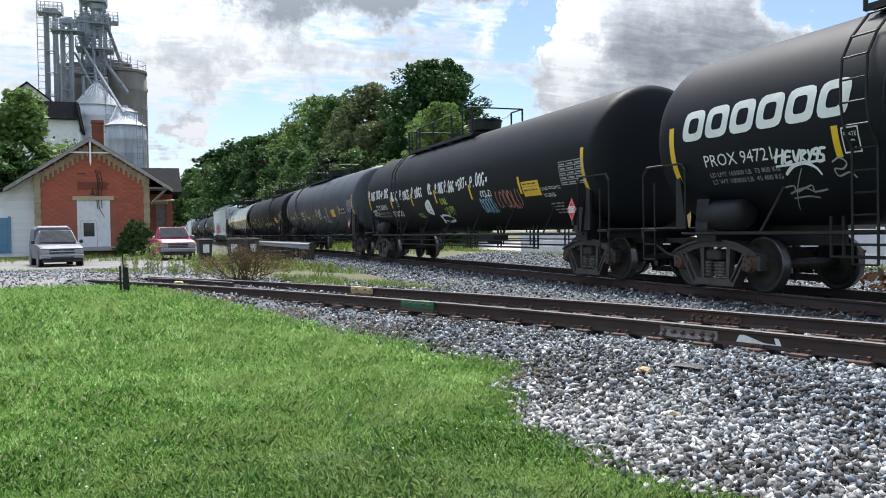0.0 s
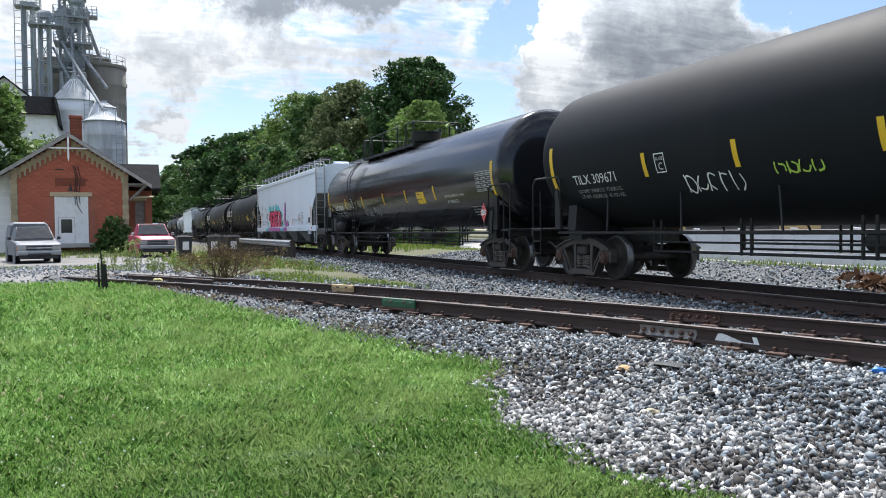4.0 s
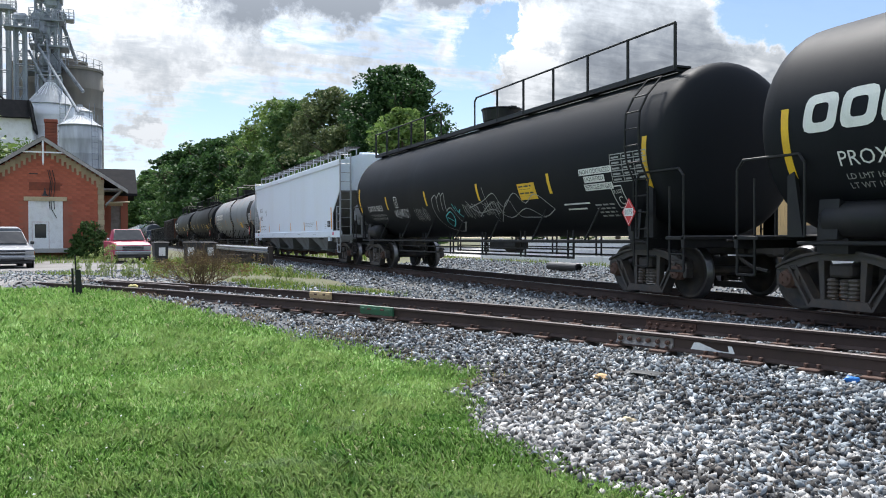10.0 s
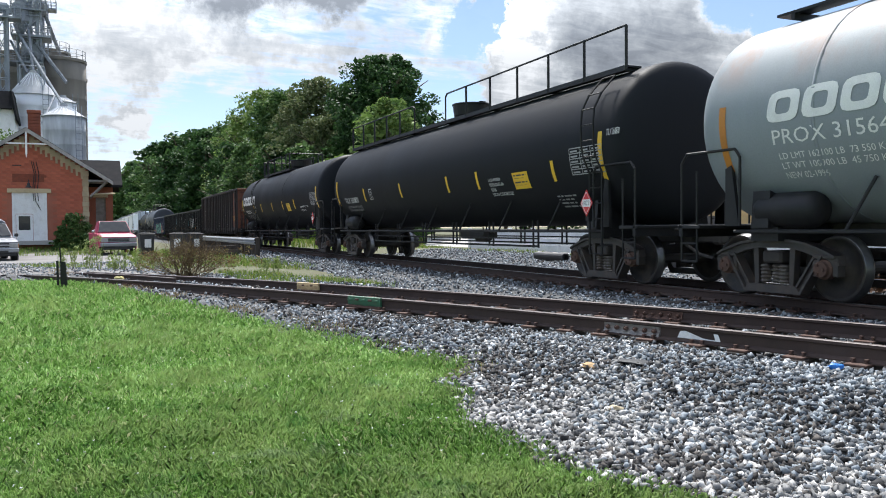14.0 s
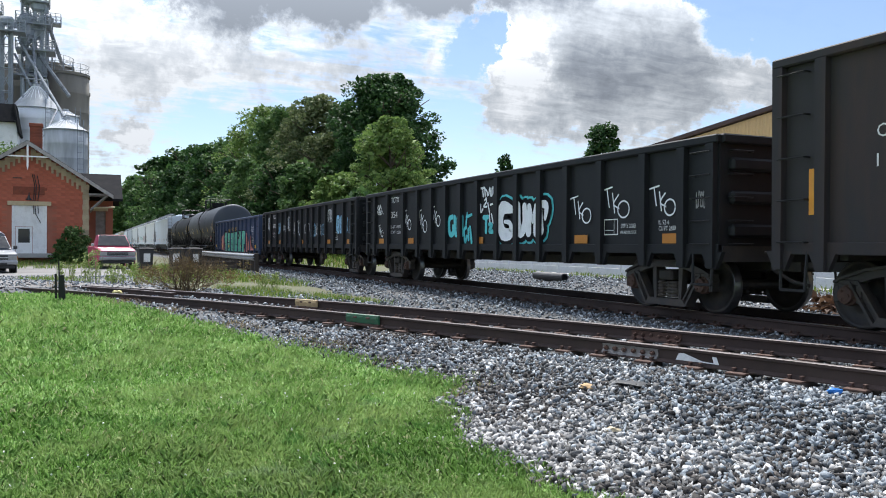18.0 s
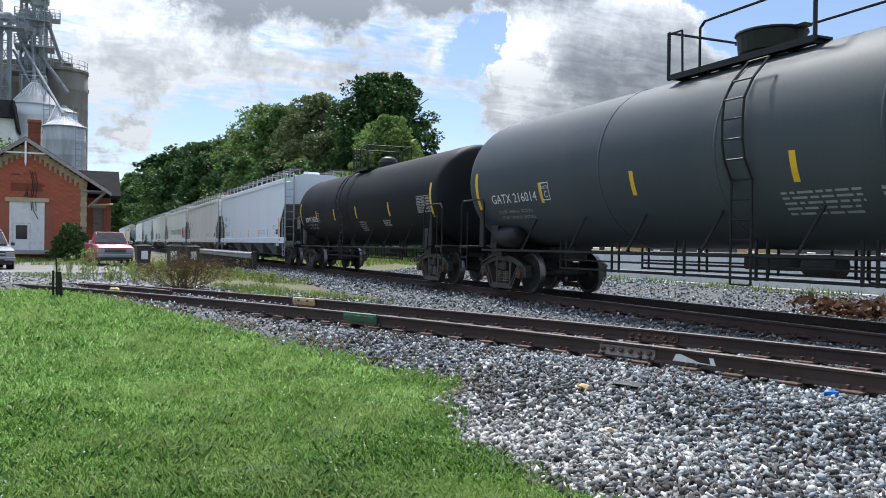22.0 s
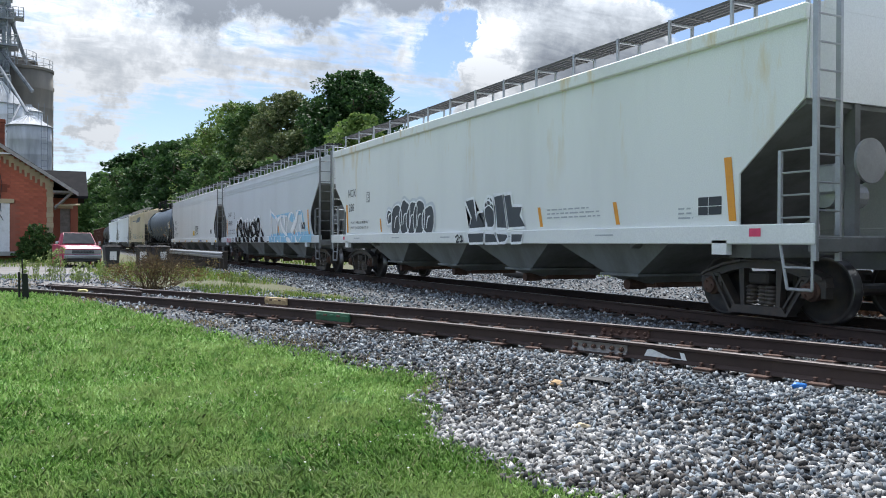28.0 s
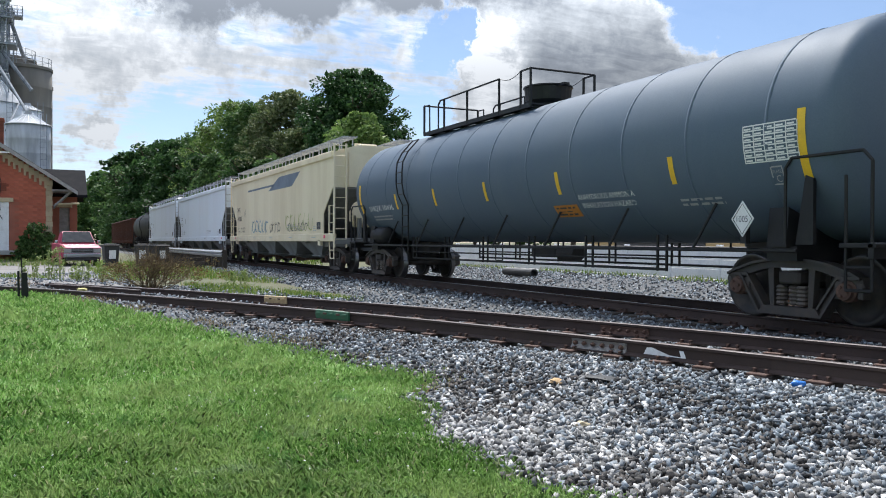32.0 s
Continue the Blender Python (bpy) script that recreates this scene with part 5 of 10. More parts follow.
def running_gear(car, half, tc):
    """Two trucks with four wheelsets and two couplers; half: half the coupled length, tc: half the truck centres."""
    for s in (-1, 1):
        tr = place("truck_bolster", RUN["truck_bolster"], car, pose(s * tc, 0, 0))
        for m in (Matrix(), FLIP):
            place("side_frame", RUN["side_frame"], tr, m)
            place("spring_pack", RUN["spring_pack"], tr, m)
            for q in (-1, 1):
                place("bearing_cap", RUN["bearing_cap"], tr, m @ pose(q * 0.889, 0, 0))
        for q in (-1, 1):
            x = s * tc + q * 0.889
            ax = place("wheelset", RUN["axle"], car, pose(x, 0, WHEEL_R))
            place("wheel", RUN["wheel"], ax)
            place("wheel", RUN["wheel"], ax, FLIP)
            WHEELSETS.append((car, ax, x))
        place("coupler", RUN["coupler"], car, pose(s * (half - 0.3), 0, 0, 0, 0, 0 if s > 0 else 180))


SHARED = {}


def shared(key, build, material, smooth=False):
    if key not in SHARED:
        bm = bmesh.new()
        build(bm)
        SHARED[key] = mesh(key[0], bm, material, smooth)
    return SHARED[key]


def tank_ring(bm, x, r, w, zc):
    lathe(bm, [(x - w / 2, r - 0.02), (x - w / 2, r + 0.008), (x + w / 2, r + 0.008), (x + w / 2, r - 0.02)], "x", 40, (0, 0, zc))


def deck_rail(a, b, flip, lo, hi):
    """The handrails of one side of a deck as pieces of (points, radius)."""
    def hoop(x0, x1, posts, r=0.024):
        d = 0.12 if x1 > x0 else -0.12
        piece = [([(x0, lo), (x0, hi - 0.10), (x0 + d, hi - 0.01), (x1, hi)], r)]
        return piece + [([(x, lo), (x, hi)], 0.032) for x in posts]
    if b - a > 12:
        return [hoop(-2.3, a, [-3.6 + (a + 3.6) * k / 4 for k in range(5)]), hoop(0.05, b, [1.4 + (b - 1.4) * k / 5 for k in range(6)])]
    f = flip
    A, B = (a, b) if f > 0 else (-b, -a)
    ends = [([(f * A, lo), (f * A, hi)], 0.034), ([(f * A, hi - 0.02), (f * (A + 0.34), hi - 0.03), (f * (A + 0.36), lo)], 0.020)]
    if B - A < 4:
        return [ends, hoop(f * (A + 0.78), f * B, [f * B])]
    sag = [(f * (-0.76 + 0.95 * k / 6), hi - 0.10 * math.sin(math.pi * k / 6)) for k in range(7)]
    return [ends, hoop(f * (A + 0.9), f * -0.76, [f * (A + 1.25), f * (A / 2 + 0.1), f * -0.76]), [([(f * 0.19, lo), (f * 0.19, hi), (f * B, hi)], 0.024), ([(f * 0.19, lo), (f * 0.19, hi)], 0.032), ([(f * B, lo), (f * B, hi)], 0.032)], [(sag, 0.008)]]


def tank_car(label, half, material, flip=1, deck=(-5.3, 1.0), ladder=-4.75, rings=(), steel="black_steel", dome=False, small=False):
    car = thing("tank_car", None, label, "rail car", "cars of the passing train")
    tc, he = half - 2.1, half - 0.86
    st = M[steel]
    R, ZC = (SMALL_R, SMALL_Z) if small else (TANK_R, TANK_Z)

    def shell(bm):
        # dished heads with a tight knuckle
        full = []
        for i in range(13):
            a = math.pi / 2 * i / 12
            full.append((-he + 0.50 * (1 - math.cos(a) ** 0.62), max(0.02, R * math.sin(a) ** 0.62)))
        lathe(bm, full + [(-x, r) for x, r in full[::-1]], "x", 48, (0, 0, ZC))

    place("tank", shared(("tank", round(half, 2), material), shell, M[material], True), car)
    for x in rings:
        bm = bmesh.new()
        tank_ring(bm, x, R, 0.05, ZC)
        part("weld_band", bm, M[material], car, smooth=True)

    for s in (-1, 1):
        bm = bmesh.new()
        box(bm, (s * (half - 2.2), 0, 0.92), (3.1, 0.36, 0.34), None, 0.02)
        part("stub_sill", bm, M["under_steel"], car)
        bm = bmesh.new()
        slab(bm, [(-1.35, 1.02), (1.35, 1.02), (1.30, 1.55), (1.02, 1.44), (0.6, 1.20), (0, 1.08), (-0.6, 1.20), (-1.02, 1.44), (-1.30, 1.55)], s * tc - 0.16, s * tc + 0.16, "x")
        box(bm, (s * tc, 0, 0.93), (0.5, 2.5, 0.2))
        part("saddle", bm, st, car)
        bm = bmesh.new()
        box(bm, (s * (half - 0.78), 0, 1.04), (0.5, 3.0, 0.06), None, 0.01)
        box(bm, (s * (half - 0.60), 0, 0.98), (0.08, 3.0, 0.2), None, 0.01)
        part("end_platform", bm, st, car)
        for q in (-1, 1):
            bm = bmesh.new()
            e, y = half - 0.6, q * 1.47
            pipe(bm, [(s * (e - 1.25), y, 1.05), (s * (e - 1.25), y, 2.05), (s * (e - 1.15), y, 2.18), (s * (e - 0.12), y, 2.18), (s * e, y, 2.05), (s * e, y, 0.5)], 0.022)
            pipe(bm, [(s * (e - 0.35), y, 0.5), (s * (e - 0.35), y, 1.9)], 0.02)
            pipe(bm, [(s * e, y, 0.5), (s * (e - 0.35), y, 0.5)], 0.022)
            pipe(bm, [(s * e, y, 0.78), (s * (e - 0.35), y, 0.78)], 0.018)
            part("end_rail", bm, st, car)
            bm = bmesh.new()
            slab(bm, [(s * (tc + 0.35), 1.05), (s * (tc + 0.62), 1.05), (s * (tc + 0.62), 1.9), (s * (tc + 0.5), 1.95)][::s], y * 0.93 - 0.03, y * 0.93 + 0.03)
            part("tank_strut", bm, st, car)
    for q in (-1, 1):
        bm = bmesh.new()
        y = q * 1.43
        span(bm, (-half + 1.7, y, 0.97), (half - 1.7, y, 0.97), 0.028)
        n = 7
        for i in range(n):
            x = -half + 3.6 + (2 * half - 7.2) * i / (n - 1)
            span(bm, (x, y, 0.97), (x + 0.28 * flip, q * 1.22, 1.66), 0.022)
        part("side_rail", bm, st, car)
        bm = bmesh.new()
        y = q * 1.05
        span(bm, (-half + 4.6, y, 0.63), (half - 4.6, y, 0.63), 0.024)
        span(bm, (-half + 4.6, y, 0.80), (half - 4.6, y, 0.80), 0.018)
        for i in range(6):
            x = -half + 4.7 + (2 * half - 9.4) * i / 5
            for dx in (-0.11, 0.11):
                span(bm, (x + dx, y, 0.6), (x + dx, y, 1.2), 0.026)
        part("brake_pipe", bm, st, car)
    if not dome:
        # the brake reservoir on the end platform
        bm = bmesh.new()
        lathe(bm, [(-0.55, 0.05), (-0.52, 0.2), (-0.42, 0.25), (0.42, 0.25), (0.52, 0.2), (0.55, 0.05)], "x", 16, (-flip * (tc - 0.35), -1.12, 1.27))
        part("air_reservoir", bm, st, car, smooth=True)
    bm = bmesh.new()
    box(bm, (0.2 * flip, 0.1, 0.86), (1.0, 0.7, 0.24), None, 0.03)
    lathe(bm, [(-0.3, 0.04), (-0.3, 0.16), (0.3, 0.16), (0.3, 0.04)], "x", 12, (1.4 * flip, -0.35, 0.84))
    part("valve_box", bm, M["under_steel"], car)
    # the deck over the valves, with its railing
    top = ZC + R
    a, b = (deck if flip > 0 else (-deck[1], -deck[0]))
    bm = bmesh.new()
    for q in (-1, 1):
        box(bm, ((a + b) / 2, q * 0.66, top - 0.06), (b - a, 0.34, 0.035))
        box(bm, ((a + b) / 2, q * 0.84, top - 0.09), (b - a, 0.03, 0.1))
    for i in range(7):
        x = a + 0.1 + (b - a - 0.2) * i / 6
        box(bm, (x, 0, top - 0.1), (0.07, 1.7, 0.07))
    part("deck", bm, st, car)
    hi = top + (0.70 if not small else 0.74)
    long_deck = b - a > 12
    for q in (-1,) if long_deck else (-1, 1):
        y, lo = q * 0.84, top - 0.12
        for piece in deck_rail(a, b, flip, lo, hi):
            for pts, r in piece:
                bm = bmesh.new()
                pipe(bm, [(x, y, z) for x, z in pts], r)
                part("rail_post" if len(pts) == 2 else "chain" if r < 0.01 else "handrail", bm, st, car)
    for x in () if long_deck else (a, b):
        bm = bmesh.new()
        span(bm, (x, -0.84, hi), (x, 0.84, hi), 0.024)
        part("end_handrail", bm, st, car)
    bm = bmesh.new()
    if dome:
        lathe(bm, [(top - 0.1, 0.36), (top + 0.16, 0.36), (top + 0.30, 0.28), (top + 0.37, 0.13), (top + 0.38, 0.02)], "z", 20)
    else:
        lathe(bm, [(top - 0.12, 0.42), (top + 0.04, 0.43), (top + 0.12, 0.51), (top + 0.40, 0.54), (top + 0.42, 0.57), (top + 0.45, 0.56), (top + 0.48, 0.05)], "z", 24)
        for s in (-1, 1):
            box(bm, (s * 0.62, 0, top + 0.42), (0.22, 0.16, 0.05))
    part("valve_bonnet", bm, st, car, smooth=False)
    # side ladders
    for q in (-1, 1):
        bm = bmesh.new()
        x0 = ladder * flip
        zs = [0.55, 0.97] + [1.2 + 0.29 * i for i in range(9)] + [3.85]
        pts = []
        for z in zs:
            yy = 1.47 if z < 2.6 else math.sqrt(max(0.05, (R + 0.09) ** 2 - (z - ZC) ** 2))
            pts.append((z, max(0.8, min(1.66, yy + (0.14 if z > 2.2 else 0.0)))))
        pipe(bm, [(x0 - 0.2, q * y, z) for z, y in pts], 0.02, 5)
        lad = part("ladder", bm, st, car)
        bm = bmesh.new()
        pipe(bm, [(x0 + 0.2, q * y, z) for z, y in pts], 0.02, 5)
        part("ladder_rail", bm, st, lad)
        for z, y in pts:
            place("rung", shared(("rung", 0.4, steel), lambda b: span(b, (-0.2, 0, 0), (0.2, 0, 0), 0.014, 5), st), lad, pose(x0, q * y, z))
    running_gear(car, half, tc)
    return car


def stripes(car, half, side, xs, material, z0=1.98, z1=2.40, ends=True):
    for x in xs:
        marks(car, "reflector", [(x - 0.055, z0, x + 0.055, z1)], material, side)
    if ends:
        for s in (-1, 1):
            marks(car, "reflector", [(s * (half - 1.56) - 0.065, 1.85, s * (half - 1.56) + 0.065, 2.80)], material, side)


def placard(car, x, z, s, side_y, word, red=True):
    pl = None
    bm = bmesh.new()
    slab(bm, [(x - s, z), (x, z - s * 1.25), (x + s, z), (x, z + s * 1.25)], side_y - 0.006, side_y + 0.006)
    pl = part("hazard_placard", bm, M["red_mark" if red else "white_mark"], car)
    sd = flat_side(-side_y + 0.006)
    k = 0.84
    bm = bmesh.new()
    ribbon(bm, [(x - s * k, z), (x, z - s * 1.25 * k), (x + s * k, z), (x, z + s * 1.25 * k), (x - s * k, z)], 0.014)
    decal("placard_edge", bm, M["white_mark" if red else "dark_mark"], pl, sd, 0.002)
    marks(pl, "placard_band", [(x - s * 0.62, z - 0.07, x + s * 0.62, z + 0.07)], M["white_mark"], sd, 0.002)
    letters(pl, word, x - s * 0.5, z - 0.045, 0.09, M["dark_mark"], sd, s, 0.004, name="placard_number")
    bm = bmesh.new()
    box(bm, (x, side_y + 0.05, z - s * 0.9), (0.1, 0.08, s * 1.6))
    part("placard_bracket", bm, M["black_steel"], car)


def hopper_car(label, half, paint, round_ends=False, deep=None, deck_mat="dark_band", trim=None):
    car = thing("covered_hopper", None, label, "rail car", "cars of the passing train")
    tc = half - 2.1
    e = half - 0.88
    P, sh, tr = M[paint], M["hopper_shade"], M[trim or ("end_ladder_shade" if round_ends else "galv")]
    lo, hi, waist = 1.34, 4.12, 2.93
    if round_ends:
        waist = 3.2
        n = [(e - 0.02, waist), (e - 0.42, 2.82), (e - 0.78, 2.5), (e - 0.98, 2.28), (e - 1.06, 2.05), (e - 1.06, 1.85), (e - 0.98, 1.62), (e - 0.80, lo)]
    else:
        n = [(e - 0.06, waist), (e - 1.12, 2.05), (e - 1.12, lo)]
    right = [(e, hi)] + n
    poly = [(-x, z) for x, z in right] + right[::-1]
    side = flow_side if round_ends else flat_side(1.58)
    for q in (-1, 1):
        bm = bmesh.new()
        slab(bm, poly[::-1], q * 1.55, q * 1.58)
        if round_ends:
            for z in (2.0, 2.4, 2.8, 3.2, 3.5, 3.8):
                bmesh.ops.bisect_plane(bm, geom=bm.verts[:] + bm.edges[:] + bm.faces[:], plane_co=(0, 0, z), plane_no=(0, 0, 1))
            for v in bm.verts:
                v.co.y += q * (-flow_side(v.co.z) - 1.58)
        part("side_sheet", bm, P, car)
        if round_ends:
            for z in (3.62, 3.72, 3.82):
                bm = bmesh.new()
                box(bm, (0, q * (-flow_side(z) + 0.005), z), (2 * e - 0.1, 0.03, 0.03))
                part("corrugation", bm, P, car)
        bm = bmesh.new()
        if not round_ends:
            box(bm, (0, q * 1.60, 4.02), (2 * e + 0.02, 0.10, 0.22), None, 0.02)
        else:
            box(bm, (0, q * 1.50, 4.07), (2 * e + 0.02, 0.08, 0.12), None, 0.02)
        part("roof_chord", bm, P, car)
        bm = bmesh.new()
        box(bm, (0, q * 1.59, 1.21), (2 * (half - 0.72), 0.12, 0.27), None, 0.015)
        part("side_sill", bm, P, car)
        for s in (-1, 1):
            bm = bmesh.new()
            box(bm, (s * (tc - 0.2), q * 1.6, 1.03), (0.28, 0.10, 0.2))
            part("jacking_pad", bm, P, car)
    bm = bmesh.new()
    slab(bm, [(-1.56, 4.10), (1.56, 4.10), (0.75, 4.36), (-0.75, 4.36)], -e, e, "x")
    part("roof", bm, P, car)
    bm = bmesh.new()
    box(bm, (0, 0, 4.44), (2 * e - 1.6, 0.62, 0.16), None, 0.04)
    for i in range(9):
        box(bm, (-e + 1.3 + (2 * e - 2.6) * i / 8, 0, 4.48), (0.08, 0.74, 0.2))
    part("hatch_cover", bm, P, car)
    for s in (-1, 1):
        bm = bmesh.new()
        box(bm, (s * (e - 0.03), 0, (hi + waist) / 2), (0.05, 3.08, hi - waist))
        part("end_sheet", bm, P, car)
        for y in (-1.0, 0, 1.0):
            bm = bmesh.new()
            box(bm, (s * (e + 0.018), y, (hi + waist) / 2), (0.04, 0.1, hi - waist - 0.01))
            part("end_stiffener", bm, P, car)
        # slope, end sill and posts take the grey darkened for shade
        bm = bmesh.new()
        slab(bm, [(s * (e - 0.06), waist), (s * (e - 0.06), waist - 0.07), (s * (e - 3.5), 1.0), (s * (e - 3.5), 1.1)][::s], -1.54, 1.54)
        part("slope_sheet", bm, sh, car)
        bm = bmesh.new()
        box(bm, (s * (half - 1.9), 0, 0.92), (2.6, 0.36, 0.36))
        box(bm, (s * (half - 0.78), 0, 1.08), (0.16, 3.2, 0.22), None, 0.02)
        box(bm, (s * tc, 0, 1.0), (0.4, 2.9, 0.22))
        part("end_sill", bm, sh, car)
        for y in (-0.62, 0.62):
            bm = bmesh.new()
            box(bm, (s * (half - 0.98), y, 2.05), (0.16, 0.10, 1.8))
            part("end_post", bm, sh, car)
        # corner ladders: a tall one at the corner and a short one on the side
        for q in (-1, 1):
            bm = bmesh.new()
            x, y = s * (half - 0.74), q * 1.60
            box(bm, (x, y, 2.62), (0.07, 0.05, 3.5))
            lad = part("ladder", bm, tr, car)
            bm = bmesh.new()
            box(bm, (x, y - q * 0.42, 2.62), (0.07, 0.05, 3.5))
            part("ladder_rail", bm, tr, lad)
            for i in range(10):
                place("rung", shared(("rung", 0.42, tr.name), lambda b: span(b, (0, -0.21, 0), (0, 0.21, 0), 0.014, 5), tr), lad, pose(x + s * 0.03, y - q * 0.21, 1.15 + 0.35 * i))
            bm = bmesh.new()
            xa, xb = s * (half - 1.28), s * (half - 0.78)
            box(bm, (xa, y, 1.80), (0.05, 0.045, 1.0))
            lad = part("side_ladder", bm, tr, car)
            bm = bmesh.new()
            box(bm, (xb, y, 1.80), (0.05, 0.045, 1.0))
            part("ladder_rail", bm, tr, lad)
            for i in range(4):
                place("rung", shared(("rung", 0.5, tr.name), lambda b: span(b, (-0.25, 0, 0), (0.25, 0, 0), 0.014, 5), tr), lad, pose((xa + xb) / 2, y, 1.42 + 0.29 * i))
            bm = bmesh.new()
            pipe(bm, [(xa, y, 1.1), (xa + s * 0.12, y, 0.5), (xb, y, 0.5), (xb, y, 1.1)], 0.022)
            pipe(bm, [(xa + s * 0.06, y, 0.78), (xb, y, 0.78)], 0.018)
            part("stirrup", bm, tr, car)
    # brake wheel end
    bm = bmesh.new()
    xw = half - 0.62
    lathe(bm, [(xw - 0.02, 0.26), (xw - 0.02, 0.29), (xw + 0.02, 0.29), (xw + 0.02, 0.26)], "x", 20, (0, -0.75, 2.15))
    for i in range(5):
        a = 1.257 * i
        span(bm, (xw, -0.75, 2.15), (xw, -0.75 + 0.27 * math.cos(a), 2.15 + 0.27 * math.sin(a)), 0.012, 5)
    part("brake_wheel", bm, tr, car)
    bm = bmesh.new()
    lathe(bm, [(-0.36, 0.04), (-0.34, 0.18), (0.34, 0.18), (0.36, 0.04)], "y", 14, (half - 1.35, -0.35, 1.75))
    box(bm, (half - 1.2, -0.75, 1.95), (0.3, 0.24, 0.4), None, 0.03)
    part("brake_cylinder", bm, tr, car)
    # running boards
    for q in (-1, 1):
        bm = bmesh.new()
        for k in range(5):
            box(bm, (0, q * (0.80 + 0.11 * k), 4.62), (2 * e + 0.3, 0.035, 0.04))
        for i in range(24):
            box(bm, (-e + 0.1 + (2 * e - 0.2) * i / 23, q * 1.02, 4.60), (0.04, 0.5, 0.02))
        part("running_board", bm, M[deck_mat], car)
        for i in range(15):
            x = -e + 0.25 + (2 * e - 0.5) * i / 14
            key = ("board_post", q)
            me = shared(key, lambda b: (box(b, (0, q * 1.29, 4.42), (0.05, 0.035, 0.44)), box(b, (0, q * 1.05, 4.58), (0.05, 0.5, 0.03)), box(b, (0, q * 0.82, 4.48), (0.05, 0.035, 0.24))), tr)
            place("board_post", me, car, pose(x, 0, 0))
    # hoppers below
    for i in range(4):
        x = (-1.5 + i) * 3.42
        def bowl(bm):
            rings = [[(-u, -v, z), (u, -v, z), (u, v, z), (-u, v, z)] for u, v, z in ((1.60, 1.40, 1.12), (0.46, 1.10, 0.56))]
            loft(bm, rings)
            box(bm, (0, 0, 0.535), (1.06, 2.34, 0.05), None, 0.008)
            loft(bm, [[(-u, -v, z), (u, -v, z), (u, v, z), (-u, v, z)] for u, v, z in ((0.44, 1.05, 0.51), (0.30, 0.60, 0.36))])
        hp = place("hopper_bowl", shared(("hopper_bowl", paint), bowl, M["bowl_shaded_paint"] if not deep else M[deep]), car, pose(x, 0, 0))
        def gate(bm):
            box(bm, (0, 0, 0.36), (0.7, 1.3, 0.10), None, 0.02)
            box(bm, (0, -0.72, 0.36), (0.16, 0.3, 0.16), None, 0.02)
            lathe(bm, [(-0.98, 0.03), (-0.98, 0.09), (-0.6, 0.09), (-0.6, 0.03)], "y", 12, (0, 0, 0.36))
        place("outlet_gate", shared(("outlet_gate",), gate, M["rust_part"]), hp)
    running_gear(car, half, tc)
    return car, side


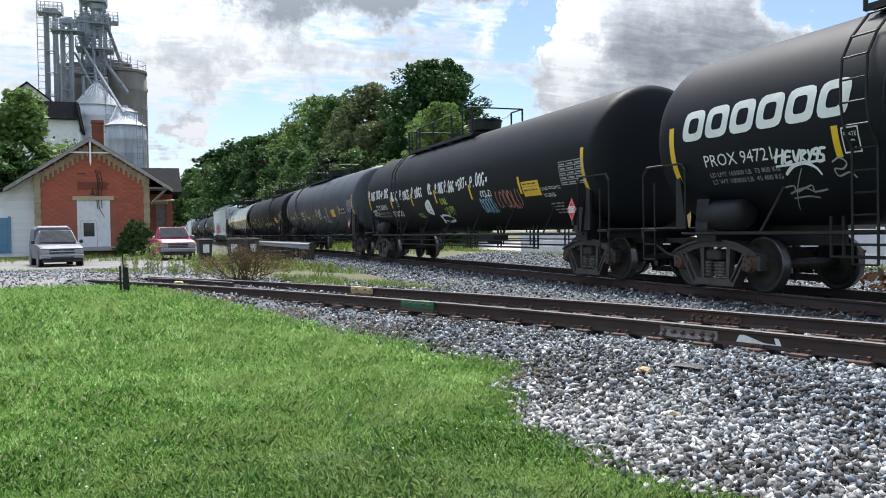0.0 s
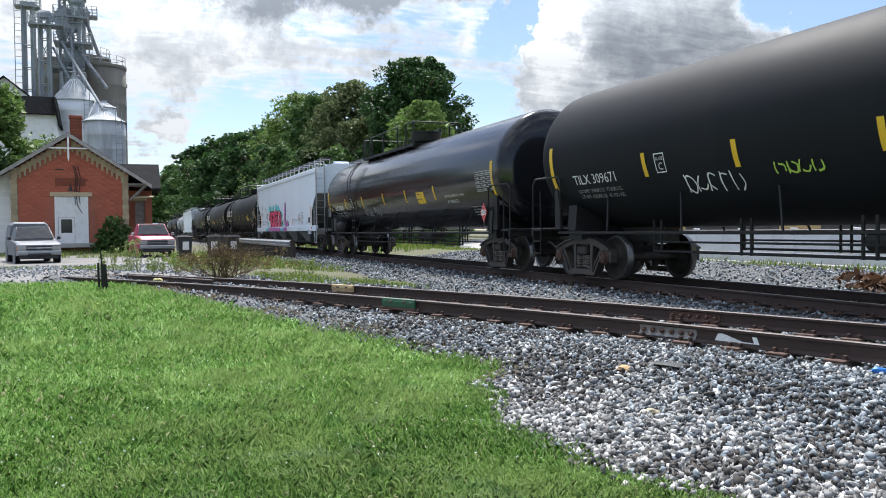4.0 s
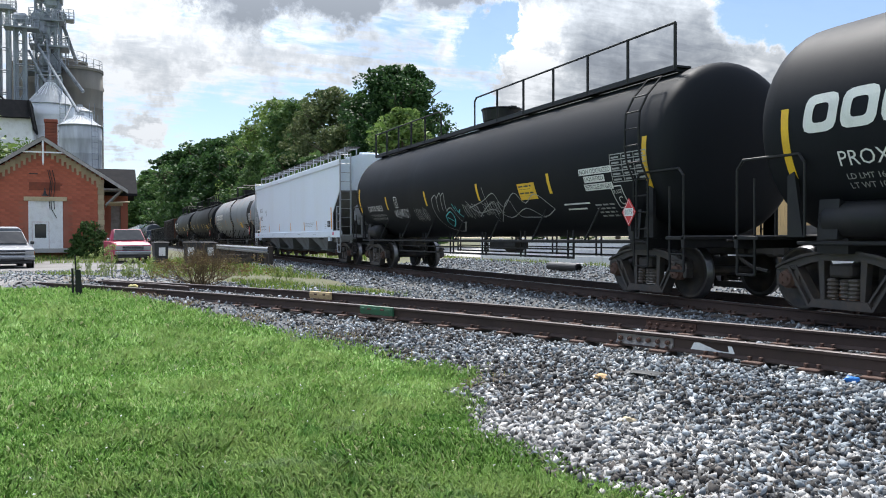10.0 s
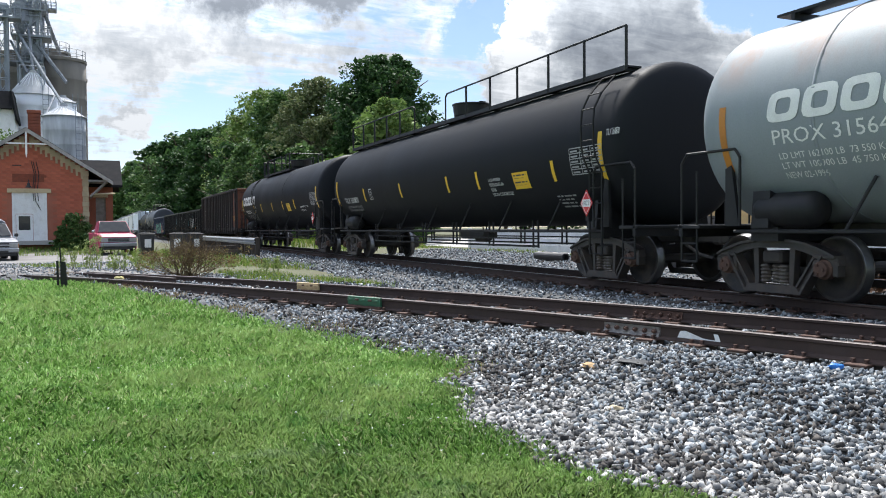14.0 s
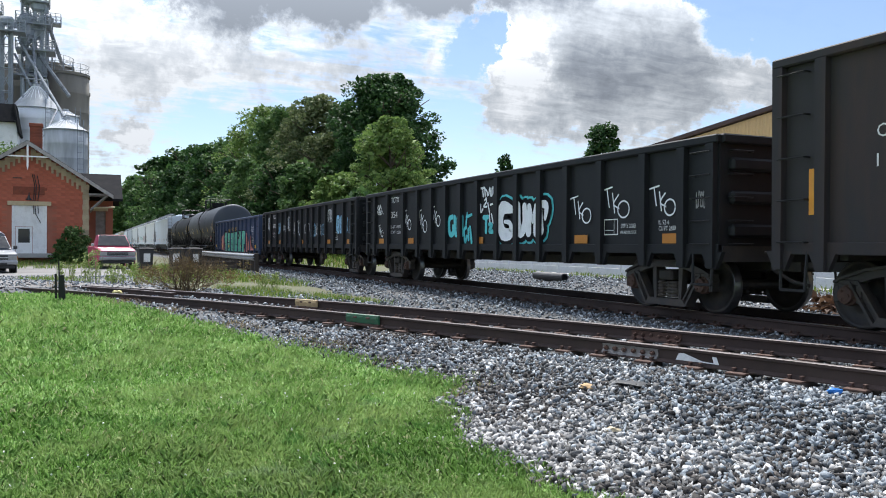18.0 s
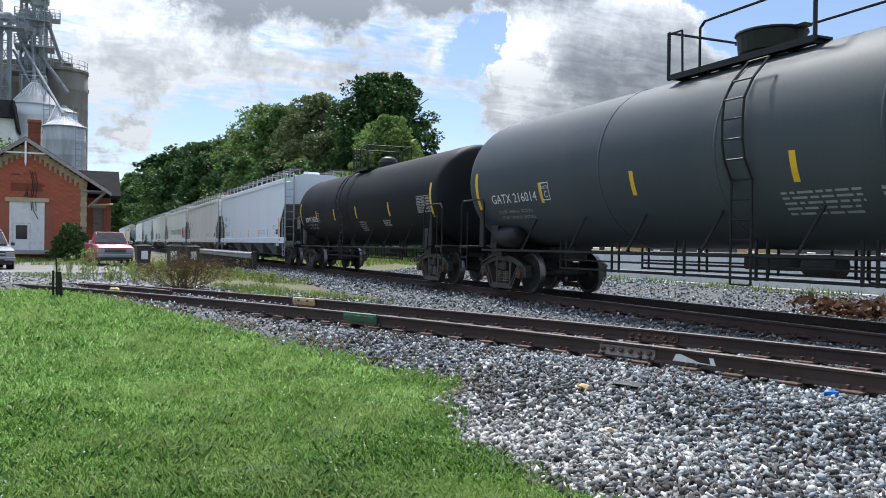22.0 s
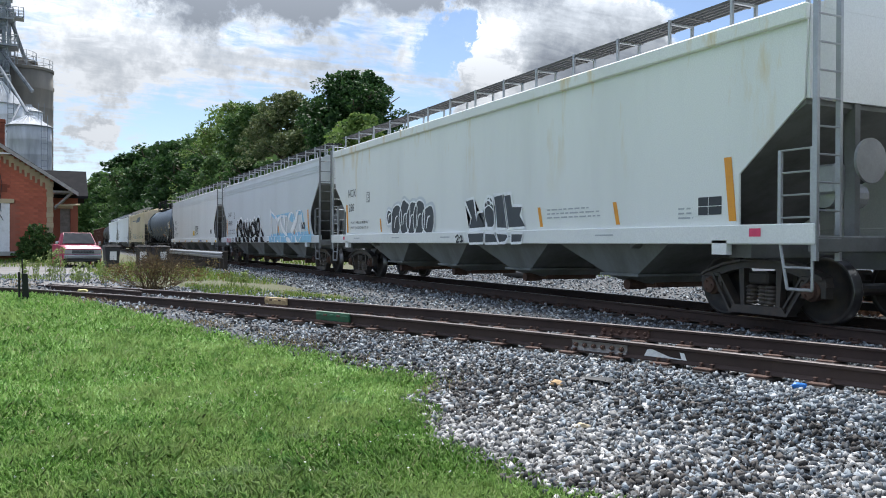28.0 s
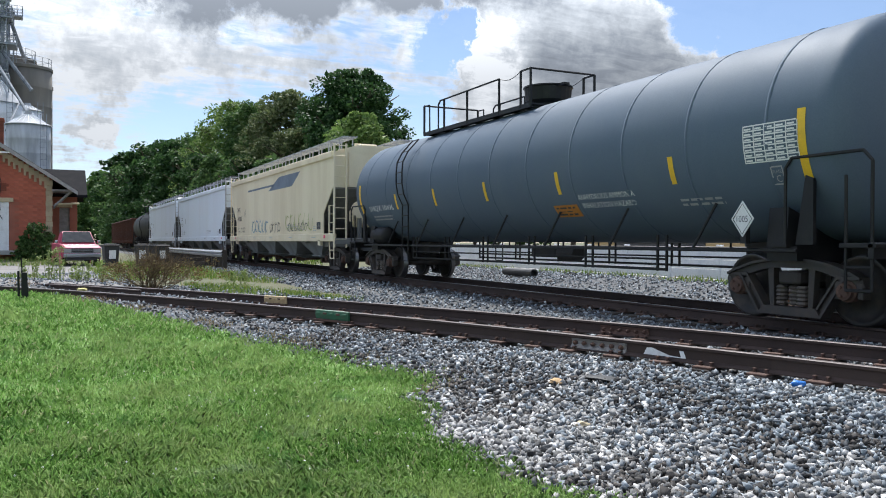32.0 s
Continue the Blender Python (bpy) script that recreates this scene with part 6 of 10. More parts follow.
def gondola_car(label, half, paint, top=2.70, bot=1.02, end_paint=None, posts=14, chord=None, at=None):
    car = thing("gondola_car", None, label, "rail car", "cars of the passing train")
    tc = half - 2.25
    e = half - 0.55
    P = M[paint]
    side = flat_side(1.50)
    for q in (-1, 1):
        bm = bmesh.new()
        box(bm, (0, q * 1.48, (top + bot) / 2), (2 * e, 0.04, top - bot))
        part("side_sheet", bm, P, car)
        bm = bmesh.new()
        box(bm, (0, q * 1.51, top - 0.02), (2 * e + 0.06, 0.16, 0.13), None, 0.02)
        part("top_chord", bm, M[chord or paint], car)
        bm = bmesh.new()
        box(bm, (0, q * 1.50, bot + 0.02), (2 * e, 0.08, 0.16), None, 0.01)
        part("bottom_chord", bm, P, car)
        for x in at or [-e + 0.06 + (2 * e - 0.12) * i / (posts - 1) for i in range(posts)]:
            def post(bm):
                slab(bm, [(-0.075, bot - 0.26), (0.075, bot - 0.26), (0.085, top - 0.08), (-0.085, top - 0.08)], -1.50, -1.60)
                slab(bm, [(-0.22, bot - 0.02), (-0.09, bot - 0.28), (0.09, bot - 0.28), (0.22, bot - 0.02)], -1.47, -1.545)
            place("side_post", shared(("side_post", paint, top, bot), post, P), car, pose(x, 0, 0, 0, 0, 0 if q < 0 else 180))
    bm = bmesh.new()
    box(bm, (0, 0, bot + 0.05), (2 * e, 2.94, 0.08))
    part("floor_plate", bm, M["rust_part"], car)
    bm = bmesh.new()
    box(bm, (0, 0, bot - 0.15), (2 * e + 0.6, 0.34, 0.34))
    part("centre_sill", bm, M["under_steel"], car)
    for i in range(7):
        place("cross_bearer", shared(("cross_bearer", bot), lambda b: box(b, (0, 0, bot - 0.06), (0.12, 2.8, 0.14)), M["under_steel"]), car, pose(-e + 1 + (2 * e - 2) * i / 6, 0, 0))
    for s in (-1, 1):
        bm = bmesh.new()
        box(bm, (s * (e - 0.02), 0, (top + bot) / 2), (0.05, 2.94, top - bot))
        wall = part("end_wall", bm, M[end_paint or paint], car)
        for k in range(3):
            z = bot + (top - bot) * (k + 0.6) / 3.4
            place("end_rib", shared(("end_rib", paint), lambda b: box(b, (0, 0, 0), (0.14, 2.7, 0.2), None, 0.04), M[end_paint or paint]), wall, pose(s * (e + 0.05), 0, z))
        bm = bmesh.new()
        box(bm, (s * (e + 0.02), 0, top - 0.02), (0.14, 3.0, 0.14), None, 0.02)
        part("end_cap", bm, M[end_paint or paint], wall)
        bm = bmesh.new()
        box(bm, (s * (half - 0.62), 0, bot - 0.05), (0.2, 2.9, 0.24))
        part("end_sill", bm, M["under_steel"], car)
        for q in (-1, 1):
            x, y = s * (e - 0.32), q * 1.60
            on_side = shared(("grab_iron", q), lambda b: pipe(b, [(-0.22, q * 1.5, 0), (-0.22, y, 0), (0.22, y, 0), (0.22, q * 1.5, 0)], 0.014, 5), M["black_steel"])
            on_end = shared(("grab_iron", q, s), lambda b: pipe(b, [(s * 0.02, q * 1.35, 0), (s * 0.12, q * 1.35, 0), (s * 0.12, q * 0.95, 0), (s * 0.02, q * 0.95, 0)], 0.014, 5), M["black_steel"])
            for i in range(5):
                z = bot + 0.1 + (top - bot - 0.3) * i / 4
                place("grab_iron", on_side, car, pose(x, 0, z))
                place("grab_iron", on_end, car, pose(s * e, 0, z))
            bm = bmesh.new()
            pipe(bm, [(x - 0.22, q * 1.52, bot), (x - 0.2, q * 1.55, 0.5), (x + 0.2, q * 1.55, 0.5), (x + 0.22, q * 1.52, bot)], 0.022)
            part("stirrup", bm, M["black_steel"], car)
    running_gear(car, half, tc)
    return car, flat_side(1.502)

# ---- the train: car by car, from the first that passes to the last ----
# centre of each car along the train, and its coupled length
CENTRES = (233.99, 213.38, 192.61, 171.73, 150.90, 130.34, 110.11, 89.86, 69.75, 49.64, 29.29, 9.02, -11.15, -30.07, -47.67, -65.11,
           -82.47, -100.33, -118.38, -137.51, -157.65, -177.81, -198.40, -218.47, -238.58, -258.65, -277.68, -296.73, -316.23, -334.98, -352.48, -369.98)
LENGTHS = (20.6, 20.61, 20.94, 20.82, 20.82, 20.31, 20.16, 20.34, 19.88, 20.35, 20.36, 20.17, 20.17, 17.67, 17.54, 17.34,
           17.37, 18.36, 17.73, 20.54, 19.73, 20.59, 20.59, 19.54, 20.68, 19.46, 18.6, 19.5, 19.5, 18.0, 17.0, 18.0)
SPEED, GAIN = 15.011, 0.02356
HALF = [v / 2 for v in LENGTHS]
CARS = []
Wm, Dm, Km = M["white_mark"], M["dim_mark"], M["dark_mark"]
TS = tank_side


def gas_tank(i, label, mark, number, brand=False, material="black_tank", flip=1, xs=(-5.2, -3.1, -0.35, 2.1, 4.5), card=(2.4, 3.1), words=(5.4, 6.85), load=("LD LMT 163000 LB  73 800 KG", "LT WT 100000 LB  45 400 KG"), rise=0.0, **kw):
    h = HALF[i]
    car = tank_car(label, h, material, flip=flip, **kw)
    stripes(car, h, TS, xs, M["yellow"])
    if brand:
        brand_blocks(car, -h + 1.88, -h + 5.42, 2.42 + rise, 2.92 + rise, TS)
    letters(car, mark + " " + number, -h + 2.36, 1.96 + rise, 0.19, Wm, TS, 1.53)
    for k, row in enumerate(load):
        letters(car, row, -h + 2.40, 1.79 + rise - 0.115 * k, 0.072, Dm, TS, 1.56, name="load_figures")
    plate_box(car, -h + 5.2, 2.02, 0.28, TS, Wm)
    data_panel(car, h - 2.60, h - 1.52, 2.06, 2.56, TS, Dm)
    if words:
        a, b = words
        letters(car, "LIQUEFIED PETROLEUM GAS", a, 1.99, 0.085, Wm, TS, b - a)
        letters(car, "NOT-ODORIZED", a + 0.05, 1.84, 0.085, Wm, TS, (b - a) * 0.58)
    small_print(car, h - 3.5, 1.70, 0.7, 4, TS, Dm, 0.07, 0.03, i + 7)
    marks(car, "warning_card", [(card[0], 1.90, card[1], 2.26)], M["yellow"], TS, 0.007, "yellow printed warning card")
    small_print(car, card[0] + 0.05, 2.21, card[1] - card[0] - 0.12, 4, TS, Km, 0.075, 0.032, i)
    placard(car, h - 1.95, 1.50, 0.20, -1.56, "1075")
    CARS.append(car)
    return car


c = gas_tank(0, "black pressure tank car with white slanted brand mark", "PROX", "94721", True, card=(1.2, 1.9), rings=(-4.4,), rise=0.10)
brush(c, ("-6.28,2.19,0.03 -6.37,2.02,0.04", "-6.17,2.17,0.03 -6.25,1.99,0.04", "-6.37,2.08,0.02 -6.17,2.11,0.02", "-6.03,2.14,0.03 -6.12,2.14,0.03 -6.18,1.99,0.03 -6.06,2.00,0.03", "-6.15,2.07,0.02 -6.06,2.07,0.02",), ((0.012, M["spray_white"], 0.009),), TS, name="graffiti_tag", step=0.14)
brush(c, ("-5.98,2.14,0.03 -5.98,1.99,0.04 -5.86,2.14,0.03", "-5.83,2.12,0.03 -5.90,1.97,0.03", "-5.82,2.13,0.03 -5.75,2.11,0.03 -5.84,2.05,0.02 -5.79,1.97,0.03", "-5.70,2.12,0.03 -5.70,2.05,0.03", "-5.62,2.12,0.03 -5.78,1.94,0.03",), ((0.012, M["spray_white"], 0.009),), TS, name="graffiti_tag", step=0.14)
brush(c, ("-5.57,2.06,0.03 -5.63,2.07,0.03 -5.59,2.13,0.03 -5.53,2.12,0.03 -5.60,1.98,0.03", "-5.41,2.13,0.03 -5.49,2.13,0.03 -5.51,2.06,0.03 -5.46,2.03,0.03 -5.50,1.97,0.03 -5.57,1.96,0.03", "-6.38,1.95,0.02 -5.47,1.97,0.02", "-6.24,1.83,0.03 -6.06,1.93,0.04 -5.84,1.96,0.04 -5.67,1.89,0.03 -5.61,1.79,0.02",), ((0.012, M["spray_white"], 0.009),), TS, name="graffiti_tag", step=0.14)
brush(c, ("-6.45,1.64,0.02 -6.22,1.66,0.02 -6.25,1.57,0.02 -5.90,1.65,0.02 -5.91,1.56,0.02 -5.66,1.58,0.02", "-6.39,1.55,0.02 -6.06,1.62,0.02 -5.90,1.54,0.02", "-6.39,1.48,0.02 -6.08,1.50,0.02 -5.89,1.47,0.02", "-5.92,1.89,0.01 -6.48,1.32,0.01", "-5.35,1.93,0.02 -5.21,1.98,0.02 -5.12,1.90,0.02 -5.22,1.83,0.02 -5.35,1.84,0.02 -5.33,1.74,0.02 -5.13,1.78,0.02 -5.06,1.70,0.02",), ((0.004, Dm, 0.009),), TS, name="graffiti_tag", step=0.14)

c = gas_tank(1, "black pressure tank car with white sprayed tags along its side", "TILX", "308415", False, "dull_tank", xs=(-5.68, -3.16, -0.70, 2.3, 5.56), card=(5.68, 6.6), words=(6.65, 7.6))
for word, xa, xb, zz in (("P.DOG", -8.75, -7.75, 2.26), ("SRT*P.DOG", -7.6, -5.9, 2.26), ("BKF OS,", -5.55, -4.6, 2.18), ("P.DOGS", -4.45, -3.3, 2.20), ("P.DOGS", -3.05, -1.9, 2.20), ("OS,", -1.28, -0.8, 2.24), ("P.DOG", -0.58, 0.18, 2.24), ("P,DOG", 0.28, 1.14, 2.24), ("*SRT*", 1.25, 2.2, 2.26), ("P.DOG*", 2.4, 3.7, 2.28)):
    tag(c, word, xa, zz + (0.13 if xa < -5.6 else 0.05), 0.31, xb - xa, 0.058, M["spray_white"], TS, int(xa * 10) + 200)
blob_row(c, 21, -1.95, -1.35, 1.62, 2.12, 1, M["spray_white"], M["spray_black"], TS, 0.025)
scribble(c, 14, -1.4, -0.15, 1.34, 1.62, 1, 0.06, M["spray_white"], TS)
scribble(c, 15, -3.08, -2.48, 1.55, 1.72, 4, 0.020, M["spray_lime"], TS, 0.020)
scribble(c, 16, -0.35, 0.27, 1.90, 2.14, 4, 0.032, M["spray_lime"], TS, 0.020)
scribble(c, 17, -0.3, 0.5, 1.56, 1.86, 5, 0.03, M["spray_lime"], TS)
scribble(c, 12, -8.8, -7.9, 1.72, 2.0, 4, 0.03, M["spray_white"], TS)
scribble(c, 13, -5.95, -4.75, 1.64, 1.88, 6, 0.03, M["spray_white"], TS)
scribble(c, 18, 2.76, 3.7, 1.55, 2.0, 5, 0.03, M["spray_sky"], TS)
scribble(c, 20, 3.00, 3.75, 1.98, 2.20, 4, 0.028, M["spray_white"], TS, 0.020)
scribble(c, 19, 3.9, 5.4, 1.62, 2.15, 6, 0.03, M["spray_salmon"], TS)

c = gas_tank(2, "dark grey pressure tank car with weld bands and small white tags", "GATX", "214378", False, "grey_tank", xs=(-5.87, -2.72, 0.48, 3.16, 6.03), card=(4.2, 5.02), words=None, load=("LD LMT 163700 LB", "LT WT 99300 LB"), rings=(-7.2, -4.9, -2.6, -0.3, 2.0, 4.3, 6.6))
marks(c, "black_band", [(6.15, 2.14, 7.28, 2.28), (6.15, 1.96, 7.5, 2.11)], M["spray_black"], TS, 0.006)
letters(c, "NON-ODORIZED", 6.2, 2.165, 0.09, Wm, TS, 1.04, 0.010)
letters(c, "LIQUEFIED PETROLEUM GAS", 6.2, 1.99, 0.085, Wm, TS, 1.25, 0.010)
for xa, seed in ((-4.1, 31), (0.78, 32)):
    tag(c, "P.DOG", xa, 2.10, 0.24, 0.9, 0.035, M["spray_white"], TS, seed)
    tag(c, "SRT*", xa + 0.12, 1.82, 0.22, 0.85, 0.032, M["spray_white"], TS, seed + 9)
for k in range(3):
    blob_row(c, 260 + 4 * k, -1.9 + 0.85 * k, -1.15 + 0.85 * k, 1.62, 2.06, 1, M["grey_tank"], M["spray_lime"], TS, 0.018)
tag(c, "CSD", -2.3, 1.95, 0.12, 0.5, 0.018, M["spray_white"], TS, 34)
scribble(c, 35, 2.1, 3.5, 1.58, 2.0, 4, 0.022, M["spray_white"], TS)

c = gas_tank(3, "black pressure tank car with a ladder and small tags", "TILX", "309671", False, "dull_tank", flip=-1, xs=(-5.53, -3.20, -0.60, 2.29, 5.75), card=(5.92, 6.76), words=(6.62, 7.85))
scribble(c, 41, -4.6, -3.2, 1.62, 1.95, 5, 0.026, M["spray_white"], TS)
scribble(c, 42, -2.50, -1.60, 1.80, 2.00, 4, 0.028, M["spray_lime"], TS, 0.020)
scribble(c, 44, 0.2, 1.7, 1.58, 1.95, 6, 0.03, M["spray_white"], TS)
scribble(c, 45, 1.85, 2.95, 1.70, 1.98, 4, 0.036, M["spray_lime"], TS, 0.020)
scribble(c, 43, 3.15, 4.65, 1.72, 1.98, 6, 0.028, M["spray_white"], TS, 0.020)
letters(c, "TILX 309671", HALF[3] - 1.36, 2.55, 0.12, Wm, TS, 0.4)

c = gas_tank(4, "glossy black pressure tank car reflecting the sky", "TILX", "306386", False, "gloss_tank", xs=(-6.0, -3.4, -0.6, 1.9, 4.6), card=(3.0, 3.7))
scribble(c, 51, -3.6, -2.6, 1.6, 2.0, 6, 0.018, Dm, TS)
scribble(c, 52, -2.2, -1.3, 1.6, 1.95, 5, 0.016, Dm, TS)


def side_stripes(car, xs, side, material="orange", z0=1.42, z1=1.92, tall=()):
    for x, za, zb, w in [(x, z0, z1, 0.05) for x in xs] + [(x, 1.40, 2.30, 0.07) for x in tall]:
        bm = bmesh.new()
        bm.faces.new([bm.verts.new(p) for p in ((x - w + 0.05, 0, za), (x + w + 0.05, 0, za), (x + w - 0.05, 0, zb), (x - w - 0.05, 0, zb))])
        decal("reflector", bm, M[material], car, side)


def grain_hopper(i, label, mark, number, paint="hopper_paint", round_ends=False, ink=None, stripe="orange", load=("LD LMT 224600 LBS 101050 KG", "LT WT  61400 LBS  27850 KG"), **kw):
    h = HALF[i]
    car, side = hopper_car(label, h, paint, round_ends, **kw)
    ink = ink or Km
    drop = 0.0 if not round_ends else 0.10
    letters(car, mark, -h + (2.45 if round_ends else 2.26), 2.52 - drop, 0.24, ink, side, 0.82 if round_ends else 0.70)
    letters(car, number, -h + (2.48 if round_ends else 2.30), 2.07 - drop, 0.24, ink, side, (0.175 if round_ends else 0.165) * len(number))
    for k, row in enumerate(load):
        letters(car, row, -h + 2.50, 1.67 - 0.16 * k, 0.075, ink, side, 1.55, name="load_figures")
    plate_box(car, -h + 3.92, 2.30, 0.25, side, ink)
    if not round_ends:
        small_print(car, h - 6.8, 1.73, 1.7, 3, side, M["faint_print"], 0.075, 0.026, i + 3)
        small_print(car, h - 3.2, 1.62, 0.35, 3, side, M["faint_print"], 0.07, 0.026, i + 5)
        marks(car, "data_card", [(h - 2.78, 1.50, h - 2.32, 1.76)], ink, side)
        marks(car, "data_card", [(h - 2.58, 1.49, h - 2.57, 1.77), (h - 2.79, 1.62, h - 2.31, 1.63)], M[paint], side, 0.009)
        sill = flat_side(1.65)
        for k in range(5):
            a = -h + 3.0 + 3.1 * k
            marks(car, "sill_card", [(a, 1.21, a + 0.5, 1.235)], M["faint_print"], sill)
        marks(car, "sill_card", [(h - 1.75, 1.18, h - 1.55, 1.29), (-h + 1.95, 1.18, -h + 2.1, 1.28)], M["spray_pink"], sill)
    else:
        marks(car, "data_card", [(h - 3.05, 1.60, h - 2.62, 1.84)], Km, side)
    if stripe:
        side_stripes(car, (-5.2, -2.4, 0.3, 3.25, 5.6), side, stripe, 1.40, 1.78, (-h + 2.16, h - 2.16))
    CARS.append(car)
    return car, side


c, sd = grain_hopper(5, "light grey covered hopper with a pink and cyan sprayed piece", "CAIX", "11407")
both = on_sill(sd)
brush(c, ("-4.52,2.50,0.47", "-4.05,2.38,0.59", "-3.46,2.50,0.32", "-2.90,2.48,0.47", "-2.04,2.58,0.36",), ((0.0, M["spray_cyan"], 0.005),), sd, name="graffiti_cloud")
brush(c, ("-1.32,2.46,0.48", "-0.64,2.25,0.25", "-0.14,2.11,0.35", "-1.68,2.42,0.46", "-0.86,2.34,0.34",), ((0.0, M["spray_cyan"], 0.005),), sd, name="graffiti_cloud")
brush(c, ("0.08,1.46,0.31", "-4.94,1.49,0.44", "0.64,1.45,0.29",), ((0.0, M["spray_cyan"], 0.005),), sd, name="graffiti_cloud")
filled(c, ("-4.46,1.35 -0.18,1.28 -0.18,1.07 -4.53,1.08", "0.82,1.31 1.87,1.29 1.87,1.07 0.82,1.06"), M["spray_violet"], None, 0, both, 0.006, "graffiti_fill")
filled(c, ("-5.63,1.27 -4.46,1.27 -4.53,1.08 -5.35,1.08", "-0.16,1.24 0.78,1.26 0.78,1.07 -0.16,1.07"), M["spray_cyan"], None, 0, both, 0.006, "graffiti_fill")
brush(c, ("-4.56,1.88,0.17 -4.12,2.13,0.39 -3.90,1.72,0.43 -3.84,1.45,0.33", "-3.83,2.23,0.16 -3.46,2.07,0.32 -3.74,1.77,0.33", "-3.74,1.75,0.29 -3.28,1.46,0.30",), ((0.11, M["spray_black"], 0.010), (0.0, M["spray_pink"], 0.030)), sd)
brush(c, ("-3.02,2.16,0.27 -2.99,1.78,0.37 -2.93,1.42,0.37", "-3.40,2.20,0.17 -2.73,2.14,0.28 -2.46,1.93,0.30 -2.85,1.73,0.27", "-2.85,1.72,0.29 -2.43,1.44,0.30",), ((0.11, M["spray_black"], 0.010), (0.0, M["spray_pink"], 0.030)), sd)
brush(c, ("-1.98,2.32,0.25 -2.40,2.12,0.36 -2.54,1.76,0.38 -2.17,1.43,0.39", "-2.38,1.81,0.26 -1.91,1.85,0.19",), ((0.11, M["spray_black"], 0.010), (0.0, M["spray_pink"], 0.030)), sd)
brush(c, ("-1.51,2.23,0.20 -1.81,2.04,0.34 -1.51,1.79,0.33 -1.47,1.55,0.33 -1.91,1.42,0.28",), ((0.11, M["spray_black"], 0.010), (0.0, M["spray_pink"], 0.030)), sd)
brush(c, ("-1.18,2.24,0.18 -0.86,1.98,0.31 -0.82,1.44,0.36", "-1.25,2.19,0.18 -0.64,2.14,0.25 -0.35,2.00,0.21 -0.43,1.74,0.30 -0.78,1.59,0.26", "-0.80,1.42,0.34 -0.33,1.39,0.23",), ((0.11, M["spray_black"], 0.010), (0.0, M["spray_pink"], 0.030)), sd)
for xa, xb, z in ((-4.3, -3.9, 1.95), (-3.5, -3.2, 2.05), (-2.6, -2.3, 2.15), (-1.7, -1.4, 2.1), (-0.9, -0.5, 2.12)):
    brush(c, ("%.2f,%.2f,0.03 %.2f,%.2f,0.05 %.2f,%.2f,0.02" % (xa, z, (xa + xb) / 2, z + 0.12, xb, z + 0.14),), ((0.0, M["spray_salmon"], 0.050),), sd, name="graffiti_line")
brush(c, ("1.06,2.59,0.28 1.00,2.37,0.40 1.07,2.10,0.32", "0.87,1.94,0.36 1.00,1.67,0.35 1.25,1.46,0.41", "1.58,1.45,0.20 1.85,1.51,0.30 2.09,1.41,0.10",), ((0.09, M["spray_black"], 0.012), (0.0, M["spray_violet"], 0.020)), sd, name="graffiti_shape")
tag(c, "KRESP", -5.72, 1.92, 0.30, 0.72, 0.035, M["spray_maroon"], sd, 63, 0.012)
tag(c, "SILNT", -5.70, 1.50, 0.26, 0.62, 0.035, M["spray_maroon"], sd, 64, 0.012)
tag(c, "2021", -0.12, 1.93, 0.15, 0.36, 0.022, M["spray_black"], sd, 65, 0.012)
tag(c, "KRISP", -0.10, 1.50, 0.22, 0.52, 0.028, M["spray_black"], sd, 66, 0.012)
tag(c, "JEMD", 4.95, 1.52, 0.55, 1.25, 0.030, Km, sd, 67, 0.012)
scribble(c, 65, 4.8, 5.15, 1.65, 2.0, 2, 0.04, M["orange"], sd)

c = gas_tank(6, "black pressure tank car with white slanted brand mark", "PROX", "93844", True, xs=(-5.11, -3.03, -0.28, 2.13, 4.99), card=(3.95, 4.7), words=(5.5, 7.1))
brush(c, ("9.67,3.21,0.03 10.00,3.25,0.03 10.25,2.94,0.03 10.44,2.85,0.03 10.32,2.77,0.02 10.40,2.60,0.02 10.08,2.74,0.03 10.15,2.90,0.02 9.92,2.96,0.02 9.67,3.21,0.03", "9.63,2.92,0.04 9.67,2.90,0.04", "9.82,2.94,0.03 9.86,2.86,0.03", "10.53,2.97,0.02 10.60,2.85,0.03", "10.69,2.94,0.02 10.70,2.89,0.03",), ((0.012, M["spray_cyan"], 0.009),), TS, name="graffiti_tag", step=0.14)
gas_tank(7, "black pressure tank car with white slanted brand mark", "PROX", "94713", True, xs=(-5.0, -2.91, -0.70, 2.28, 5.09), card=(-1.72, -0.98), words=(5.36, 6.8))
c = gas_tank(8, "black pressure tank car with a full-length top walkway", "GATX", "5053", False, "dull_tank", xs=(-5.50, -2.03, 1.53, 5.05), card=(3.66, 4.44), words=None, load=("LD LMT 162900LB  73850KG", "LT WT 100200LB  45450KG NEW 6-98"), deck=(-8.5, 8.35), ladder=8.2)
for word, xa, xb, zz in (("NON ODORIZED", 6.26, 7.37, 2.26), ("LIQUEFIED", 6.4, 7.1, 2.11), ("PETROLEUM GAS", 6.36, 7.3, 1.96)):
    marks(c, "paint_patch", [(xa, zz, xb, zz + 0.125)], Wm, TS)
    letters(c, word, xa + 0.04, zz + 0.02, 0.085, Km, TS, xb - xa - 0.08, 0.010)
plate_box(c, 7.2, 1.60, 0.34, TS, Wm)
grey_line, cyan_line = ((0.0, Dm, 0.009),), ((0.0, M["spray_cyan"], 0.009),)
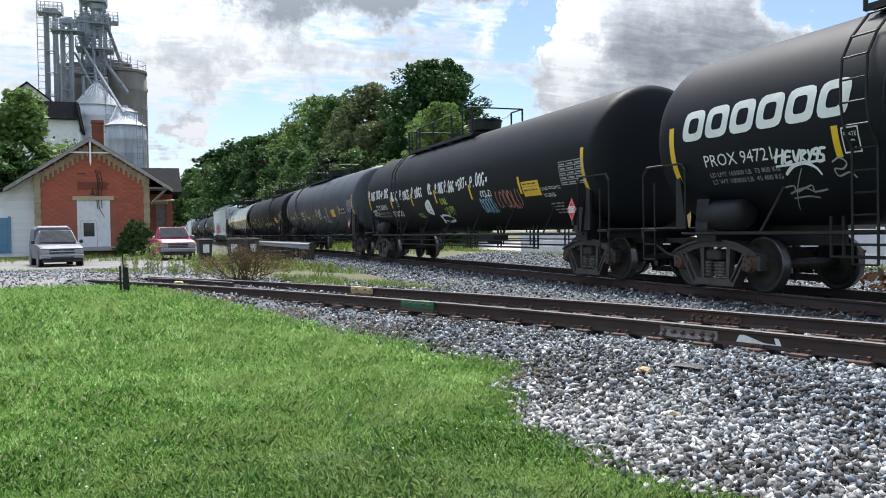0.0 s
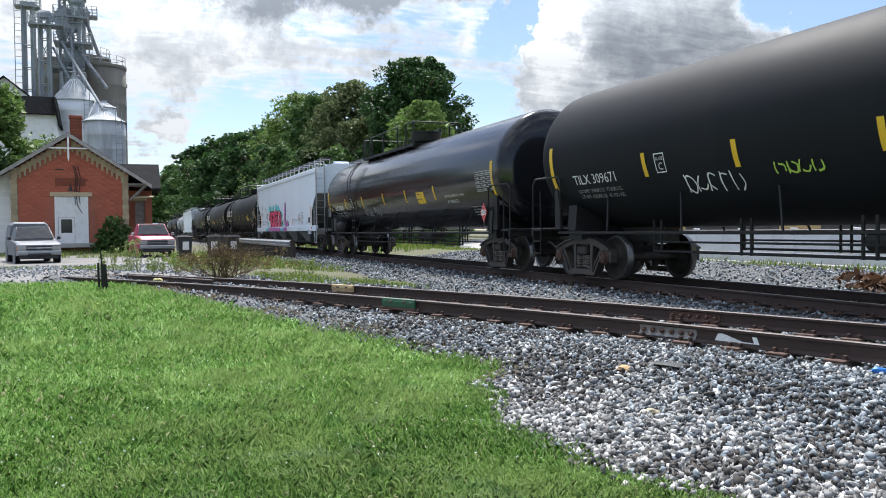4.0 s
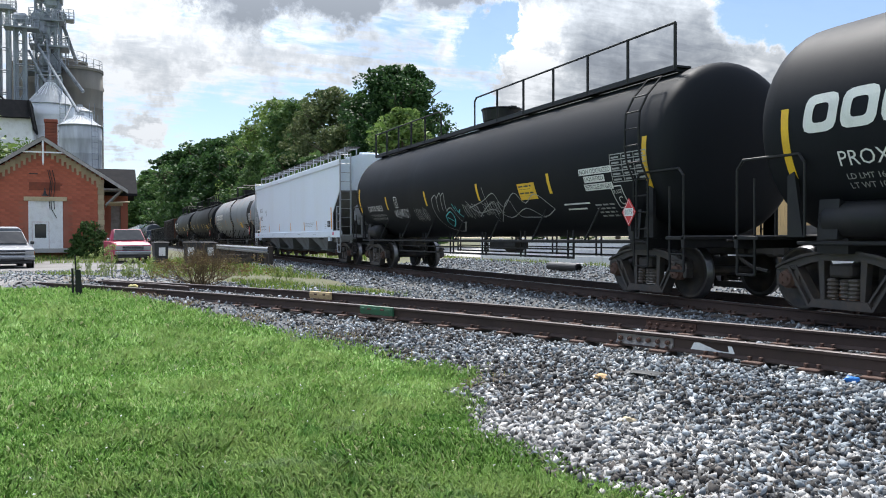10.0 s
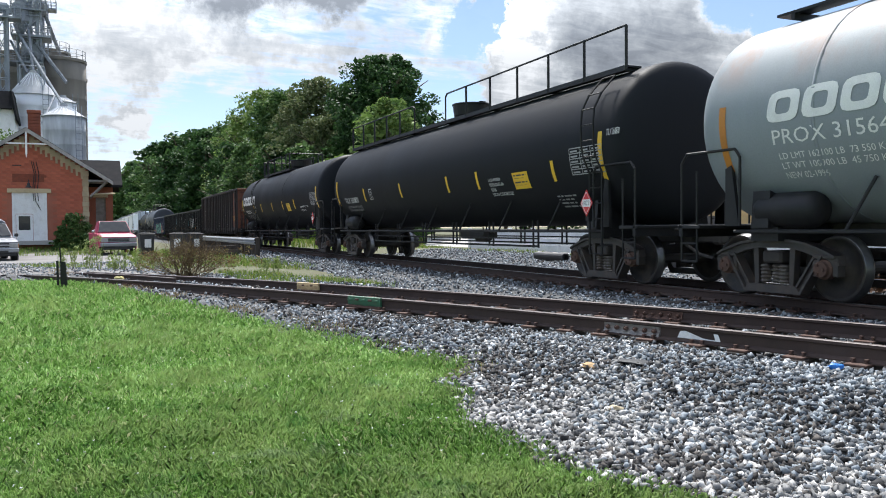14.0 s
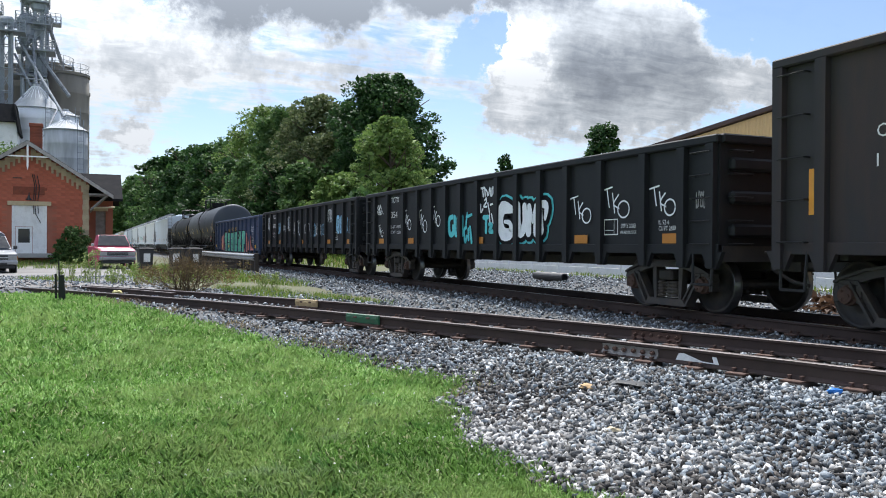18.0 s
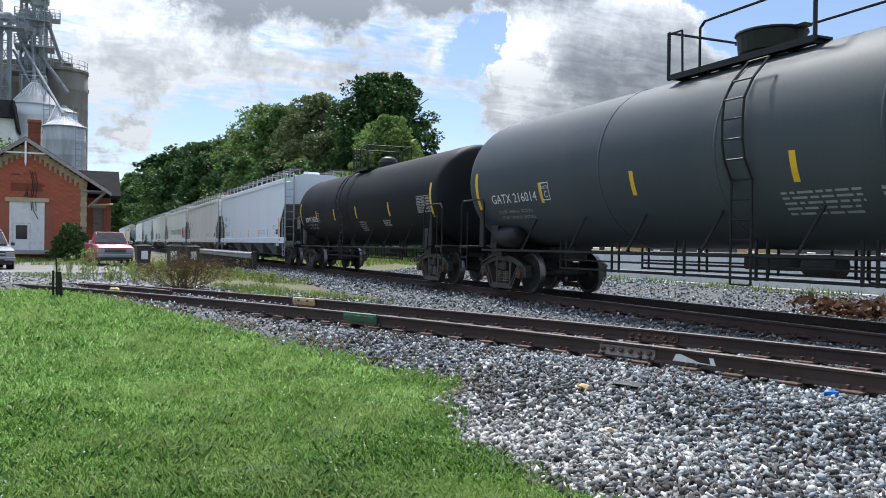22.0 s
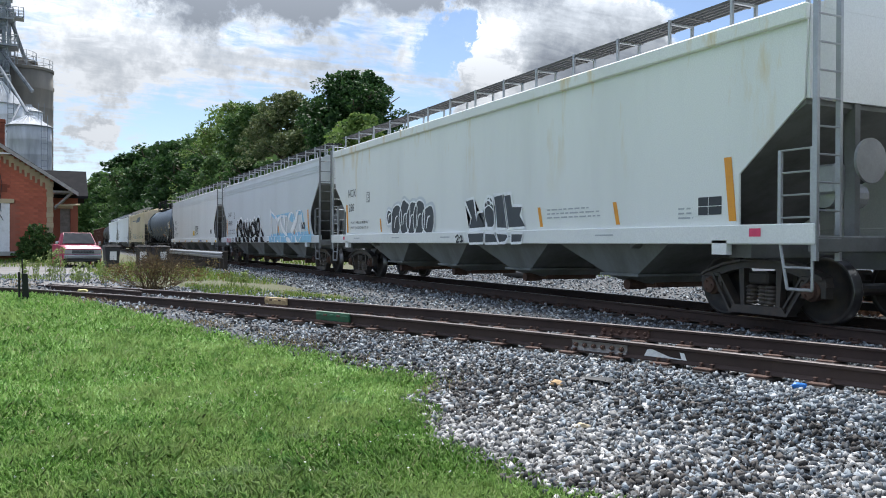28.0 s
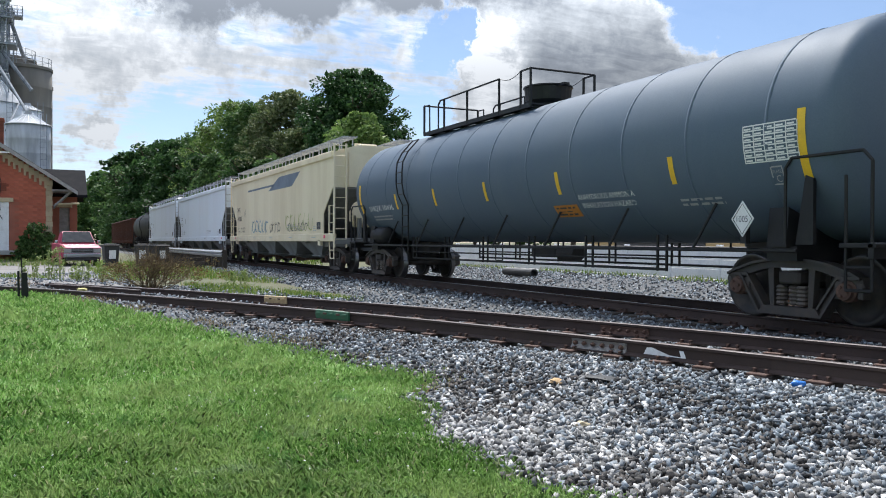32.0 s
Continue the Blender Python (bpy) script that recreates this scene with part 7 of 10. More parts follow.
brush(c, ("-1.52,2.18,0.03 -1.66,1.86,0.03 -1.66,1.48,0.03 -1.47,1.31,0.03 -0.86,1.24,0.03 -0.05,1.48,0.03", "-1.53,2.16,0.03 -1.19,2.24,0.03 -1.33,1.80,0.03", "-1.15,2.16,0.03 -0.84,2.29,0.03 -1.00,1.83,0.03", "-0.81,2.21,0.03 -0.59,2.26,0.03 -0.79,1.78,0.03", "-0.75,1.81,0.03 -0.38,1.86,0.03 -0.24,1.48,0.03 -0.05,1.48,0.03"), grey_line, TS, name="graffiti_tag", step=0.14)
brush(c, ("-1.03,1.67,0.03 -0.57,1.77,0.03 -0.59,1.57,0.03 -1.10,1.38,0.03 -1.22,1.49,0.03 -1.03,1.67,0.03", "-0.99,1.62,0.03 -0.74,1.51,0.03", "-0.25,1.96,0.03 -0.18,1.79,0.03", "-0.09,1.90,0.03 -0.06,1.74,0.03 0.13,1.81,0.03", "-0.05,1.70,0.03 0.07,1.62,0.03"), cyan_line, TS, name="graffiti_tag", step=0.14)
brush(c, ("0.69,2.00,0.02 1.20,1.69,0.02 2.08,1.75,0.02 2.71,1.53,0.02 3.70,1.72,0.02 4.27,1.52,0.02 4.89,1.66,0.02", "0.74,1.82,0.02 1.72,1.97,0.02 2.38,2.12,0.02 2.66,1.78,0.02 3.41,2.08,0.02 3.77,1.83,0.02 4.36,2.01,0.02 4.90,1.67,0.02", "1.09,1.59,0.02 2.29,1.93,0.02 2.07,1.45,0.02 3.02,1.94,0.02 3.18,1.57,0.02 3.68,1.52,0.02 4.32,1.51,0.02", "1.85,2.29,0.02 1.93,1.82,0.02 1.97,1.45,0.02"), grey_line, TS, name="graffiti_tag", step=0.14)
tag(c, "KENKSY", -5.0, 1.70, 0.24, 1.3, 0.026, M["spray_white"], TS, 69)
for k in (1, 4, 5):
    scribble(c, 70 + k, -4.45 + 1.2 * k, -3.45 + 1.2 * k, 1.5 + 0.05 * (k % 3), 1.95, 7, 0.014, Dm, TS)
marks(c, "paint_patch", [(5.35, 1.72, 6.3, 1.75), (5.4, 1.62, 6.1, 1.65)], Wm, TS)

c, sd = grain_hopper(9, "pale blue-grey covered hopper with orange reflectors", "NCIX", "6882")

c = tank_car("weathered grey tank car with rusty top and white brand mark", HALF[10], "worn_tank", deck=(-1.3, 1.4), ladder=0.9, rings=(-7.0, -4.6, -2.2, 0.2, 2.6, 5.0))
h = HALF[10]
stripes(c, h, TS, (-5.2, -2.77, 0.09, 3.09, 5.41), M["amber"])
brand_blocks(c, -7.76, -4.19, 2.46, 2.88, TS)
letters(c, "PROX 31564", -7.7, 2.16, 0.20, Wm, TS, 1.8)
for k, row in enumerate(("LD LMT 162100 LB  73 550 KG", "LT WT 100900 LB  45 750 KG", "NEW 02-1996")):
    letters(c, row, -7.65, 1.96 - 0.13 * k, 0.085, Wm, TS, 1.7 if k < 2 else 0.7, name="load_figures")
marks(c, "black_band", [(7.1, 1.3, h - 1.75, 3.45), (5.4, 1.5, 7.1, 1.98)], M["dull_tank"], TS, 0.004)
data_panel(c, 7.67, 8.52, 2.1, 2.62, TS, Wm)
plate_box(c, 6.5, 1.66, 0.42, TS, Wm)
for k, word in enumerate(("LIQUEFIED", "PETROLEUM", "GAS", "NON ODORIZED")):
    letters(c, word, 5.42, 1.84 - 0.12 * k, 0.085, Wm, TS, (0.62, 0.7, 0.24, 0.95)[k], 0.009)
marks(c, "warning_card", [(3.81, 1.78, 4.6, 2.12)], M["yellow"], TS, 0.007, "yellow printed warning card")
small_print(c, 3.87, 2.07, 0.65, 4, TS, Km, 0.075, 0.032, 10)
placard(c, h - 1.95, 1.55, 0.22, -1.56, "1075")
bm = bmesh.new()
for y in (-0.45, 0.45):
    box(bm, (0, y, TANK_Z + TANK_R + 0.06), (2 * h - 3.4, 0.3, 0.04))
for k in range(10):
    box(bm, (-h + 2 + (2 * h - 4) * k / 9, 0, TANK_Z + TANK_R + 0.0), (0.06, 1.2, 0.1))
part("top_walkway", bm, M["black_steel"], c)
CARS.append(c)

c = gas_tank(11, "black pressure tank car with a full-length top walkway", "TILX", "300870", False, "dull_tank", xs=(-5.41, -1.96, 1.53, 3.32, 6.81), card=(5.09, 5.77), words=None, deck=(-8.6, 8.4), ladder=8.3)
for k, word in enumerate(("LIQUEFIED", "PETROLEUM", "GAS", "NON-ODORIZED")):
    letters(c, word, 3.9, 2.12 - 0.11 * k, 0.075, Wm, TS, (0.6, 0.7, 0.25, 1.0)[k], 0.009)
letters(c, "TILX 300870", HALF[11] - 1.36, 2.7, 0.12, Wm, TS, 0.4)
c = gas_tank(12, "black pressure tank car with white slanted brand mark", "PROX", "39047", True, xs=(-5.16, -3.07, -0.32, 2.1, 4.5), card=(2.9, 3.6), rings=(2.2,))
scribble(c, 91, -HALF[12] + 4.0, -HALF[12] + 5.2, 1.5, 2.0, 6, 0.016, Dm, TS)


def gon_marks(car, side, h, mark, number, load):
    letters(car, mark, -h + 2.78, 2.38, 0.17, Wm, side, 0.68)
    letters(car, number, -h + 2.78, 1.92, 0.19, Wm, side, 0.54)
    for k, row in enumerate(load):
        letters(car, row, -h + 2.74, 1.60 - 0.17 * k, 0.09, Wm, side, 0.86, name="load_figures")
    for x in (-h + 1.95, -h + 4.5, 0.2, h - 4.2, h - 1.6):
        marks(car, "reflector", [(x - 0.22, 1.13, x + 0.22, 1.29)], M["amber"], side, 0.03)
    marks(car, "test_panel", [(h - 3.48, 1.28, h - 3.06, 1.30), (h - 3.48, 1.55, h - 3.06, 1.57), (h - 3.48, 1.30, h - 3.46, 1.55), (h - 3.08, 1.30, h - 3.06, 1.55), (h - 3.18, 1.30, h - 3.17, 1.55), (h - 3.46, 1.36, h - 3.18, 1.37)], Wm, side)


c, sd = gondola_car("tall rusty black gondola with faded orange lettering", HALF[13], "gon_rust", 3.58, 1.04, "gon_rust_end", 15, at=(-8.2, -7.5, -5.74, -5.04, -4.07, -3.52, -2.57, -1.9, -0.95, -0.2, 0.73, 1.49, 2.41, 3.19, 4.10, 4.89, 5.8, 6.57, 7.9))
h = HALF[13]
for s, x in zip("lsuiuran", (-2.2, -1.38, -0.78, 0.4, 1.12, 1.95, 2.72, 3.62)):
    letters(c, s, x, 2.22, 0.46 if s in "suran" else 0.56, M["rust_patch"], sd, 0.36 if s in "suran" else 0.12)
marks(c, "rust_panel", [(h - 2.05, 1.2, h - 1.42, 3.4)], M["gon_rust_end"], sd, 0.012)
letters(c, "CN", -6.75, 2.40, 0.16, Wm, sd, 0.3)
letters(c, "113", -6.75, 2.05, 0.16, Wm, sd, 0.32)
brush(c, ("-3.05,1.90,0.05 -2.79,1.90,0.05 -2.92,1.60,0.05 -2.50,1.51,0.04 -2.85,1.31,0.03 -2.76,1.76,0.03", "-1.94,1.79,0.04 -2.17,1.71,0.04 -2.17,1.35,0.04 -1.91,1.33,0.03", "-2.14,1.55,0.03 -1.91,1.54,0.03", "-1.38,1.73,0.04 -0.93,1.74,0.04 -1.08,1.55,0.04 -0.95,1.32,0.04 -1.27,1.29,0.04 -1.22,1.59,0.03", "-0.60,1.80,0.04 -0.40,1.27,0.04",), ((0.012, M["spray_white"], 0.012),), sd, name="graffiti_tag")
brush(c, ("-0.55,1.54,0.04 -0.31,1.73,0.04 -0.35,1.54,0.04 -0.21,1.39,0.03", "0.24,2.05,0.03 0.40,1.78,0.03 0.55,1.51,0.03", "0.31,1.79,0.03 0.50,1.94,0.04 0.76,1.83,0.03 0.42,1.70,0.03 0.80,1.64,0.03 0.53,1.53,0.03 0.87,1.48,0.03 0.51,1.35,0.03 0.87,1.30,0.03", "3.50,2.00,0.04 3.64,1.70,0.04 3.74,1.43,0.03", "3.64,1.60,0.03 3.83,1.79,0.04 3.94,1.68,0.03 3.79,1.60,0.03 3.98,1.45,0.03",), ((0.012, M["spray_white"], 0.012),), sd, name="graffiti_tag")
brush(c, ("4.04,1.86,0.03 3.92,1.79,0.03 4.00,1.55,0.03 4.18,1.55,0.03 4.24,1.42,0.03", "3.77,1.39,0.03 3.98,1.36,0.03 4.09,1.24,0.03 4.27,1.22,0.03", "4.43,1.35,0.03 4.46,1.15,0.03", "4.40,1.37,0.03 4.57,1.37,0.03",), ((0.012, M["spray_white"], 0.012),), sd, name="graffiti_tag")
brush(c, ("4.31,1.82,0.03 4.37,1.56,0.04 4.46,1.76,0.04 4.52,1.56,0.04 4.57,1.80,0.04 4.63,1.57,0.04 4.71,1.81,0.03 4.75,1.55,0.04 4.82,1.69,0.03", "4.45,1.94,0.03 4.71,1.90,0.03", "4.52,2.04,0.03 4.57,1.90,0.03 4.64,1.97,0.03", "4.34,1.68,0.03 4.80,1.67,0.03",), ((0.02, M["spray_lime"], 0.016),), sd, name="graffiti_tag")
brush(c, ("4.39,1.49,0.03 4.58,1.43,0.03", "4.66,1.50,0.03 4.77,1.54,0.03 4.78,1.42,0.03 4.81,1.21,0.03", "4.84,1.52,0.03 4.79,1.41,0.03",), ((0.02, M["spray_lime"], 0.016),), sd, name="graffiti_tag")
scribble(c, 108, 6.7, 7.35, 1.55, 1.95, 5, 0.014, M["orange"], sd, 0.015)
letters(c, "CAPY", 6.0, 2.05, 0.08, Dm, sd)
small_print(c, 6.0, 1.85, 0.6, 4, sd, Dm, 0.13, 0.04, 4)
marks(c, "reflector", [(h - 1.40, 1.25, h - 1.32, 2.05), (-h + 1.1, 1.5, -h + 1.2, 2.1)], M["orange"], sd, 0.014)
plate_box(c, 5.28, 1.60, 0.36, sd, Dm)
marks(c, "sill_card", [(5.45, 1.42, 5.65, 1.54), (5.95, 1.26, 6.15, 1.32)], Wm, sd)
CARS.append(c)

for i, num, load in ((14, "354", ("LD LMT  223800", "LT WT   62200")), (15, "331", ("LD LMT  224200", "LT WT   61800"))):
    c, sd = gondola_car("black steel gondola with white lettering and sprayed tags", HALF[i], "gon_black", 2.72, 1.02, None, 14, at=(-8.1, -7.4, -6.18, -4.82, -3.70, -2.70, -1.75, -0.84, 0.13, 1.15, 2.07, 3.06, 4.08, 5.22, 6.48, 7.45, 8.1))
    gon_marks(c, sd, HALF[i], "TCTX", num, load)
    CARS.append(c)
    if i == 14:
        tag(c, "LAKA", -7.19, 2.05, 0.30, 0.5, 0.022, M["spray_white"], sd, 110, 0.012, -0.9)
        # the same three letters, stepping down to the right
        for x, z, w, h in ((-4.88, 1.53, 0.62, 0.58), (-3.73, 1.44, 0.67, 0.64), (-2.77, 1.59, 0.63, 0.55), (4.18, 1.51, 0.73, 0.53), (5.24, 1.58, 0.83, 0.56), (6.60, 1.58, 0.67, 0.50), (-7.16, 1.35, 0.49, 0.38)):
            at = lambda *pq: " ".join("%.3f,%.3f,%.3f" % (x + w * p, z + h * q, 0.03 if w > 0.5 else 0.02) for p, q in pq)
            o = [(0.78 + 0.2 * math.cos(0.7 * k), 0.27 + 0.26 * math.sin(0.7 * k)) for k in range(10)]
            brush(c, (at((0.0, 0.92), (0.36, 1.0)), at((0.17, 0.96), (0.26, 0.36)), at((0.38, 0.80), (0.46, 0.18)), at((0.60, 0.74), (0.42, 0.46), (0.62, 0.30)), at(*o)), ((0.0, M["spray_white"], 0.012),), sd, name="graffiti_tag")
        letters(c, "EMPTY LOAD", 5.80, 1.40, 0.075, Wm, sd, 0.42)
        letters(c, "1/4 ADJ BLOCK", 5.78, 1.28, 0.075, Wm, sd, 0.46)
        letters(c, "IL 52-6", 6.83, 1.44, 0.075, Wm, sd, 0.26)
        letters(c, "CU FT 2680", 6.83, 1.34, 0.075, Wm, sd, 0.42)
        brush(c, ("1.88,1.88,0.17 1.44,1.93,0.33 1.31,1.65,0.29 1.45,1.36,0.32 1.82,1.36,0.24 1.78,1.58,0.13 1.53,1.62,0.08",), ((0.30, M["spray_cyan"], 0.008), (0.20, M["spray_black"], 0.026), (0.0, M["spray_white"], 0.044)), sd)
        brush(c, ("2.12,1.93,0.25 2.12,1.56,0.29 2.26,1.38,0.27 2.44,1.55,0.23 2.42,1.92,0.19",), ((0.30, M["spray_cyan"], 0.008), (0.20, M["spray_black"], 0.026), (0.0, M["spray_white"], 0.044)), sd)
        brush(c, ("2.63,1.91,0.15 2.60,1.38,0.24", "2.63,1.91,0.17 2.78,1.61,0.14 2.92,1.89,0.17", "2.92,1.89,0.18 2.93,1.37,0.23",), ((0.30, M["spray_cyan"], 0.008), (0.20, M["spray_black"], 0.026), (0.0, M["spray_white"], 0.044)), sd)
        brush(c, ("3.06,1.95,0.15 3.12,1.40,0.21", "3.06,1.95,0.13 3.32,1.91,0.18 3.28,1.65,0.11",), ((0.30, M["spray_cyan"], 0.008), (0.20, M["spray_black"], 0.026), (0.0, M["spray_white"], 0.044)), sd)
        brush(c, ("-1.38,1.82,0.10 -1.59,1.74,0.12 -1.55,1.40,0.12 -1.34,1.39,0.12 -1.35,1.58,0.07", "-1.24,1.80,0.11 -1.21,1.40,0.11 -1.07,1.40,0.09 -1.07,1.77,0.09", "-0.97,1.80,0.09 -0.94,1.38,0.10", "-0.77,1.80,0.10 -0.77,1.36,0.10",), ((0.03, M["spray_cyan"], 0.012),), sd)
        brush(c, ("-0.55,1.53,0.07 -0.67,1.46,0.07 -0.61,1.17,0.07 -0.51,1.31,0.06", "-0.42,1.48,0.07 -0.41,1.23,0.07", "-0.32,1.53,0.07 -0.23,1.15,0.07", "0.42,1.75,0.08 0.65,1.75,0.08",), ((0.03, M["spray_cyan"], 0.012),), sd)
        brush(c, ("0.54,1.75,0.08 0.54,1.41,0.09", "0.71,1.58,0.07 0.85,1.56,0.07 0.71,1.42,0.07 0.90,1.41,0.07", "-0.49,1.88,0.04 -0.55,1.61,0.05", "-0.52,1.79,0.05 -0.23,1.84,0.04",), ((0.03, M["spray_cyan"], 0.012),), sd)
        brush(c, ("0.27,2.45,0.04 0.44,2.46,0.04", "0.36,2.45,0.04 0.39,2.25,0.04", "0.47,2.45,0.04 0.50,2.26,0.04", "0.47,2.43,0.04 0.59,2.36,0.04 0.62,2.26,0.04",), ((0.012, M["spray_white"], 0.012),), sd, name="graffiti_tag")
        brush(c, ("0.67,2.27,0.04 0.73,2.44,0.04 0.78,2.25,0.04", "0.84,2.24,0.04 0.84,2.43,0.04 0.89,2.27,0.04 0.89,2.44,0.04", "0.48,2.16,0.04 0.56,2.20,0.04 0.56,2.11,0.04 0.42,2.01,0.04 0.59,2.00,0.04", "0.27,2.06,0.04 0.28,1.88,0.04 0.39,1.95,0.04",), ((0.012, M["spray_white"], 0.012),), sd, name="graffiti_tag")
        brush(c, ("0.62,2.08,0.04 0.71,1.86,0.04", "0.76,2.04,0.04 0.87,2.05,0.04", "0.71,1.82,0.04 0.74,1.62,0.04", "0.82,1.81,0.04 0.90,1.62,0.04",), ((0.012, M["spray_white"], 0.012),), sd, name="graffiti_tag")
        scribble(c, 125, 7.72, 8.03, 1.65, 1.95, 6, 0.016, Dm, sd, 0.012)
    else:
        scribble(c, 129, -7.04, -6.40, 1.80, 2.5, 7, 0.03, M["spray_white"], sd, 0.012)
        for k, (x, xb, za, zb, mt, w, n) in enumerate(((-4.66, -3.77, 1.6, 2.2, "spray_sky", 0.09, 4), (-3.5, -2.9, 1.72, 2.04, "spray_white", 0.035, 6), (-2.73, -1.98, 1.72, 2.44, "spray_white", 0.06, 6), (-1.4, -0.2, 1.5, 2.2, "spray_white", 0.07, 3), (0.5, 1.4, 1.5, 2.05, "spray_white", 0.06, 2), (1.6, 2.4, 1.35, 2.0, "spray_sky", 0.07, 3), (2.45, 3.2, 1.4, 2.0, "spray_white", 0.05, 5), (3.35, 4.1, 1.4, 1.95, "spray_sky", 0.05, 4), (4.26, 5.1, 1.95, 2.5, "spray_white", 0.04, 5))):
            scribble(c, 130 + k, x, xb, za, zb, n, 0.55 * w, M[mt], sd, 0.012)
        blob_row(c, 141, 5.47, 6.35, 1.50, 2.22, 2, M["spray_sky"], M["spray_black"], sd, 0.03, 0.012)
        scribble(c, 142, 6.79, 7.51, 1.45, 2.12, 3, 0.06, M["spray_sky"], sd, 0.012)

c, sd = gondola_car("dark blue gondola with a long turquoise sprayed piece", HALF[16], "gon_blue", 2.66, 0.80, None, 13)
h = HALF[16]
filled(c, ("4.13,1.90 4.51,1.41 4.49,0.66 3.48,0.63 3.46,0.84 4.10,0.88", "5.16,1.63 5.43,1.75 5.66,1.07 6.46,0.77 5.92,0.75 4.60,0.74 4.76,1.06", "-5.69,1.19 -5.19,1.59 -3.56,1.98 -3.83,1.28 -3.51,0.65 -5.81,0.76"), M["spray_salmon"], None, 0, flat_side(1.545), 0.008, "graffiti_fill")
filled(c, ("-3.89,1.66 -3.58,1.91 -0.97,1.86 1.13,1.91 2.83,1.92 4.08,1.92 4.03,1.48 4.09,1.10 3.41,1.06 3.42,0.62 2.47,0.63 0.80,0.63 -1.12,0.64 -3.51,0.63 -3.83,1.28",), M["spray_teal"], M["spray_black"], 0.05, flat_side(1.546), 0.012, "graffiti_fill")
line = ((0.0, M["spray_black"], 0.020),)
brush(c, ("-3.91,1.85,0.06 -3.66,1.98,0.06 -2.40,1.93,0.05 -1.85,1.91,0.05 -0.63,1.89,0.04 0.50,1.87,0.04", "-3.91,1.86,0.10 -3.83,1.47,0.13 -3.81,1.17,0.11 -3.63,1.09,0.11 -3.57,0.65,0.10", "-1.84,1.87,0.05 -1.80,1.25,0.06 -2.49,1.25,0.07", "-1.92,1.21,0.06 -1.91,0.87,0.06 -2.25,0.84,0.06",), line, flat_side(1.546), name="graffiti_line")
brush(c, ("-0.65,1.84,0.05 -0.62,1.47,0.05 -1.08,1.44,0.06", "-0.81,1.42,0.05 -0.73,1.12,0.05 -1.04,1.09,0.05", "-0.73,1.11,0.05 -0.57,1.08,0.06 -0.56,0.62,0.05", "-0.01,1.83,0.03 -0.00,1.65,0.04 -0.05,1.18,0.04 0.06,1.18,0.04 0.01,1.65,0.03",), line, flat_side(1.546), name="graffiti_line")
brush(c, ("-3.89,1.75,0.07 -3.63,1.93,0.09 -0.97,1.87,0.07 1.13,1.93,0.06 2.83,1.93,0.05 4.09,1.94,0.04", "4.09,1.94,0.05 4.05,1.48,0.06 4.13,1.11,0.06 3.39,1.07,0.06", "0.55,1.83,0.05 0.59,1.26,0.06 0.69,0.75,0.05", "0.63,1.09,0.06 1.49,1.08,0.06",), line, flat_side(1.546), name="graffiti_line")
brush(c, ("1.53,1.79,0.15 1.76,1.71,0.24 1.72,1.55,0.15 1.41,1.43,0.14 1.30,1.47,0.10", "1.88,1.78,0.05 2.16,1.39,0.05 2.42,0.91,0.06 2.47,0.64,0.05", "3.42,1.07,0.05 3.43,0.63,0.05", "3.49,1.06,0.04 3.46,0.90,0.08",), line, flat_side(1.546), name="graffiti_line")
brush(c, ("3.98,1.06,0.06 3.93,0.91,0.08", "3.48,0.89,0.05 4.09,0.88,0.04 4.13,1.06,0.04",), line, flat_side(1.546), name="graffiti_line")
brush(c, ("-3.76,1.78,0.06 -3.77,1.57,0.10", "-3.74,1.42,0.07 -3.75,1.24,0.10", "-3.52,1.17,0.06 -3.53,1.00,0.08", "-3.50,0.93,0.07 -3.52,0.83,0.08", "-3.66,1.88,0.02 -2.27,1.84,0.02",), ((0.0, Wm, 0.024),), flat_side(1.546), name="graffiti_line")
brush(c, ("-1.88,1.82,0.02 -1.85,1.28,0.02", "-2.49,1.28,0.02 -1.85,1.28,0.02", "-1.97,1.19,0.02 -1.96,0.91,0.02", "-0.69,1.82,0.02 -0.66,1.50,0.02 -1.08,1.47,0.02", "-0.61,1.05,0.02 -0.62,0.66,0.02",), ((0.0, Wm, 0.024),), flat_side(1.546), name="graffiti_line")
for k, s in enumerate("GONDOLA"):
    letters(c, s, -1.26 + 0.28 * k, 1.95, 0.24, M["yellow"], sd, 0.21, 0.012, bold=0.02)
scribble(c, 151, -2.7, -1.5, 1.93, 2.08, 5, 0.06, M["yellow"], sd, 0.012)
letters(c, "SMW", -6.03, 1.63, 0.20, Wm, sd, 0.72)
letters(c, "3203 18", -6.0, 1.30, 0.22, Wm, sd, 1.5)
for k, row in enumerate(("LD LMT 220400", "LT WT  65600")):
    letters(c, row, -5.9, 1.08 - 0.11 * k, 0.07, Wm, sd, 0.7, name="load_figures")
tag(c, "OK", -7.1, 1.45, 0.26, 0.4, 0.018, Wm, sd, 155)
tag(c, "PEIST", 5.53, 1.86, 0.24, 0.7, 0.024, M["spray_white"], sd, 152, 0.020, 0.3)
brush(c, ("5.55,1.84,0.02 5.8,1.80,0.02 6.2,1.83,0.02", "5.74,1.60,0.02 5.82,1.70,0.02 5.88,1.60,0.02", "5.92,1.60,0.02 5.96,1.70,0.02 6.05,1.58,0.02"), ((0.0, M["spray_white"], 0.020),), sd, name="graffiti_tag")
marks(c, "test_panel", [(5.54, 1.21, 6.16, 1.52)], Wm, sd, 0.008)
marks(c, "test_panel", [(5.57, 1.31, 5.84, 1.50), (5.87, 1.31, 6.13, 1.50), (5.57, 1.235, 6.13, 1.285)], Km, sd, 0.014)
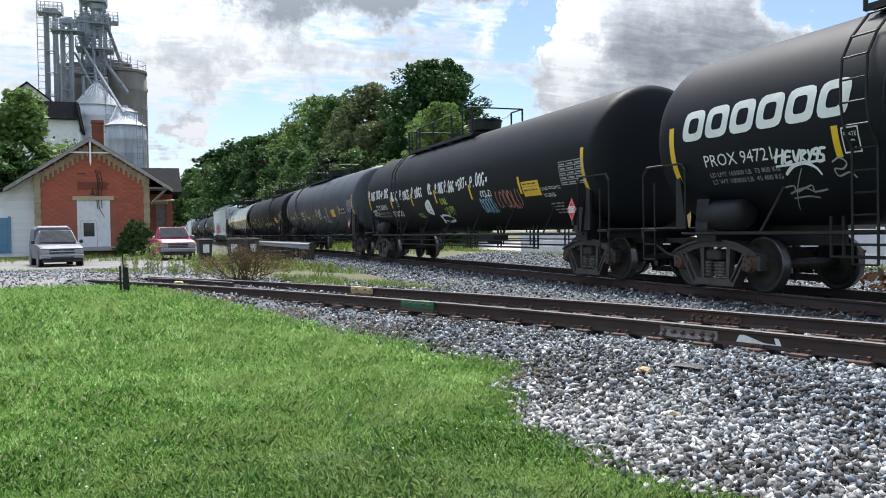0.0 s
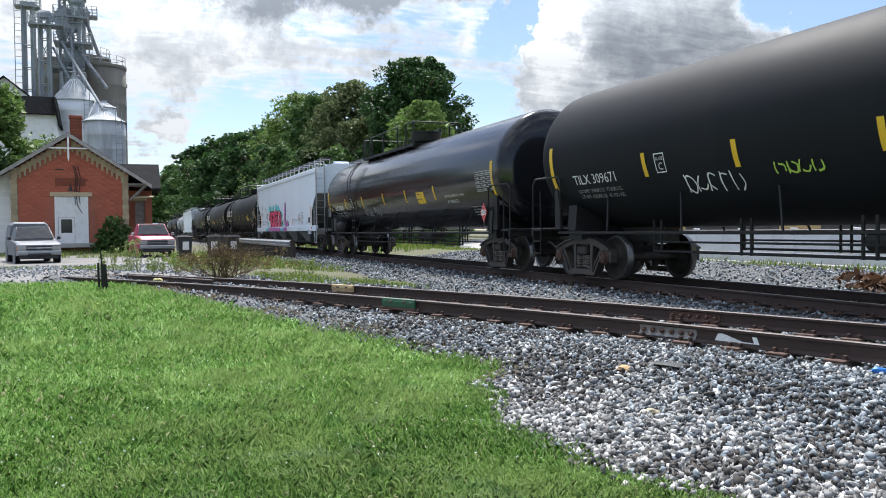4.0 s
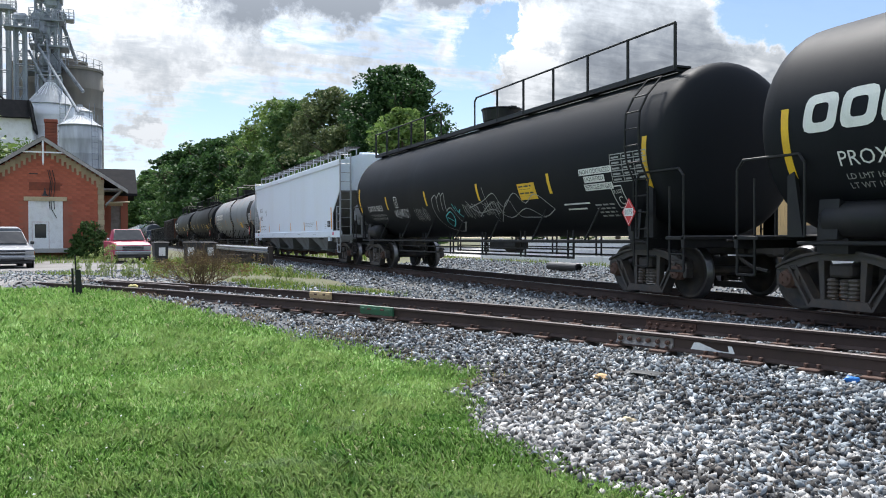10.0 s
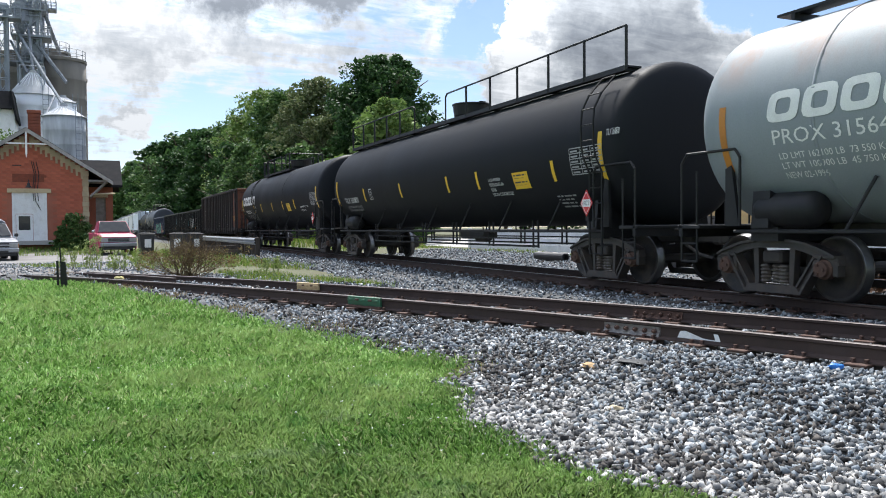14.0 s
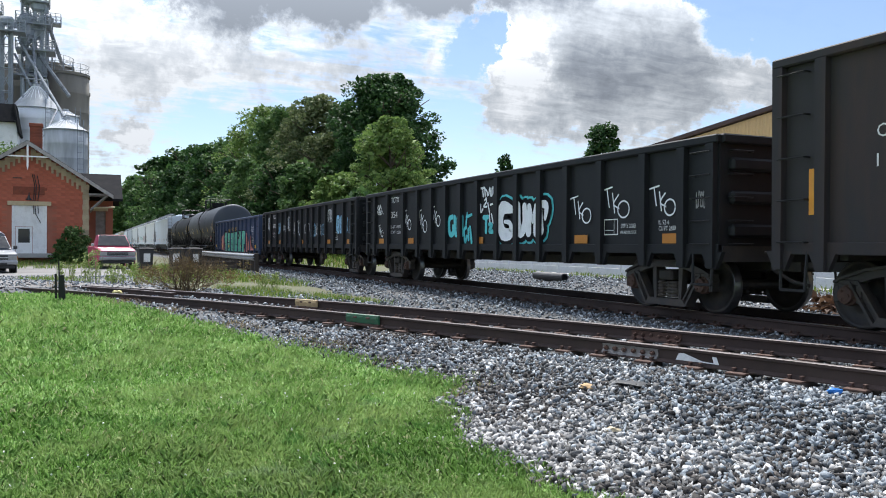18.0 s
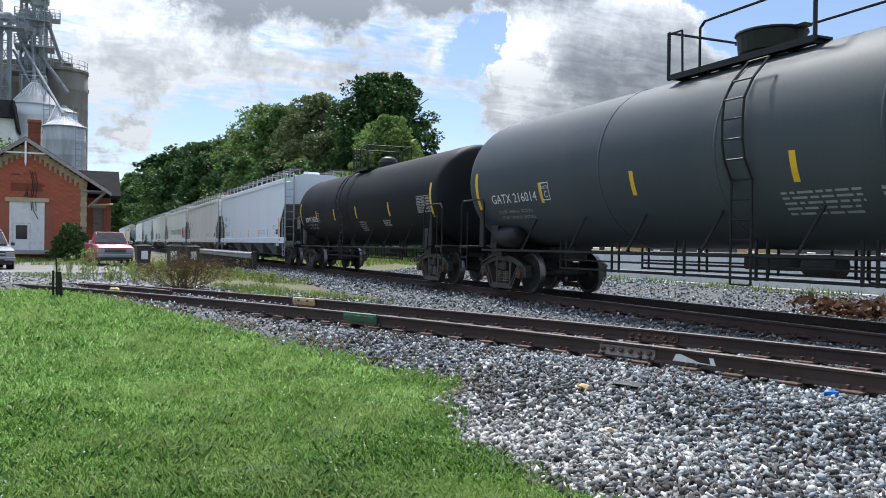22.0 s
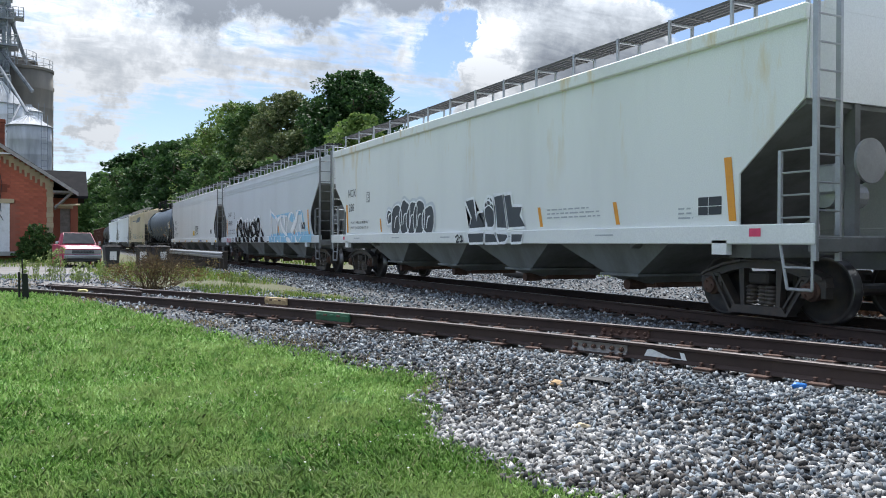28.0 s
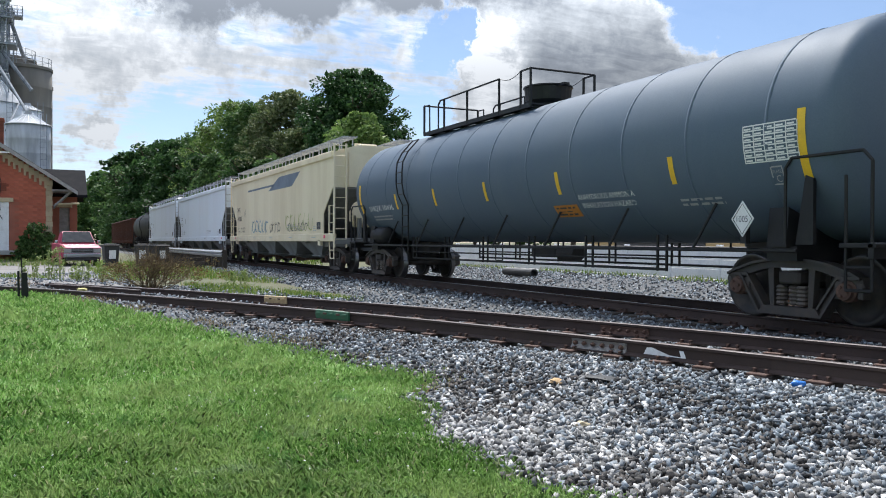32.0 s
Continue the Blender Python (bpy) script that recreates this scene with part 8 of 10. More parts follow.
for x in (-h + 1.1, -h + 4.0, -0.2 - 1.8, 2.6, h - 1.6):
    marks(c, "reflector", [(x - 0.2, 0.88, x + 0.2, 1.06)], M["yellow"], flat_side(1.55), 0.025)
CARS.append(c)

for i, mk, num, mt, lab in ((17, "GATX", "216014", "grey_tank", "dark grey short tank car with a mid ladder"), (18, "ADMX", "26532", "dull_tank", "black short tank car with a hooped deck rail")):
    h, sm = HALF[i], i == 18
    T2 = small_side if sm else TS
    c = tank_car(lab, h, mt, deck=(-1.5, 0.15) if sm else (-1.5, 1.6), ladder=-0.95 if sm else 0.9, rings=(-0.5,) if sm else (-2.6, 0.4, 3.2), dome=sm, small=sm)
    stripes(c, h, T2, (-4.76, -2.21, 0.50, 3.87) if sm else (-4.72, -1.64, 1.85, 4.7), M["yellow"])
    letters(c, mk + " " + num, -h + 2.24, 1.98 if sm else 2.04, 0.20, Wm, T2, 1.85 if sm else 2.02)
    for k, row in enumerate(("LD LMT 188000 LB  85275 KG", "LT WT  75000 LB  34020 KG")):
        letters(c, row, -h + 2.4, 1.82 - 0.13 * k, 0.065, Dm, T2, 1.5, name="load_figures")
    plate_box(c, -h + (4.2 if sm else 4.49), 1.95 if sm else 2.03, 0.30, T2, Dm if sm else Wm)
    small_print(c, 0.6 if sm else 1.5, 1.86, 0.75 if sm else 1.3, 5, T2, Dm, 0.07, 0.03, i)
    small_print(c, 3.05, 1.86, 0.75, 3, T2, Dm, 0.07, 0.04, i + 1)
    data_panel(c, h - 2.6, h - 1.6, 2.0, 2.45, T2, Dm)
    if not sm:
        placard(c, h - 1.9, 1.5, 0.20, -1.56, "1075")
    CARS.append(c)

c, sd = grain_hopper(19, "pale blue-grey covered hopper with orange reflectors", "NCIX", "1863")
scribble(c, 161, 6.8, 7.45, 1.76, 1.97, 7, 0.008, Km, sd)
c, sd = grain_hopper(20, "pale grey covered hopper with rust-yellow stains", "NCIX", "1342", "hopper_stained", deck_mat="rust_part")
c, sd = grain_hopper(21, "pale grey covered hopper with a green sprayed line of tags", "NCIX", "134", "hopper_pale")
for k in range(9):
    scribble(c, 180 + k, -4.6 + 1.15 * k, -3.7 + 1.15 * k, 1.75, 2.35, 3, 0.06, M["spray_green"], sd)
blob_row(c, 190, 6.3, 7.4, 1.5, 2.4, 2, M["spray_pink"], M["spray_black"], sd)
c, sd = grain_hopper(22, "pale grey covered hopper with two black outlined sprayed pieces", "NCIX", "288", "hopper_stained", load=("LD LMT  190900 LBS  90200 KGS", "LT WT    64100 LBS  29100 KGS   LO"))
for k, (x, z, a, b) in enumerate(((-4.54, 1.80, 0.20, 0.20), (-4.02, 1.71, 0.36, 0.42), (-3.43, 1.77, 0.36, 0.46), (-2.95, 1.73, 0.34, 0.44), (-2.48, 1.73, 0.36, 0.46), (-1.91, 1.66, 0.36, 0.36))):
    ring = outline(195 + k, x, z, a, b, 2.4, 22, 0.06, 0.1)
    text = " ".join("%.3f,%.3f" % q for q in ring)
    filled(c, (" ".join("%.3f,%.3f" % q for q in outline(195 + k, x, z, a + 0.09, b + 0.09, 2.4, 22, 0.06, 0.1)),), M["spray_mist"], None, 0, sd, 0.006 + 0.0005 * k, "graffiti_glow")
    filled(c, (text,), M["spray_slate"], M["spray_white"], 0.045, sd, 0.012 + 0.001 * k)
    brush(c, ("%.2f,%.2f,0.04 %.2f,%.2f,0.05 %.2f,%.2f,0.03" % (x - 0.1, z - 0.2, x - 0.02, z + 0.05, x + 0.12, z + 0.1),), ((0.0, M["spray_white"], 0.024),), sd, name="graffiti_line")
filled(c, ("0.05,2.06 0.51,2.10 0.66,1.58 0.69,1.76 0.95,1.79 1.08,1.40 0.29,1.38 0.39,1.65", "0.99,1.97 1.16,2.11 1.34,2.07 1.45,1.83 1.49,1.50 1.37,1.39 1.14,1.41 0.99,1.67", "1.40,2.11 1.81,2.12 2.01,1.39 1.56,1.38 1.50,1.69", "1.83,2.11 2.14,2.12 2.21,1.86 2.59,1.84 2.53,1.65 2.73,1.40 2.04,1.38"), M["spray_slate"], M["spray_white"], 0.07, sd, 0.010)
filled(c, ("0.32,1.32 1.11,1.32 1.08,1.08 0.44,1.07", "1.16,1.32 1.59,1.30 1.73,1.08 1.17,1.07", "1.62,1.30 2.11,1.29 2.16,1.19 2.03,1.09 1.77,1.08", "2.27,1.29 2.73,1.28 2.67,1.09 2.28,1.08"), M["spray_slate"], M["spray_white"], 0.06, on_sill(sd), 0.006)
brush(c, ("1.02,1.95,0.04 1.2,2.02,0.04 1.42,1.9,0.04", "1.1,2.05,0.03 1.16,1.92,0.03", "1.26,2.08,0.03 1.3,1.92,0.03", "1.05,1.84,0.03 1.25,1.9,0.03 1.45,1.78,0.03"), ((0.0, M["spray_white"], 0.020),), sd, name="graffiti_line")
brush(c, ("-0.24,1.22,0.03 -0.14,1.26,0.03 -0.10,1.20,0.03 -0.21,1.10,0.03 -0.07,1.11,0.03", "-0.03,1.20,0.03 0.05,1.25,0.03 0.08,1.11,0.03", "0.00,1.11,0.03 0.13,1.13,0.03",), ((0.01, Km, 0.008),), on_sill(sd), name="graffiti_tag")

c, sd = grain_hopper(23, "light grey round-sided covered hopper with black and blue pieces", "CHVX", "896650", "hopper_dull", True, deck_mat="black_steel", load=("LD LMT  219900 LB", "LT WT    66100 LB"))
proud = on_sill(flow_side)
brush(c, ("-4.82,2.14,0.06 -4.63,1.89,0.18 -4.43,1.70,0.09", "-4.68,1.98,0.15 -4.88,1.85,0.26 -4.97,1.53,0.30 -4.88,1.19,0.34 -4.61,1.01,0.23 -4.36,1.13,0.11 -4.23,1.36,0.04",), ((0.20, M["spray_white"], 0.006), (0.0, M["spray_black"], 0.030)), proud, 1.085, step=0.2)
brush(c, ("-4.28,2.06,0.17 -4.23,1.78,0.24 -4.01,1.50,0.25", "-4.43,2.06,0.10 -4.16,2.15,0.19 -3.87,2.07,0.23 -3.78,1.89,0.22 -3.88,1.68,0.19 -4.08,1.55,0.11", "-4.01,1.58,0.22 -3.69,1.43,0.19 -3.40,1.34,0.05", "-4.01,1.31,0.42 -3.97,0.98,0.46",), ((0.20, M["spray_white"], 0.006), (0.0, M["spray_black"], 0.030)), proud, 1.085, step=0.2)
brush(c, ("-3.31,2.04,0.09 -3.41,1.87,0.19 -3.31,1.56,0.22 -3.13,1.26,0.32 -2.94,1.01,0.34",), ((0.20, M["spray_white"], 0.006), (0.0, M["spray_black"], 0.030)), proud, 1.085, step=0.2)
brush(c, ("-3.14,2.07,0.08 -3.17,1.89,0.15 -2.96,1.63,0.23 -2.57,1.40,0.24 -2.45,1.23,0.14", "-2.61,2.13,0.07 -2.72,1.95,0.15 -2.62,1.70,0.23 -2.39,1.52,0.24", "-2.96,1.09,0.44 -2.68,1.02,0.24",), ((0.20, M["spray_white"], 0.006), (0.0, M["spray_black"], 0.030)), proud, 1.085, step=0.2)
brush(c, ("-2.02,2.10,0.05 -2.17,1.79,0.22 -2.29,1.52,0.32", "-1.80,1.87,0.06 -2.05,1.71,0.20 -2.29,1.56,0.23", "-1.97,1.70,0.22 -1.74,1.47,0.27 -1.46,1.35,0.20 -1.19,1.33,0.06", "-2.16,1.26,0.31 -2.09,1.05,0.46",), ((0.20, M["spray_white"], 0.006), (0.0, M["spray_black"], 0.030)), proud, 1.085, step=0.2)
brush(c, ("-1.10,2.14,0.14 -1.04,1.87,0.18 -0.91,1.61,0.14", "-1.68,1.92,0.11 -1.44,1.99,0.16 -1.16,1.87,0.16", "-1.66,1.87,0.13 -1.55,1.59,0.18 -1.28,1.44,0.12", "-1.23,1.41,0.06 -0.88,1.51,0.15 -0.60,1.44,0.22 -0.52,1.26,0.22 -0.64,1.10,0.15 -0.94,1.23,0.05", "-1.44,1.26,0.12 -1.28,1.02,0.38 -0.88,0.98,0.19",), ((0.20, M["spray_white"], 0.006), (0.0, M["spray_black"], 0.030)), proud, 1.085, step=0.2)
brush(c, ("-0.70,2.09,0.07 -0.82,1.92,0.17 -0.77,1.68,0.17 -0.62,1.52,0.15",), ((0.20, M["spray_white"], 0.006), (0.0, M["spray_black"], 0.030)), proud, 1.085, step=0.2)
brush(c, ("-0.47,1.59,0.14 -0.59,1.84,0.15 -0.49,2.06,0.19 -0.27,2.12,0.21 -0.09,1.96,0.18 -0.11,1.71,0.16 -0.26,1.56,0.14 -0.47,1.59,0.11", "-0.44,1.45,0.16 -0.28,1.19,0.35 -0.20,0.99,0.31",), ((0.20, M["spray_white"], 0.006), (0.0, M["spray_black"], 0.030)), proud, 1.085, step=0.2)
brush(c, ("0.19,1.70,0.14 0.43,1.39,0.29 0.64,1.12,0.42 1.14,0.99,0.24 1.90,1.15,0.03",), ((0.06, M["spray_white"], 0.008), (0.0, M["spray_black"], 0.018)), proud, 1.085, step=0.2)
filled(c, ("1.89,2.47 2.78,2.22 3.70,2.24 4.69,2.17 4.97,2.28 5.52,2.26 5.88,1.99 6.00,2.34 6.71,2.32 6.88,1.89 7.11,1.65 7.9,1.40 8.2,1.35 8.2,1.09 1.89,1.09",), M["spray_sky"], None, 0, proud, 0.006, "graffiti_fill")
brush(c, ("2.01,2.44,0.19 2.08,1.90,0.15 2.16,1.34,0.12", "2.01,2.44,0.07 2.78,2.19,0.06", "2.80,2.17,0.14 3.13,1.99,0.17 3.02,1.60,0.11 2.88,1.18,0.09 2.80,0.93,0.08", "3.13,1.99,0.20 3.70,2.17,0.09",), ((0.0, M["spray_white"], 0.012),), proud, 1.085, "graffiti_line", 0.2)
brush(c, ("3.70,2.17,0.09 3.72,1.87,0.16 3.98,1.62,0.21 4.54,1.36,0.16", "4.21,2.14,0.19 4.34,1.89,0.15 4.39,1.67,0.04", "4.71,2.13,0.05 4.62,1.71,0.06 4.57,1.36,0.06", "3.70,2.18,0.06 4.71,2.14,0.05",), ((0.0, M["spray_white"], 0.012),), proud, 1.085, "graffiti_line", 0.2)
brush(c, ("4.75,1.78,0.06 4.96,2.13,0.19 5.18,2.19,0.06", "5.01,2.23,0.05 5.48,2.23,0.05 5.66,1.85,0.05", "5.22,1.53,0.16 5.59,1.69,0.26 6.02,1.97,0.28 6.15,2.22,0.18 6.32,2.25,0.08", "6.15,2.30,0.04 6.68,2.27,0.04 6.83,1.88,0.05 7.07,1.65,0.05 6.96,1.35,0.05 6.62,1.15,0.05 6.57,0.92,0.06",), ((0.0, M["spray_white"], 0.012),), proud, 1.085, "graffiti_line", 0.2)
brush(c, ("6.44,1.83,0.02 6.52,1.59,0.18 6.60,1.36,0.02", "5.24,1.55,0.04 5.53,1.33,0.07 5.57,1.13,0.02", "5.72,1.68,0.03 6.07,1.47,0.07 6.11,1.23,0.13 6.45,0.95,0.21", "4.83,1.23,0.16 5.26,1.12,0.24 5.63,0.93,0.09",), ((0.0, M["spray_white"], 0.012),), proud, 1.085, "graffiti_line", 0.2)
brush(c, ("3.28,0.93,0.06 3.41,1.15,0.10 3.71,0.92,0.11 4.61,0.97,0.17", "3.85,1.33,0.06 3.98,0.94,0.06", "2.38,1.29,0.07 2.60,0.92,0.08",), ((0.0, M["spray_white"], 0.012),), proud, 1.085, "graffiti_line", 0.2)
tag(c, "RELLK", -7.4, 1.10, 0.2, 1.1, 0.04, M["spray_pink"], flat_side(1.66), 240)
tag(c, "SC", -5.97, 1.08, 0.22, 0.45, 0.04, Km, flat_side(1.66), 241)
c, sd = grain_hopper(24, "clean white round-sided covered hopper with a yellow card", "CPCX", "816641", "hopper_pale", True, stripe=None, deck_mat="black_steel", load=("LD LMT 220000 LB", "LT WT 65900 LB"))
marks(c, "warning_card", [(0.73, 1.53, 1.42, 1.82)], M["yellow"], sd, 0.007, "yellow printed card")
small_print(c, 0.78, 1.79, 0.58, 3, sd, Km, 0.09, 0.05, 6)
small_print(c, 1.66, 2.12, 1.4, 4, sd, Km, 0.073, 0.045, 5)
for k, row in enumerate(("CAUTION: DO NOT USE STEAM", "BOILING WATER OR SHARP OBJECTS", "TO CLEAN. ENTER CAR WITH", "CLEAN SOFT SOLED SHOES")):
    letters(c, row, 1.66, 1.775 - 0.073 * k, 0.045, Km, sd, (1.15, 1.3, 1.15, 1.0)[k], name="small_print")
for k in range(7):
    marks(c, "reflector", [(-8.3 + 2.9 * k, 1.10, -7.85 + 2.9 * k, 1.20)], M["yellow"], flat_side(1.65))
marks(c, "brand_mark", [(3.77 + 0.28 * k, 1.13, 3.99 + 0.28 * k, 1.23) for k in range(3)], M["logo_blue"], flat_side(1.65), 0.008)
bm = bmesh.new()
ribbon(bm, [(3.36, 1.18), (3.48, 1.29), (3.60, 1.18), (3.48, 1.07), (3.36, 1.18)], 0.025)
decal("brand_mark", bm, M["logo_blue"], c, flat_side(1.65), 0.008)

h = HALF[25]
c = tank_car("blue-grey ammonia tank car with weld bands", h, "blue_tank", deck=(-4.9, 0.6), rings=[-7.6 + 1.52 * k for k in range(11)])
stripes(c, h, TS, (-5.4, -2.91, -0.27, 2.58, 5.72), M["yellow"])
letters(c, "SHQX 10496", -7.55, 1.95, 0.18, Wm, TS, 1.85)
small_print(c, -7.45, 1.84, 1.6, 2, TS, Dm, 0.09, 0.04, 8)
letters(c, "ANHYDROUS AMMONIA", 3.09, 1.85, 0.095, Wm, TS, 1.6)
letters(c, "INHALATION HAZARD", 3.14, 1.70, 0.095, Wm, TS, 1.5)
data_panel(c, 7.2, 8.1, 2.16, 2.66, TS, Wm, 7, 5)
plate_box(c, 7.6, 1.85, 0.2, TS, Dm)
small_print(c, 5.7, 1.75, 1.0, 2, TS, Dm, 0.07, 0.035, 9)
marks(c, "warning_card", [(2.18, 1.56, 2.96, 1.78)], M["amber"], TS, 0.007, "yellow printed card")
small_print(c, 2.24, 1.74, 0.62, 3, TS, Km, 0.06, 0.03, 12)
placard(c, 7.24, 1.40, 0.20, -1.56, "1005", False)
CARS.append(c)

c, sd = grain_hopper(26, "cream covered hopper with faded blue panels and tags", "SHPX", "463021", "hopper_cream", stripe=None, deck_mat="galv", trim="hopper_cream")
bm = bmesh.new()
bm.faces.new([bm.verts.new(p) for p in ((-0.6, 0, 3.25), (3.2, 0, 3.25), (4.4, 0, 3.75), (1.2, 0, 3.75))])
quads(bm, [(-4.6, 3.42, 0.4, 3.5)])
decal("faded_panel", bm, surface("faded_blue", (0.17, 0.21, 0.27), 0.7), c, sd)
scribble(c, 250, -3.8, -0.6, 1.42, 2.05, 5, 0.05, surface("faded_spray", (0.16, 0.33, 0.46), 0.7), sd)
scribble(c, 252, -0.4, 1.4, 1.42, 1.9, 4, 0.035, M["spray_slate"], sd)
scribble(c, 255, 2.2, 6.0, 1.45, 2.2, 6, 0.04, surface("dull_lime", (0.42, 0.46, 0.16), 0.7), sd)
scribble(c, 257, 2.6, 5.4, 1.45, 1.8, 6, 0.025, M["spray_slate"], sd, 0.012)
grain_hopper(27, "pale blue-grey covered hopper", "NCIX", "2210", stripe=None)
grain_hopper(28, "pale blue-grey covered hopper", "NCIX", "2214", stripe=None)
c = tank_car("dull black tank car near the end of the train", HALF[29], "dull_tank", deck=(-1.9, 1.9), ladder=0.9)
CARS.append(c)
for i in (30, 31):
    c, sd = gondola_car("tall rusty brown gondola", HALF[i], "gon_rust_end", 3.7, 1.04, None, 13)
    CARS.append(c)


def train_x(t):
    return SPEED * (t - 16) + GAIN * (t - 16) ** 2 / 2


def motions():
    """The train runs along the main track; its wheels roll."""
    ticks = [0.5 * k for k in range(65)]
    for car, x0 in zip(CARS, CENTRES):
        walk(car, [(t, pose(x0 + train_x(t), TRACK_Y, 0)) for t in ticks])
    where = dict(zip(CARS, CENTRES))
    for car, ax, x in WHEELSETS:
        x0 = where[car] + x
        def turned(t):
            return pose(x, 0, WHEEL_R) @ Matrix.Rotation(((x0 + train_x(t)) / WHEEL_R) % (2 * math.pi), 4, "Y")
        near = [k / FPS for k in range(961) if -48 < x0 + train_x(k / FPS) < 2]
        rows = ([0.0] if not near or near[0] > 0 else []) + near + ([32.0] if not near or near[-1] < 32 else [])
        walk(ax, [(t, turned(t)) for t in rows])

# ---- the old brick depot ----
DX, DZ = -56.0, 0.22          # gable front and the ground before it


def rect_hole(bm, y0, y1, z0, z1, holes, x0, x1):
    """A wall from boxes, leaving the holes (ya, yb, za, zb) open."""
    ys = sorted({y0, y1, *(h[0] for h in holes), *(h[1] for h in holes)})
    for a, b in zip(ys, ys[1:]):
        cuts = sorted((h[2], h[3]) for h in holes if h[0] <= a and h[1] >= b)
        z = z0
        for c, d in cuts + [(z1, z1)]:
            if c > z + 1e-6:
                box(bm, ((x0 + x1) / 2, (a + b) / 2, (z + c) / 2), (abs(x1 - x0), b - a, c - z))
            z = max(z, d)


def depot():
    ob = thing("depot_building", None, "old red brick depot with buff corners and weathered gable", "building")
    yl, yr, yc = -6.62, 0.12, -3.32
    apex, eave = 7.25, 4.55

    def roof_z(y):
        return apex - 0.66 * abs(y - yc)
    # walls
    bm = bmesh.new()
    slab(bm, [(yl, DZ - 0.4), (yr, DZ - 0.4), (yr, roof_z(yr) - 0.1), (yc, apex - 0.12), (yl, roof_z(yl) - 0.1)], DX - 0.35, DX, "x")
    part("gable_wall", bm, M["brick_wall"], ob)
    for y, nm in ((yr - 0.17, "side_wall"), (yl + 0.17, "side_wall")):
        bm = bmesh.new()
        box(bm, (DX - 12, y, 2.4), (23.3, 0.34, 5.0))
        part(nm, bm, M["brick_wall"], ob)
    # courses of the gable front, proud of the wall
    random.seed(8)
    def course(bm):
        box(bm, (0, 0, 0), (0.03, 1.0, 0.30), None, 0.006)
    me = shared(("brick",), course, M["brick"])
    z = DZ
    row = 0
    while z < 6.1:
        y = yl + 0.40 - (0.25 if row % 2 else 0.0)
        while y < yr - 0.40:
            w = 0.50
            a, b = max(y, yl + 0.40), min(y + w - 0.012, yr - 0.40)
            zc = z + 0.08
            top = roof_z((a + b) / 2) - 0.75
            door = a < -2.2 and b > -4.3 and z < 3.45
            if b - a > 0.08 and zc + 0.09 < top and not door:
                place("brick", me, ob, pose(DX + 0.003, (a + b) / 2, zc) @ Matrix.Diagonal((1, b - a, 0.155 / 0.30, 1)))
            y += w
        z += 0.168
        row += 1
    # buff corners and the stepped cornice under the rakes
    for y in (yl + 0.18, yr - 0.18):
        k = 0
        zz = DZ - 0.2
        while zz < roof_z(y) - 0.3:
            bm = bmesh.new()
            box(bm, (DX + 0.02, y, zz + 0.16), (0.10, 0.34 if k % 2 else 0.40, 0.31), None, 0.008)
            part("quoin", bm, M["brick_buff"], ob)
            zz += 0.32
            k += 1
    for s in (-1, 1):
        n = 11
        for k in range(n):
            y = yc + s * (0.28 + 0.285 * k)
            zt = roof_z(y) - 0.16
            bm = bmesh.new()
            box(bm, (DX + 0.035, y, zt - 0.24), (0.11, 0.285, 0.44), None, 0.008)
            box(bm, (DX + 0.035, y - s * 0.07, zt - 0.57), (0.10, 0.13, 0.26), None, 0.008)
            part("cornice_step", bm, M["brick_buff"], ob)
    # roof: main gable, running back from the front, and its barge boards
    for s in (-1, 1):
        bm = bmesh.new()
        ye = yc + s * (4.86 if s > 0 else 4.9)
        slab(bm, [(yc, apex + 0.14), (ye, roof_z(ye) + 0.14), (ye, roof_z(ye) + 0.02), (yc, apex + 0.02)][::s], DX - 24, DX + 0.72, "x")
        part("roof_slope", bm, M["shingle"], ob)
        bm = bmesh.new()
        slab(bm, [(yc, apex + 0.12), (ye, roof_z(ye) + 0.12), (ye, roof_z(ye) - 0.12), (yc, apex - 0.14)][::s], DX + 0.66, DX + 0.74, "x")
        part("barge_board", bm, M["grey_wood"], ob)
        for k in range(4):
            bm = bmesh.new()
            y = yc + s * (0.9 + 1.15 * k)
            box(bm, (DX + 0.36, y, roof_z(y) - 0.06), (0.72, 0.10, 0.12))
            part("purlin_end", bm, M["grey_wood"], ob)
    bm = bmesh.new()
    box(bm, (DX + 0.68, yc, apex - 0.72), (0.06, 0.11, 1.5))
    box(bm, (DX + 0.68, yc, apex - 0.86), (0.05, 2.3, 0.08))
    slab(bm, [(yc - 0.055, apex - 1.46), (yc + 0.055, apex - 1.46), (yc, apex - 1.7)], DX + 0.65, DX + 0.71, "x")
    part("gable_post", bm, M["old_white"], ob)
    # doors: a tall white panel with a half-glazed door in it
    bm = bmesh.new()
    rect_hole(bm, -4.18, -2.30, DZ, 3.42, [(-4.02, -3.06, DZ + 0.05, 2.12)], DX - 0.1, DX + 0.02)
    part("door_panel", bm, M["old_white"], ob)
    for y in (-4.16, -2.32):
        bm = bmesh.new()
        box(bm, (DX + 0.048, y, 1.8), (0.05, 0.09, 3.2))
        part("door_trim", bm, M["old_white"], ob)
    bm = bmesh.new()
    rect_hole(bm, -4.00, -3.08, DZ + 0.06, 2.10, [(-3.86, -3.22, 1.12, 1.98)], DX + 0.004, DX + 0.030)
    d = part("door", bm, M["old_white"], ob, "white half-glazed door")
    bm = bmesh.new()
    box(bm, (DX + 0.010, -3.54, 1.55), (0.010, 0.66, 0.88))
    part("pane", bm, M["window_dark"], d)
    bm = bmesh.new()
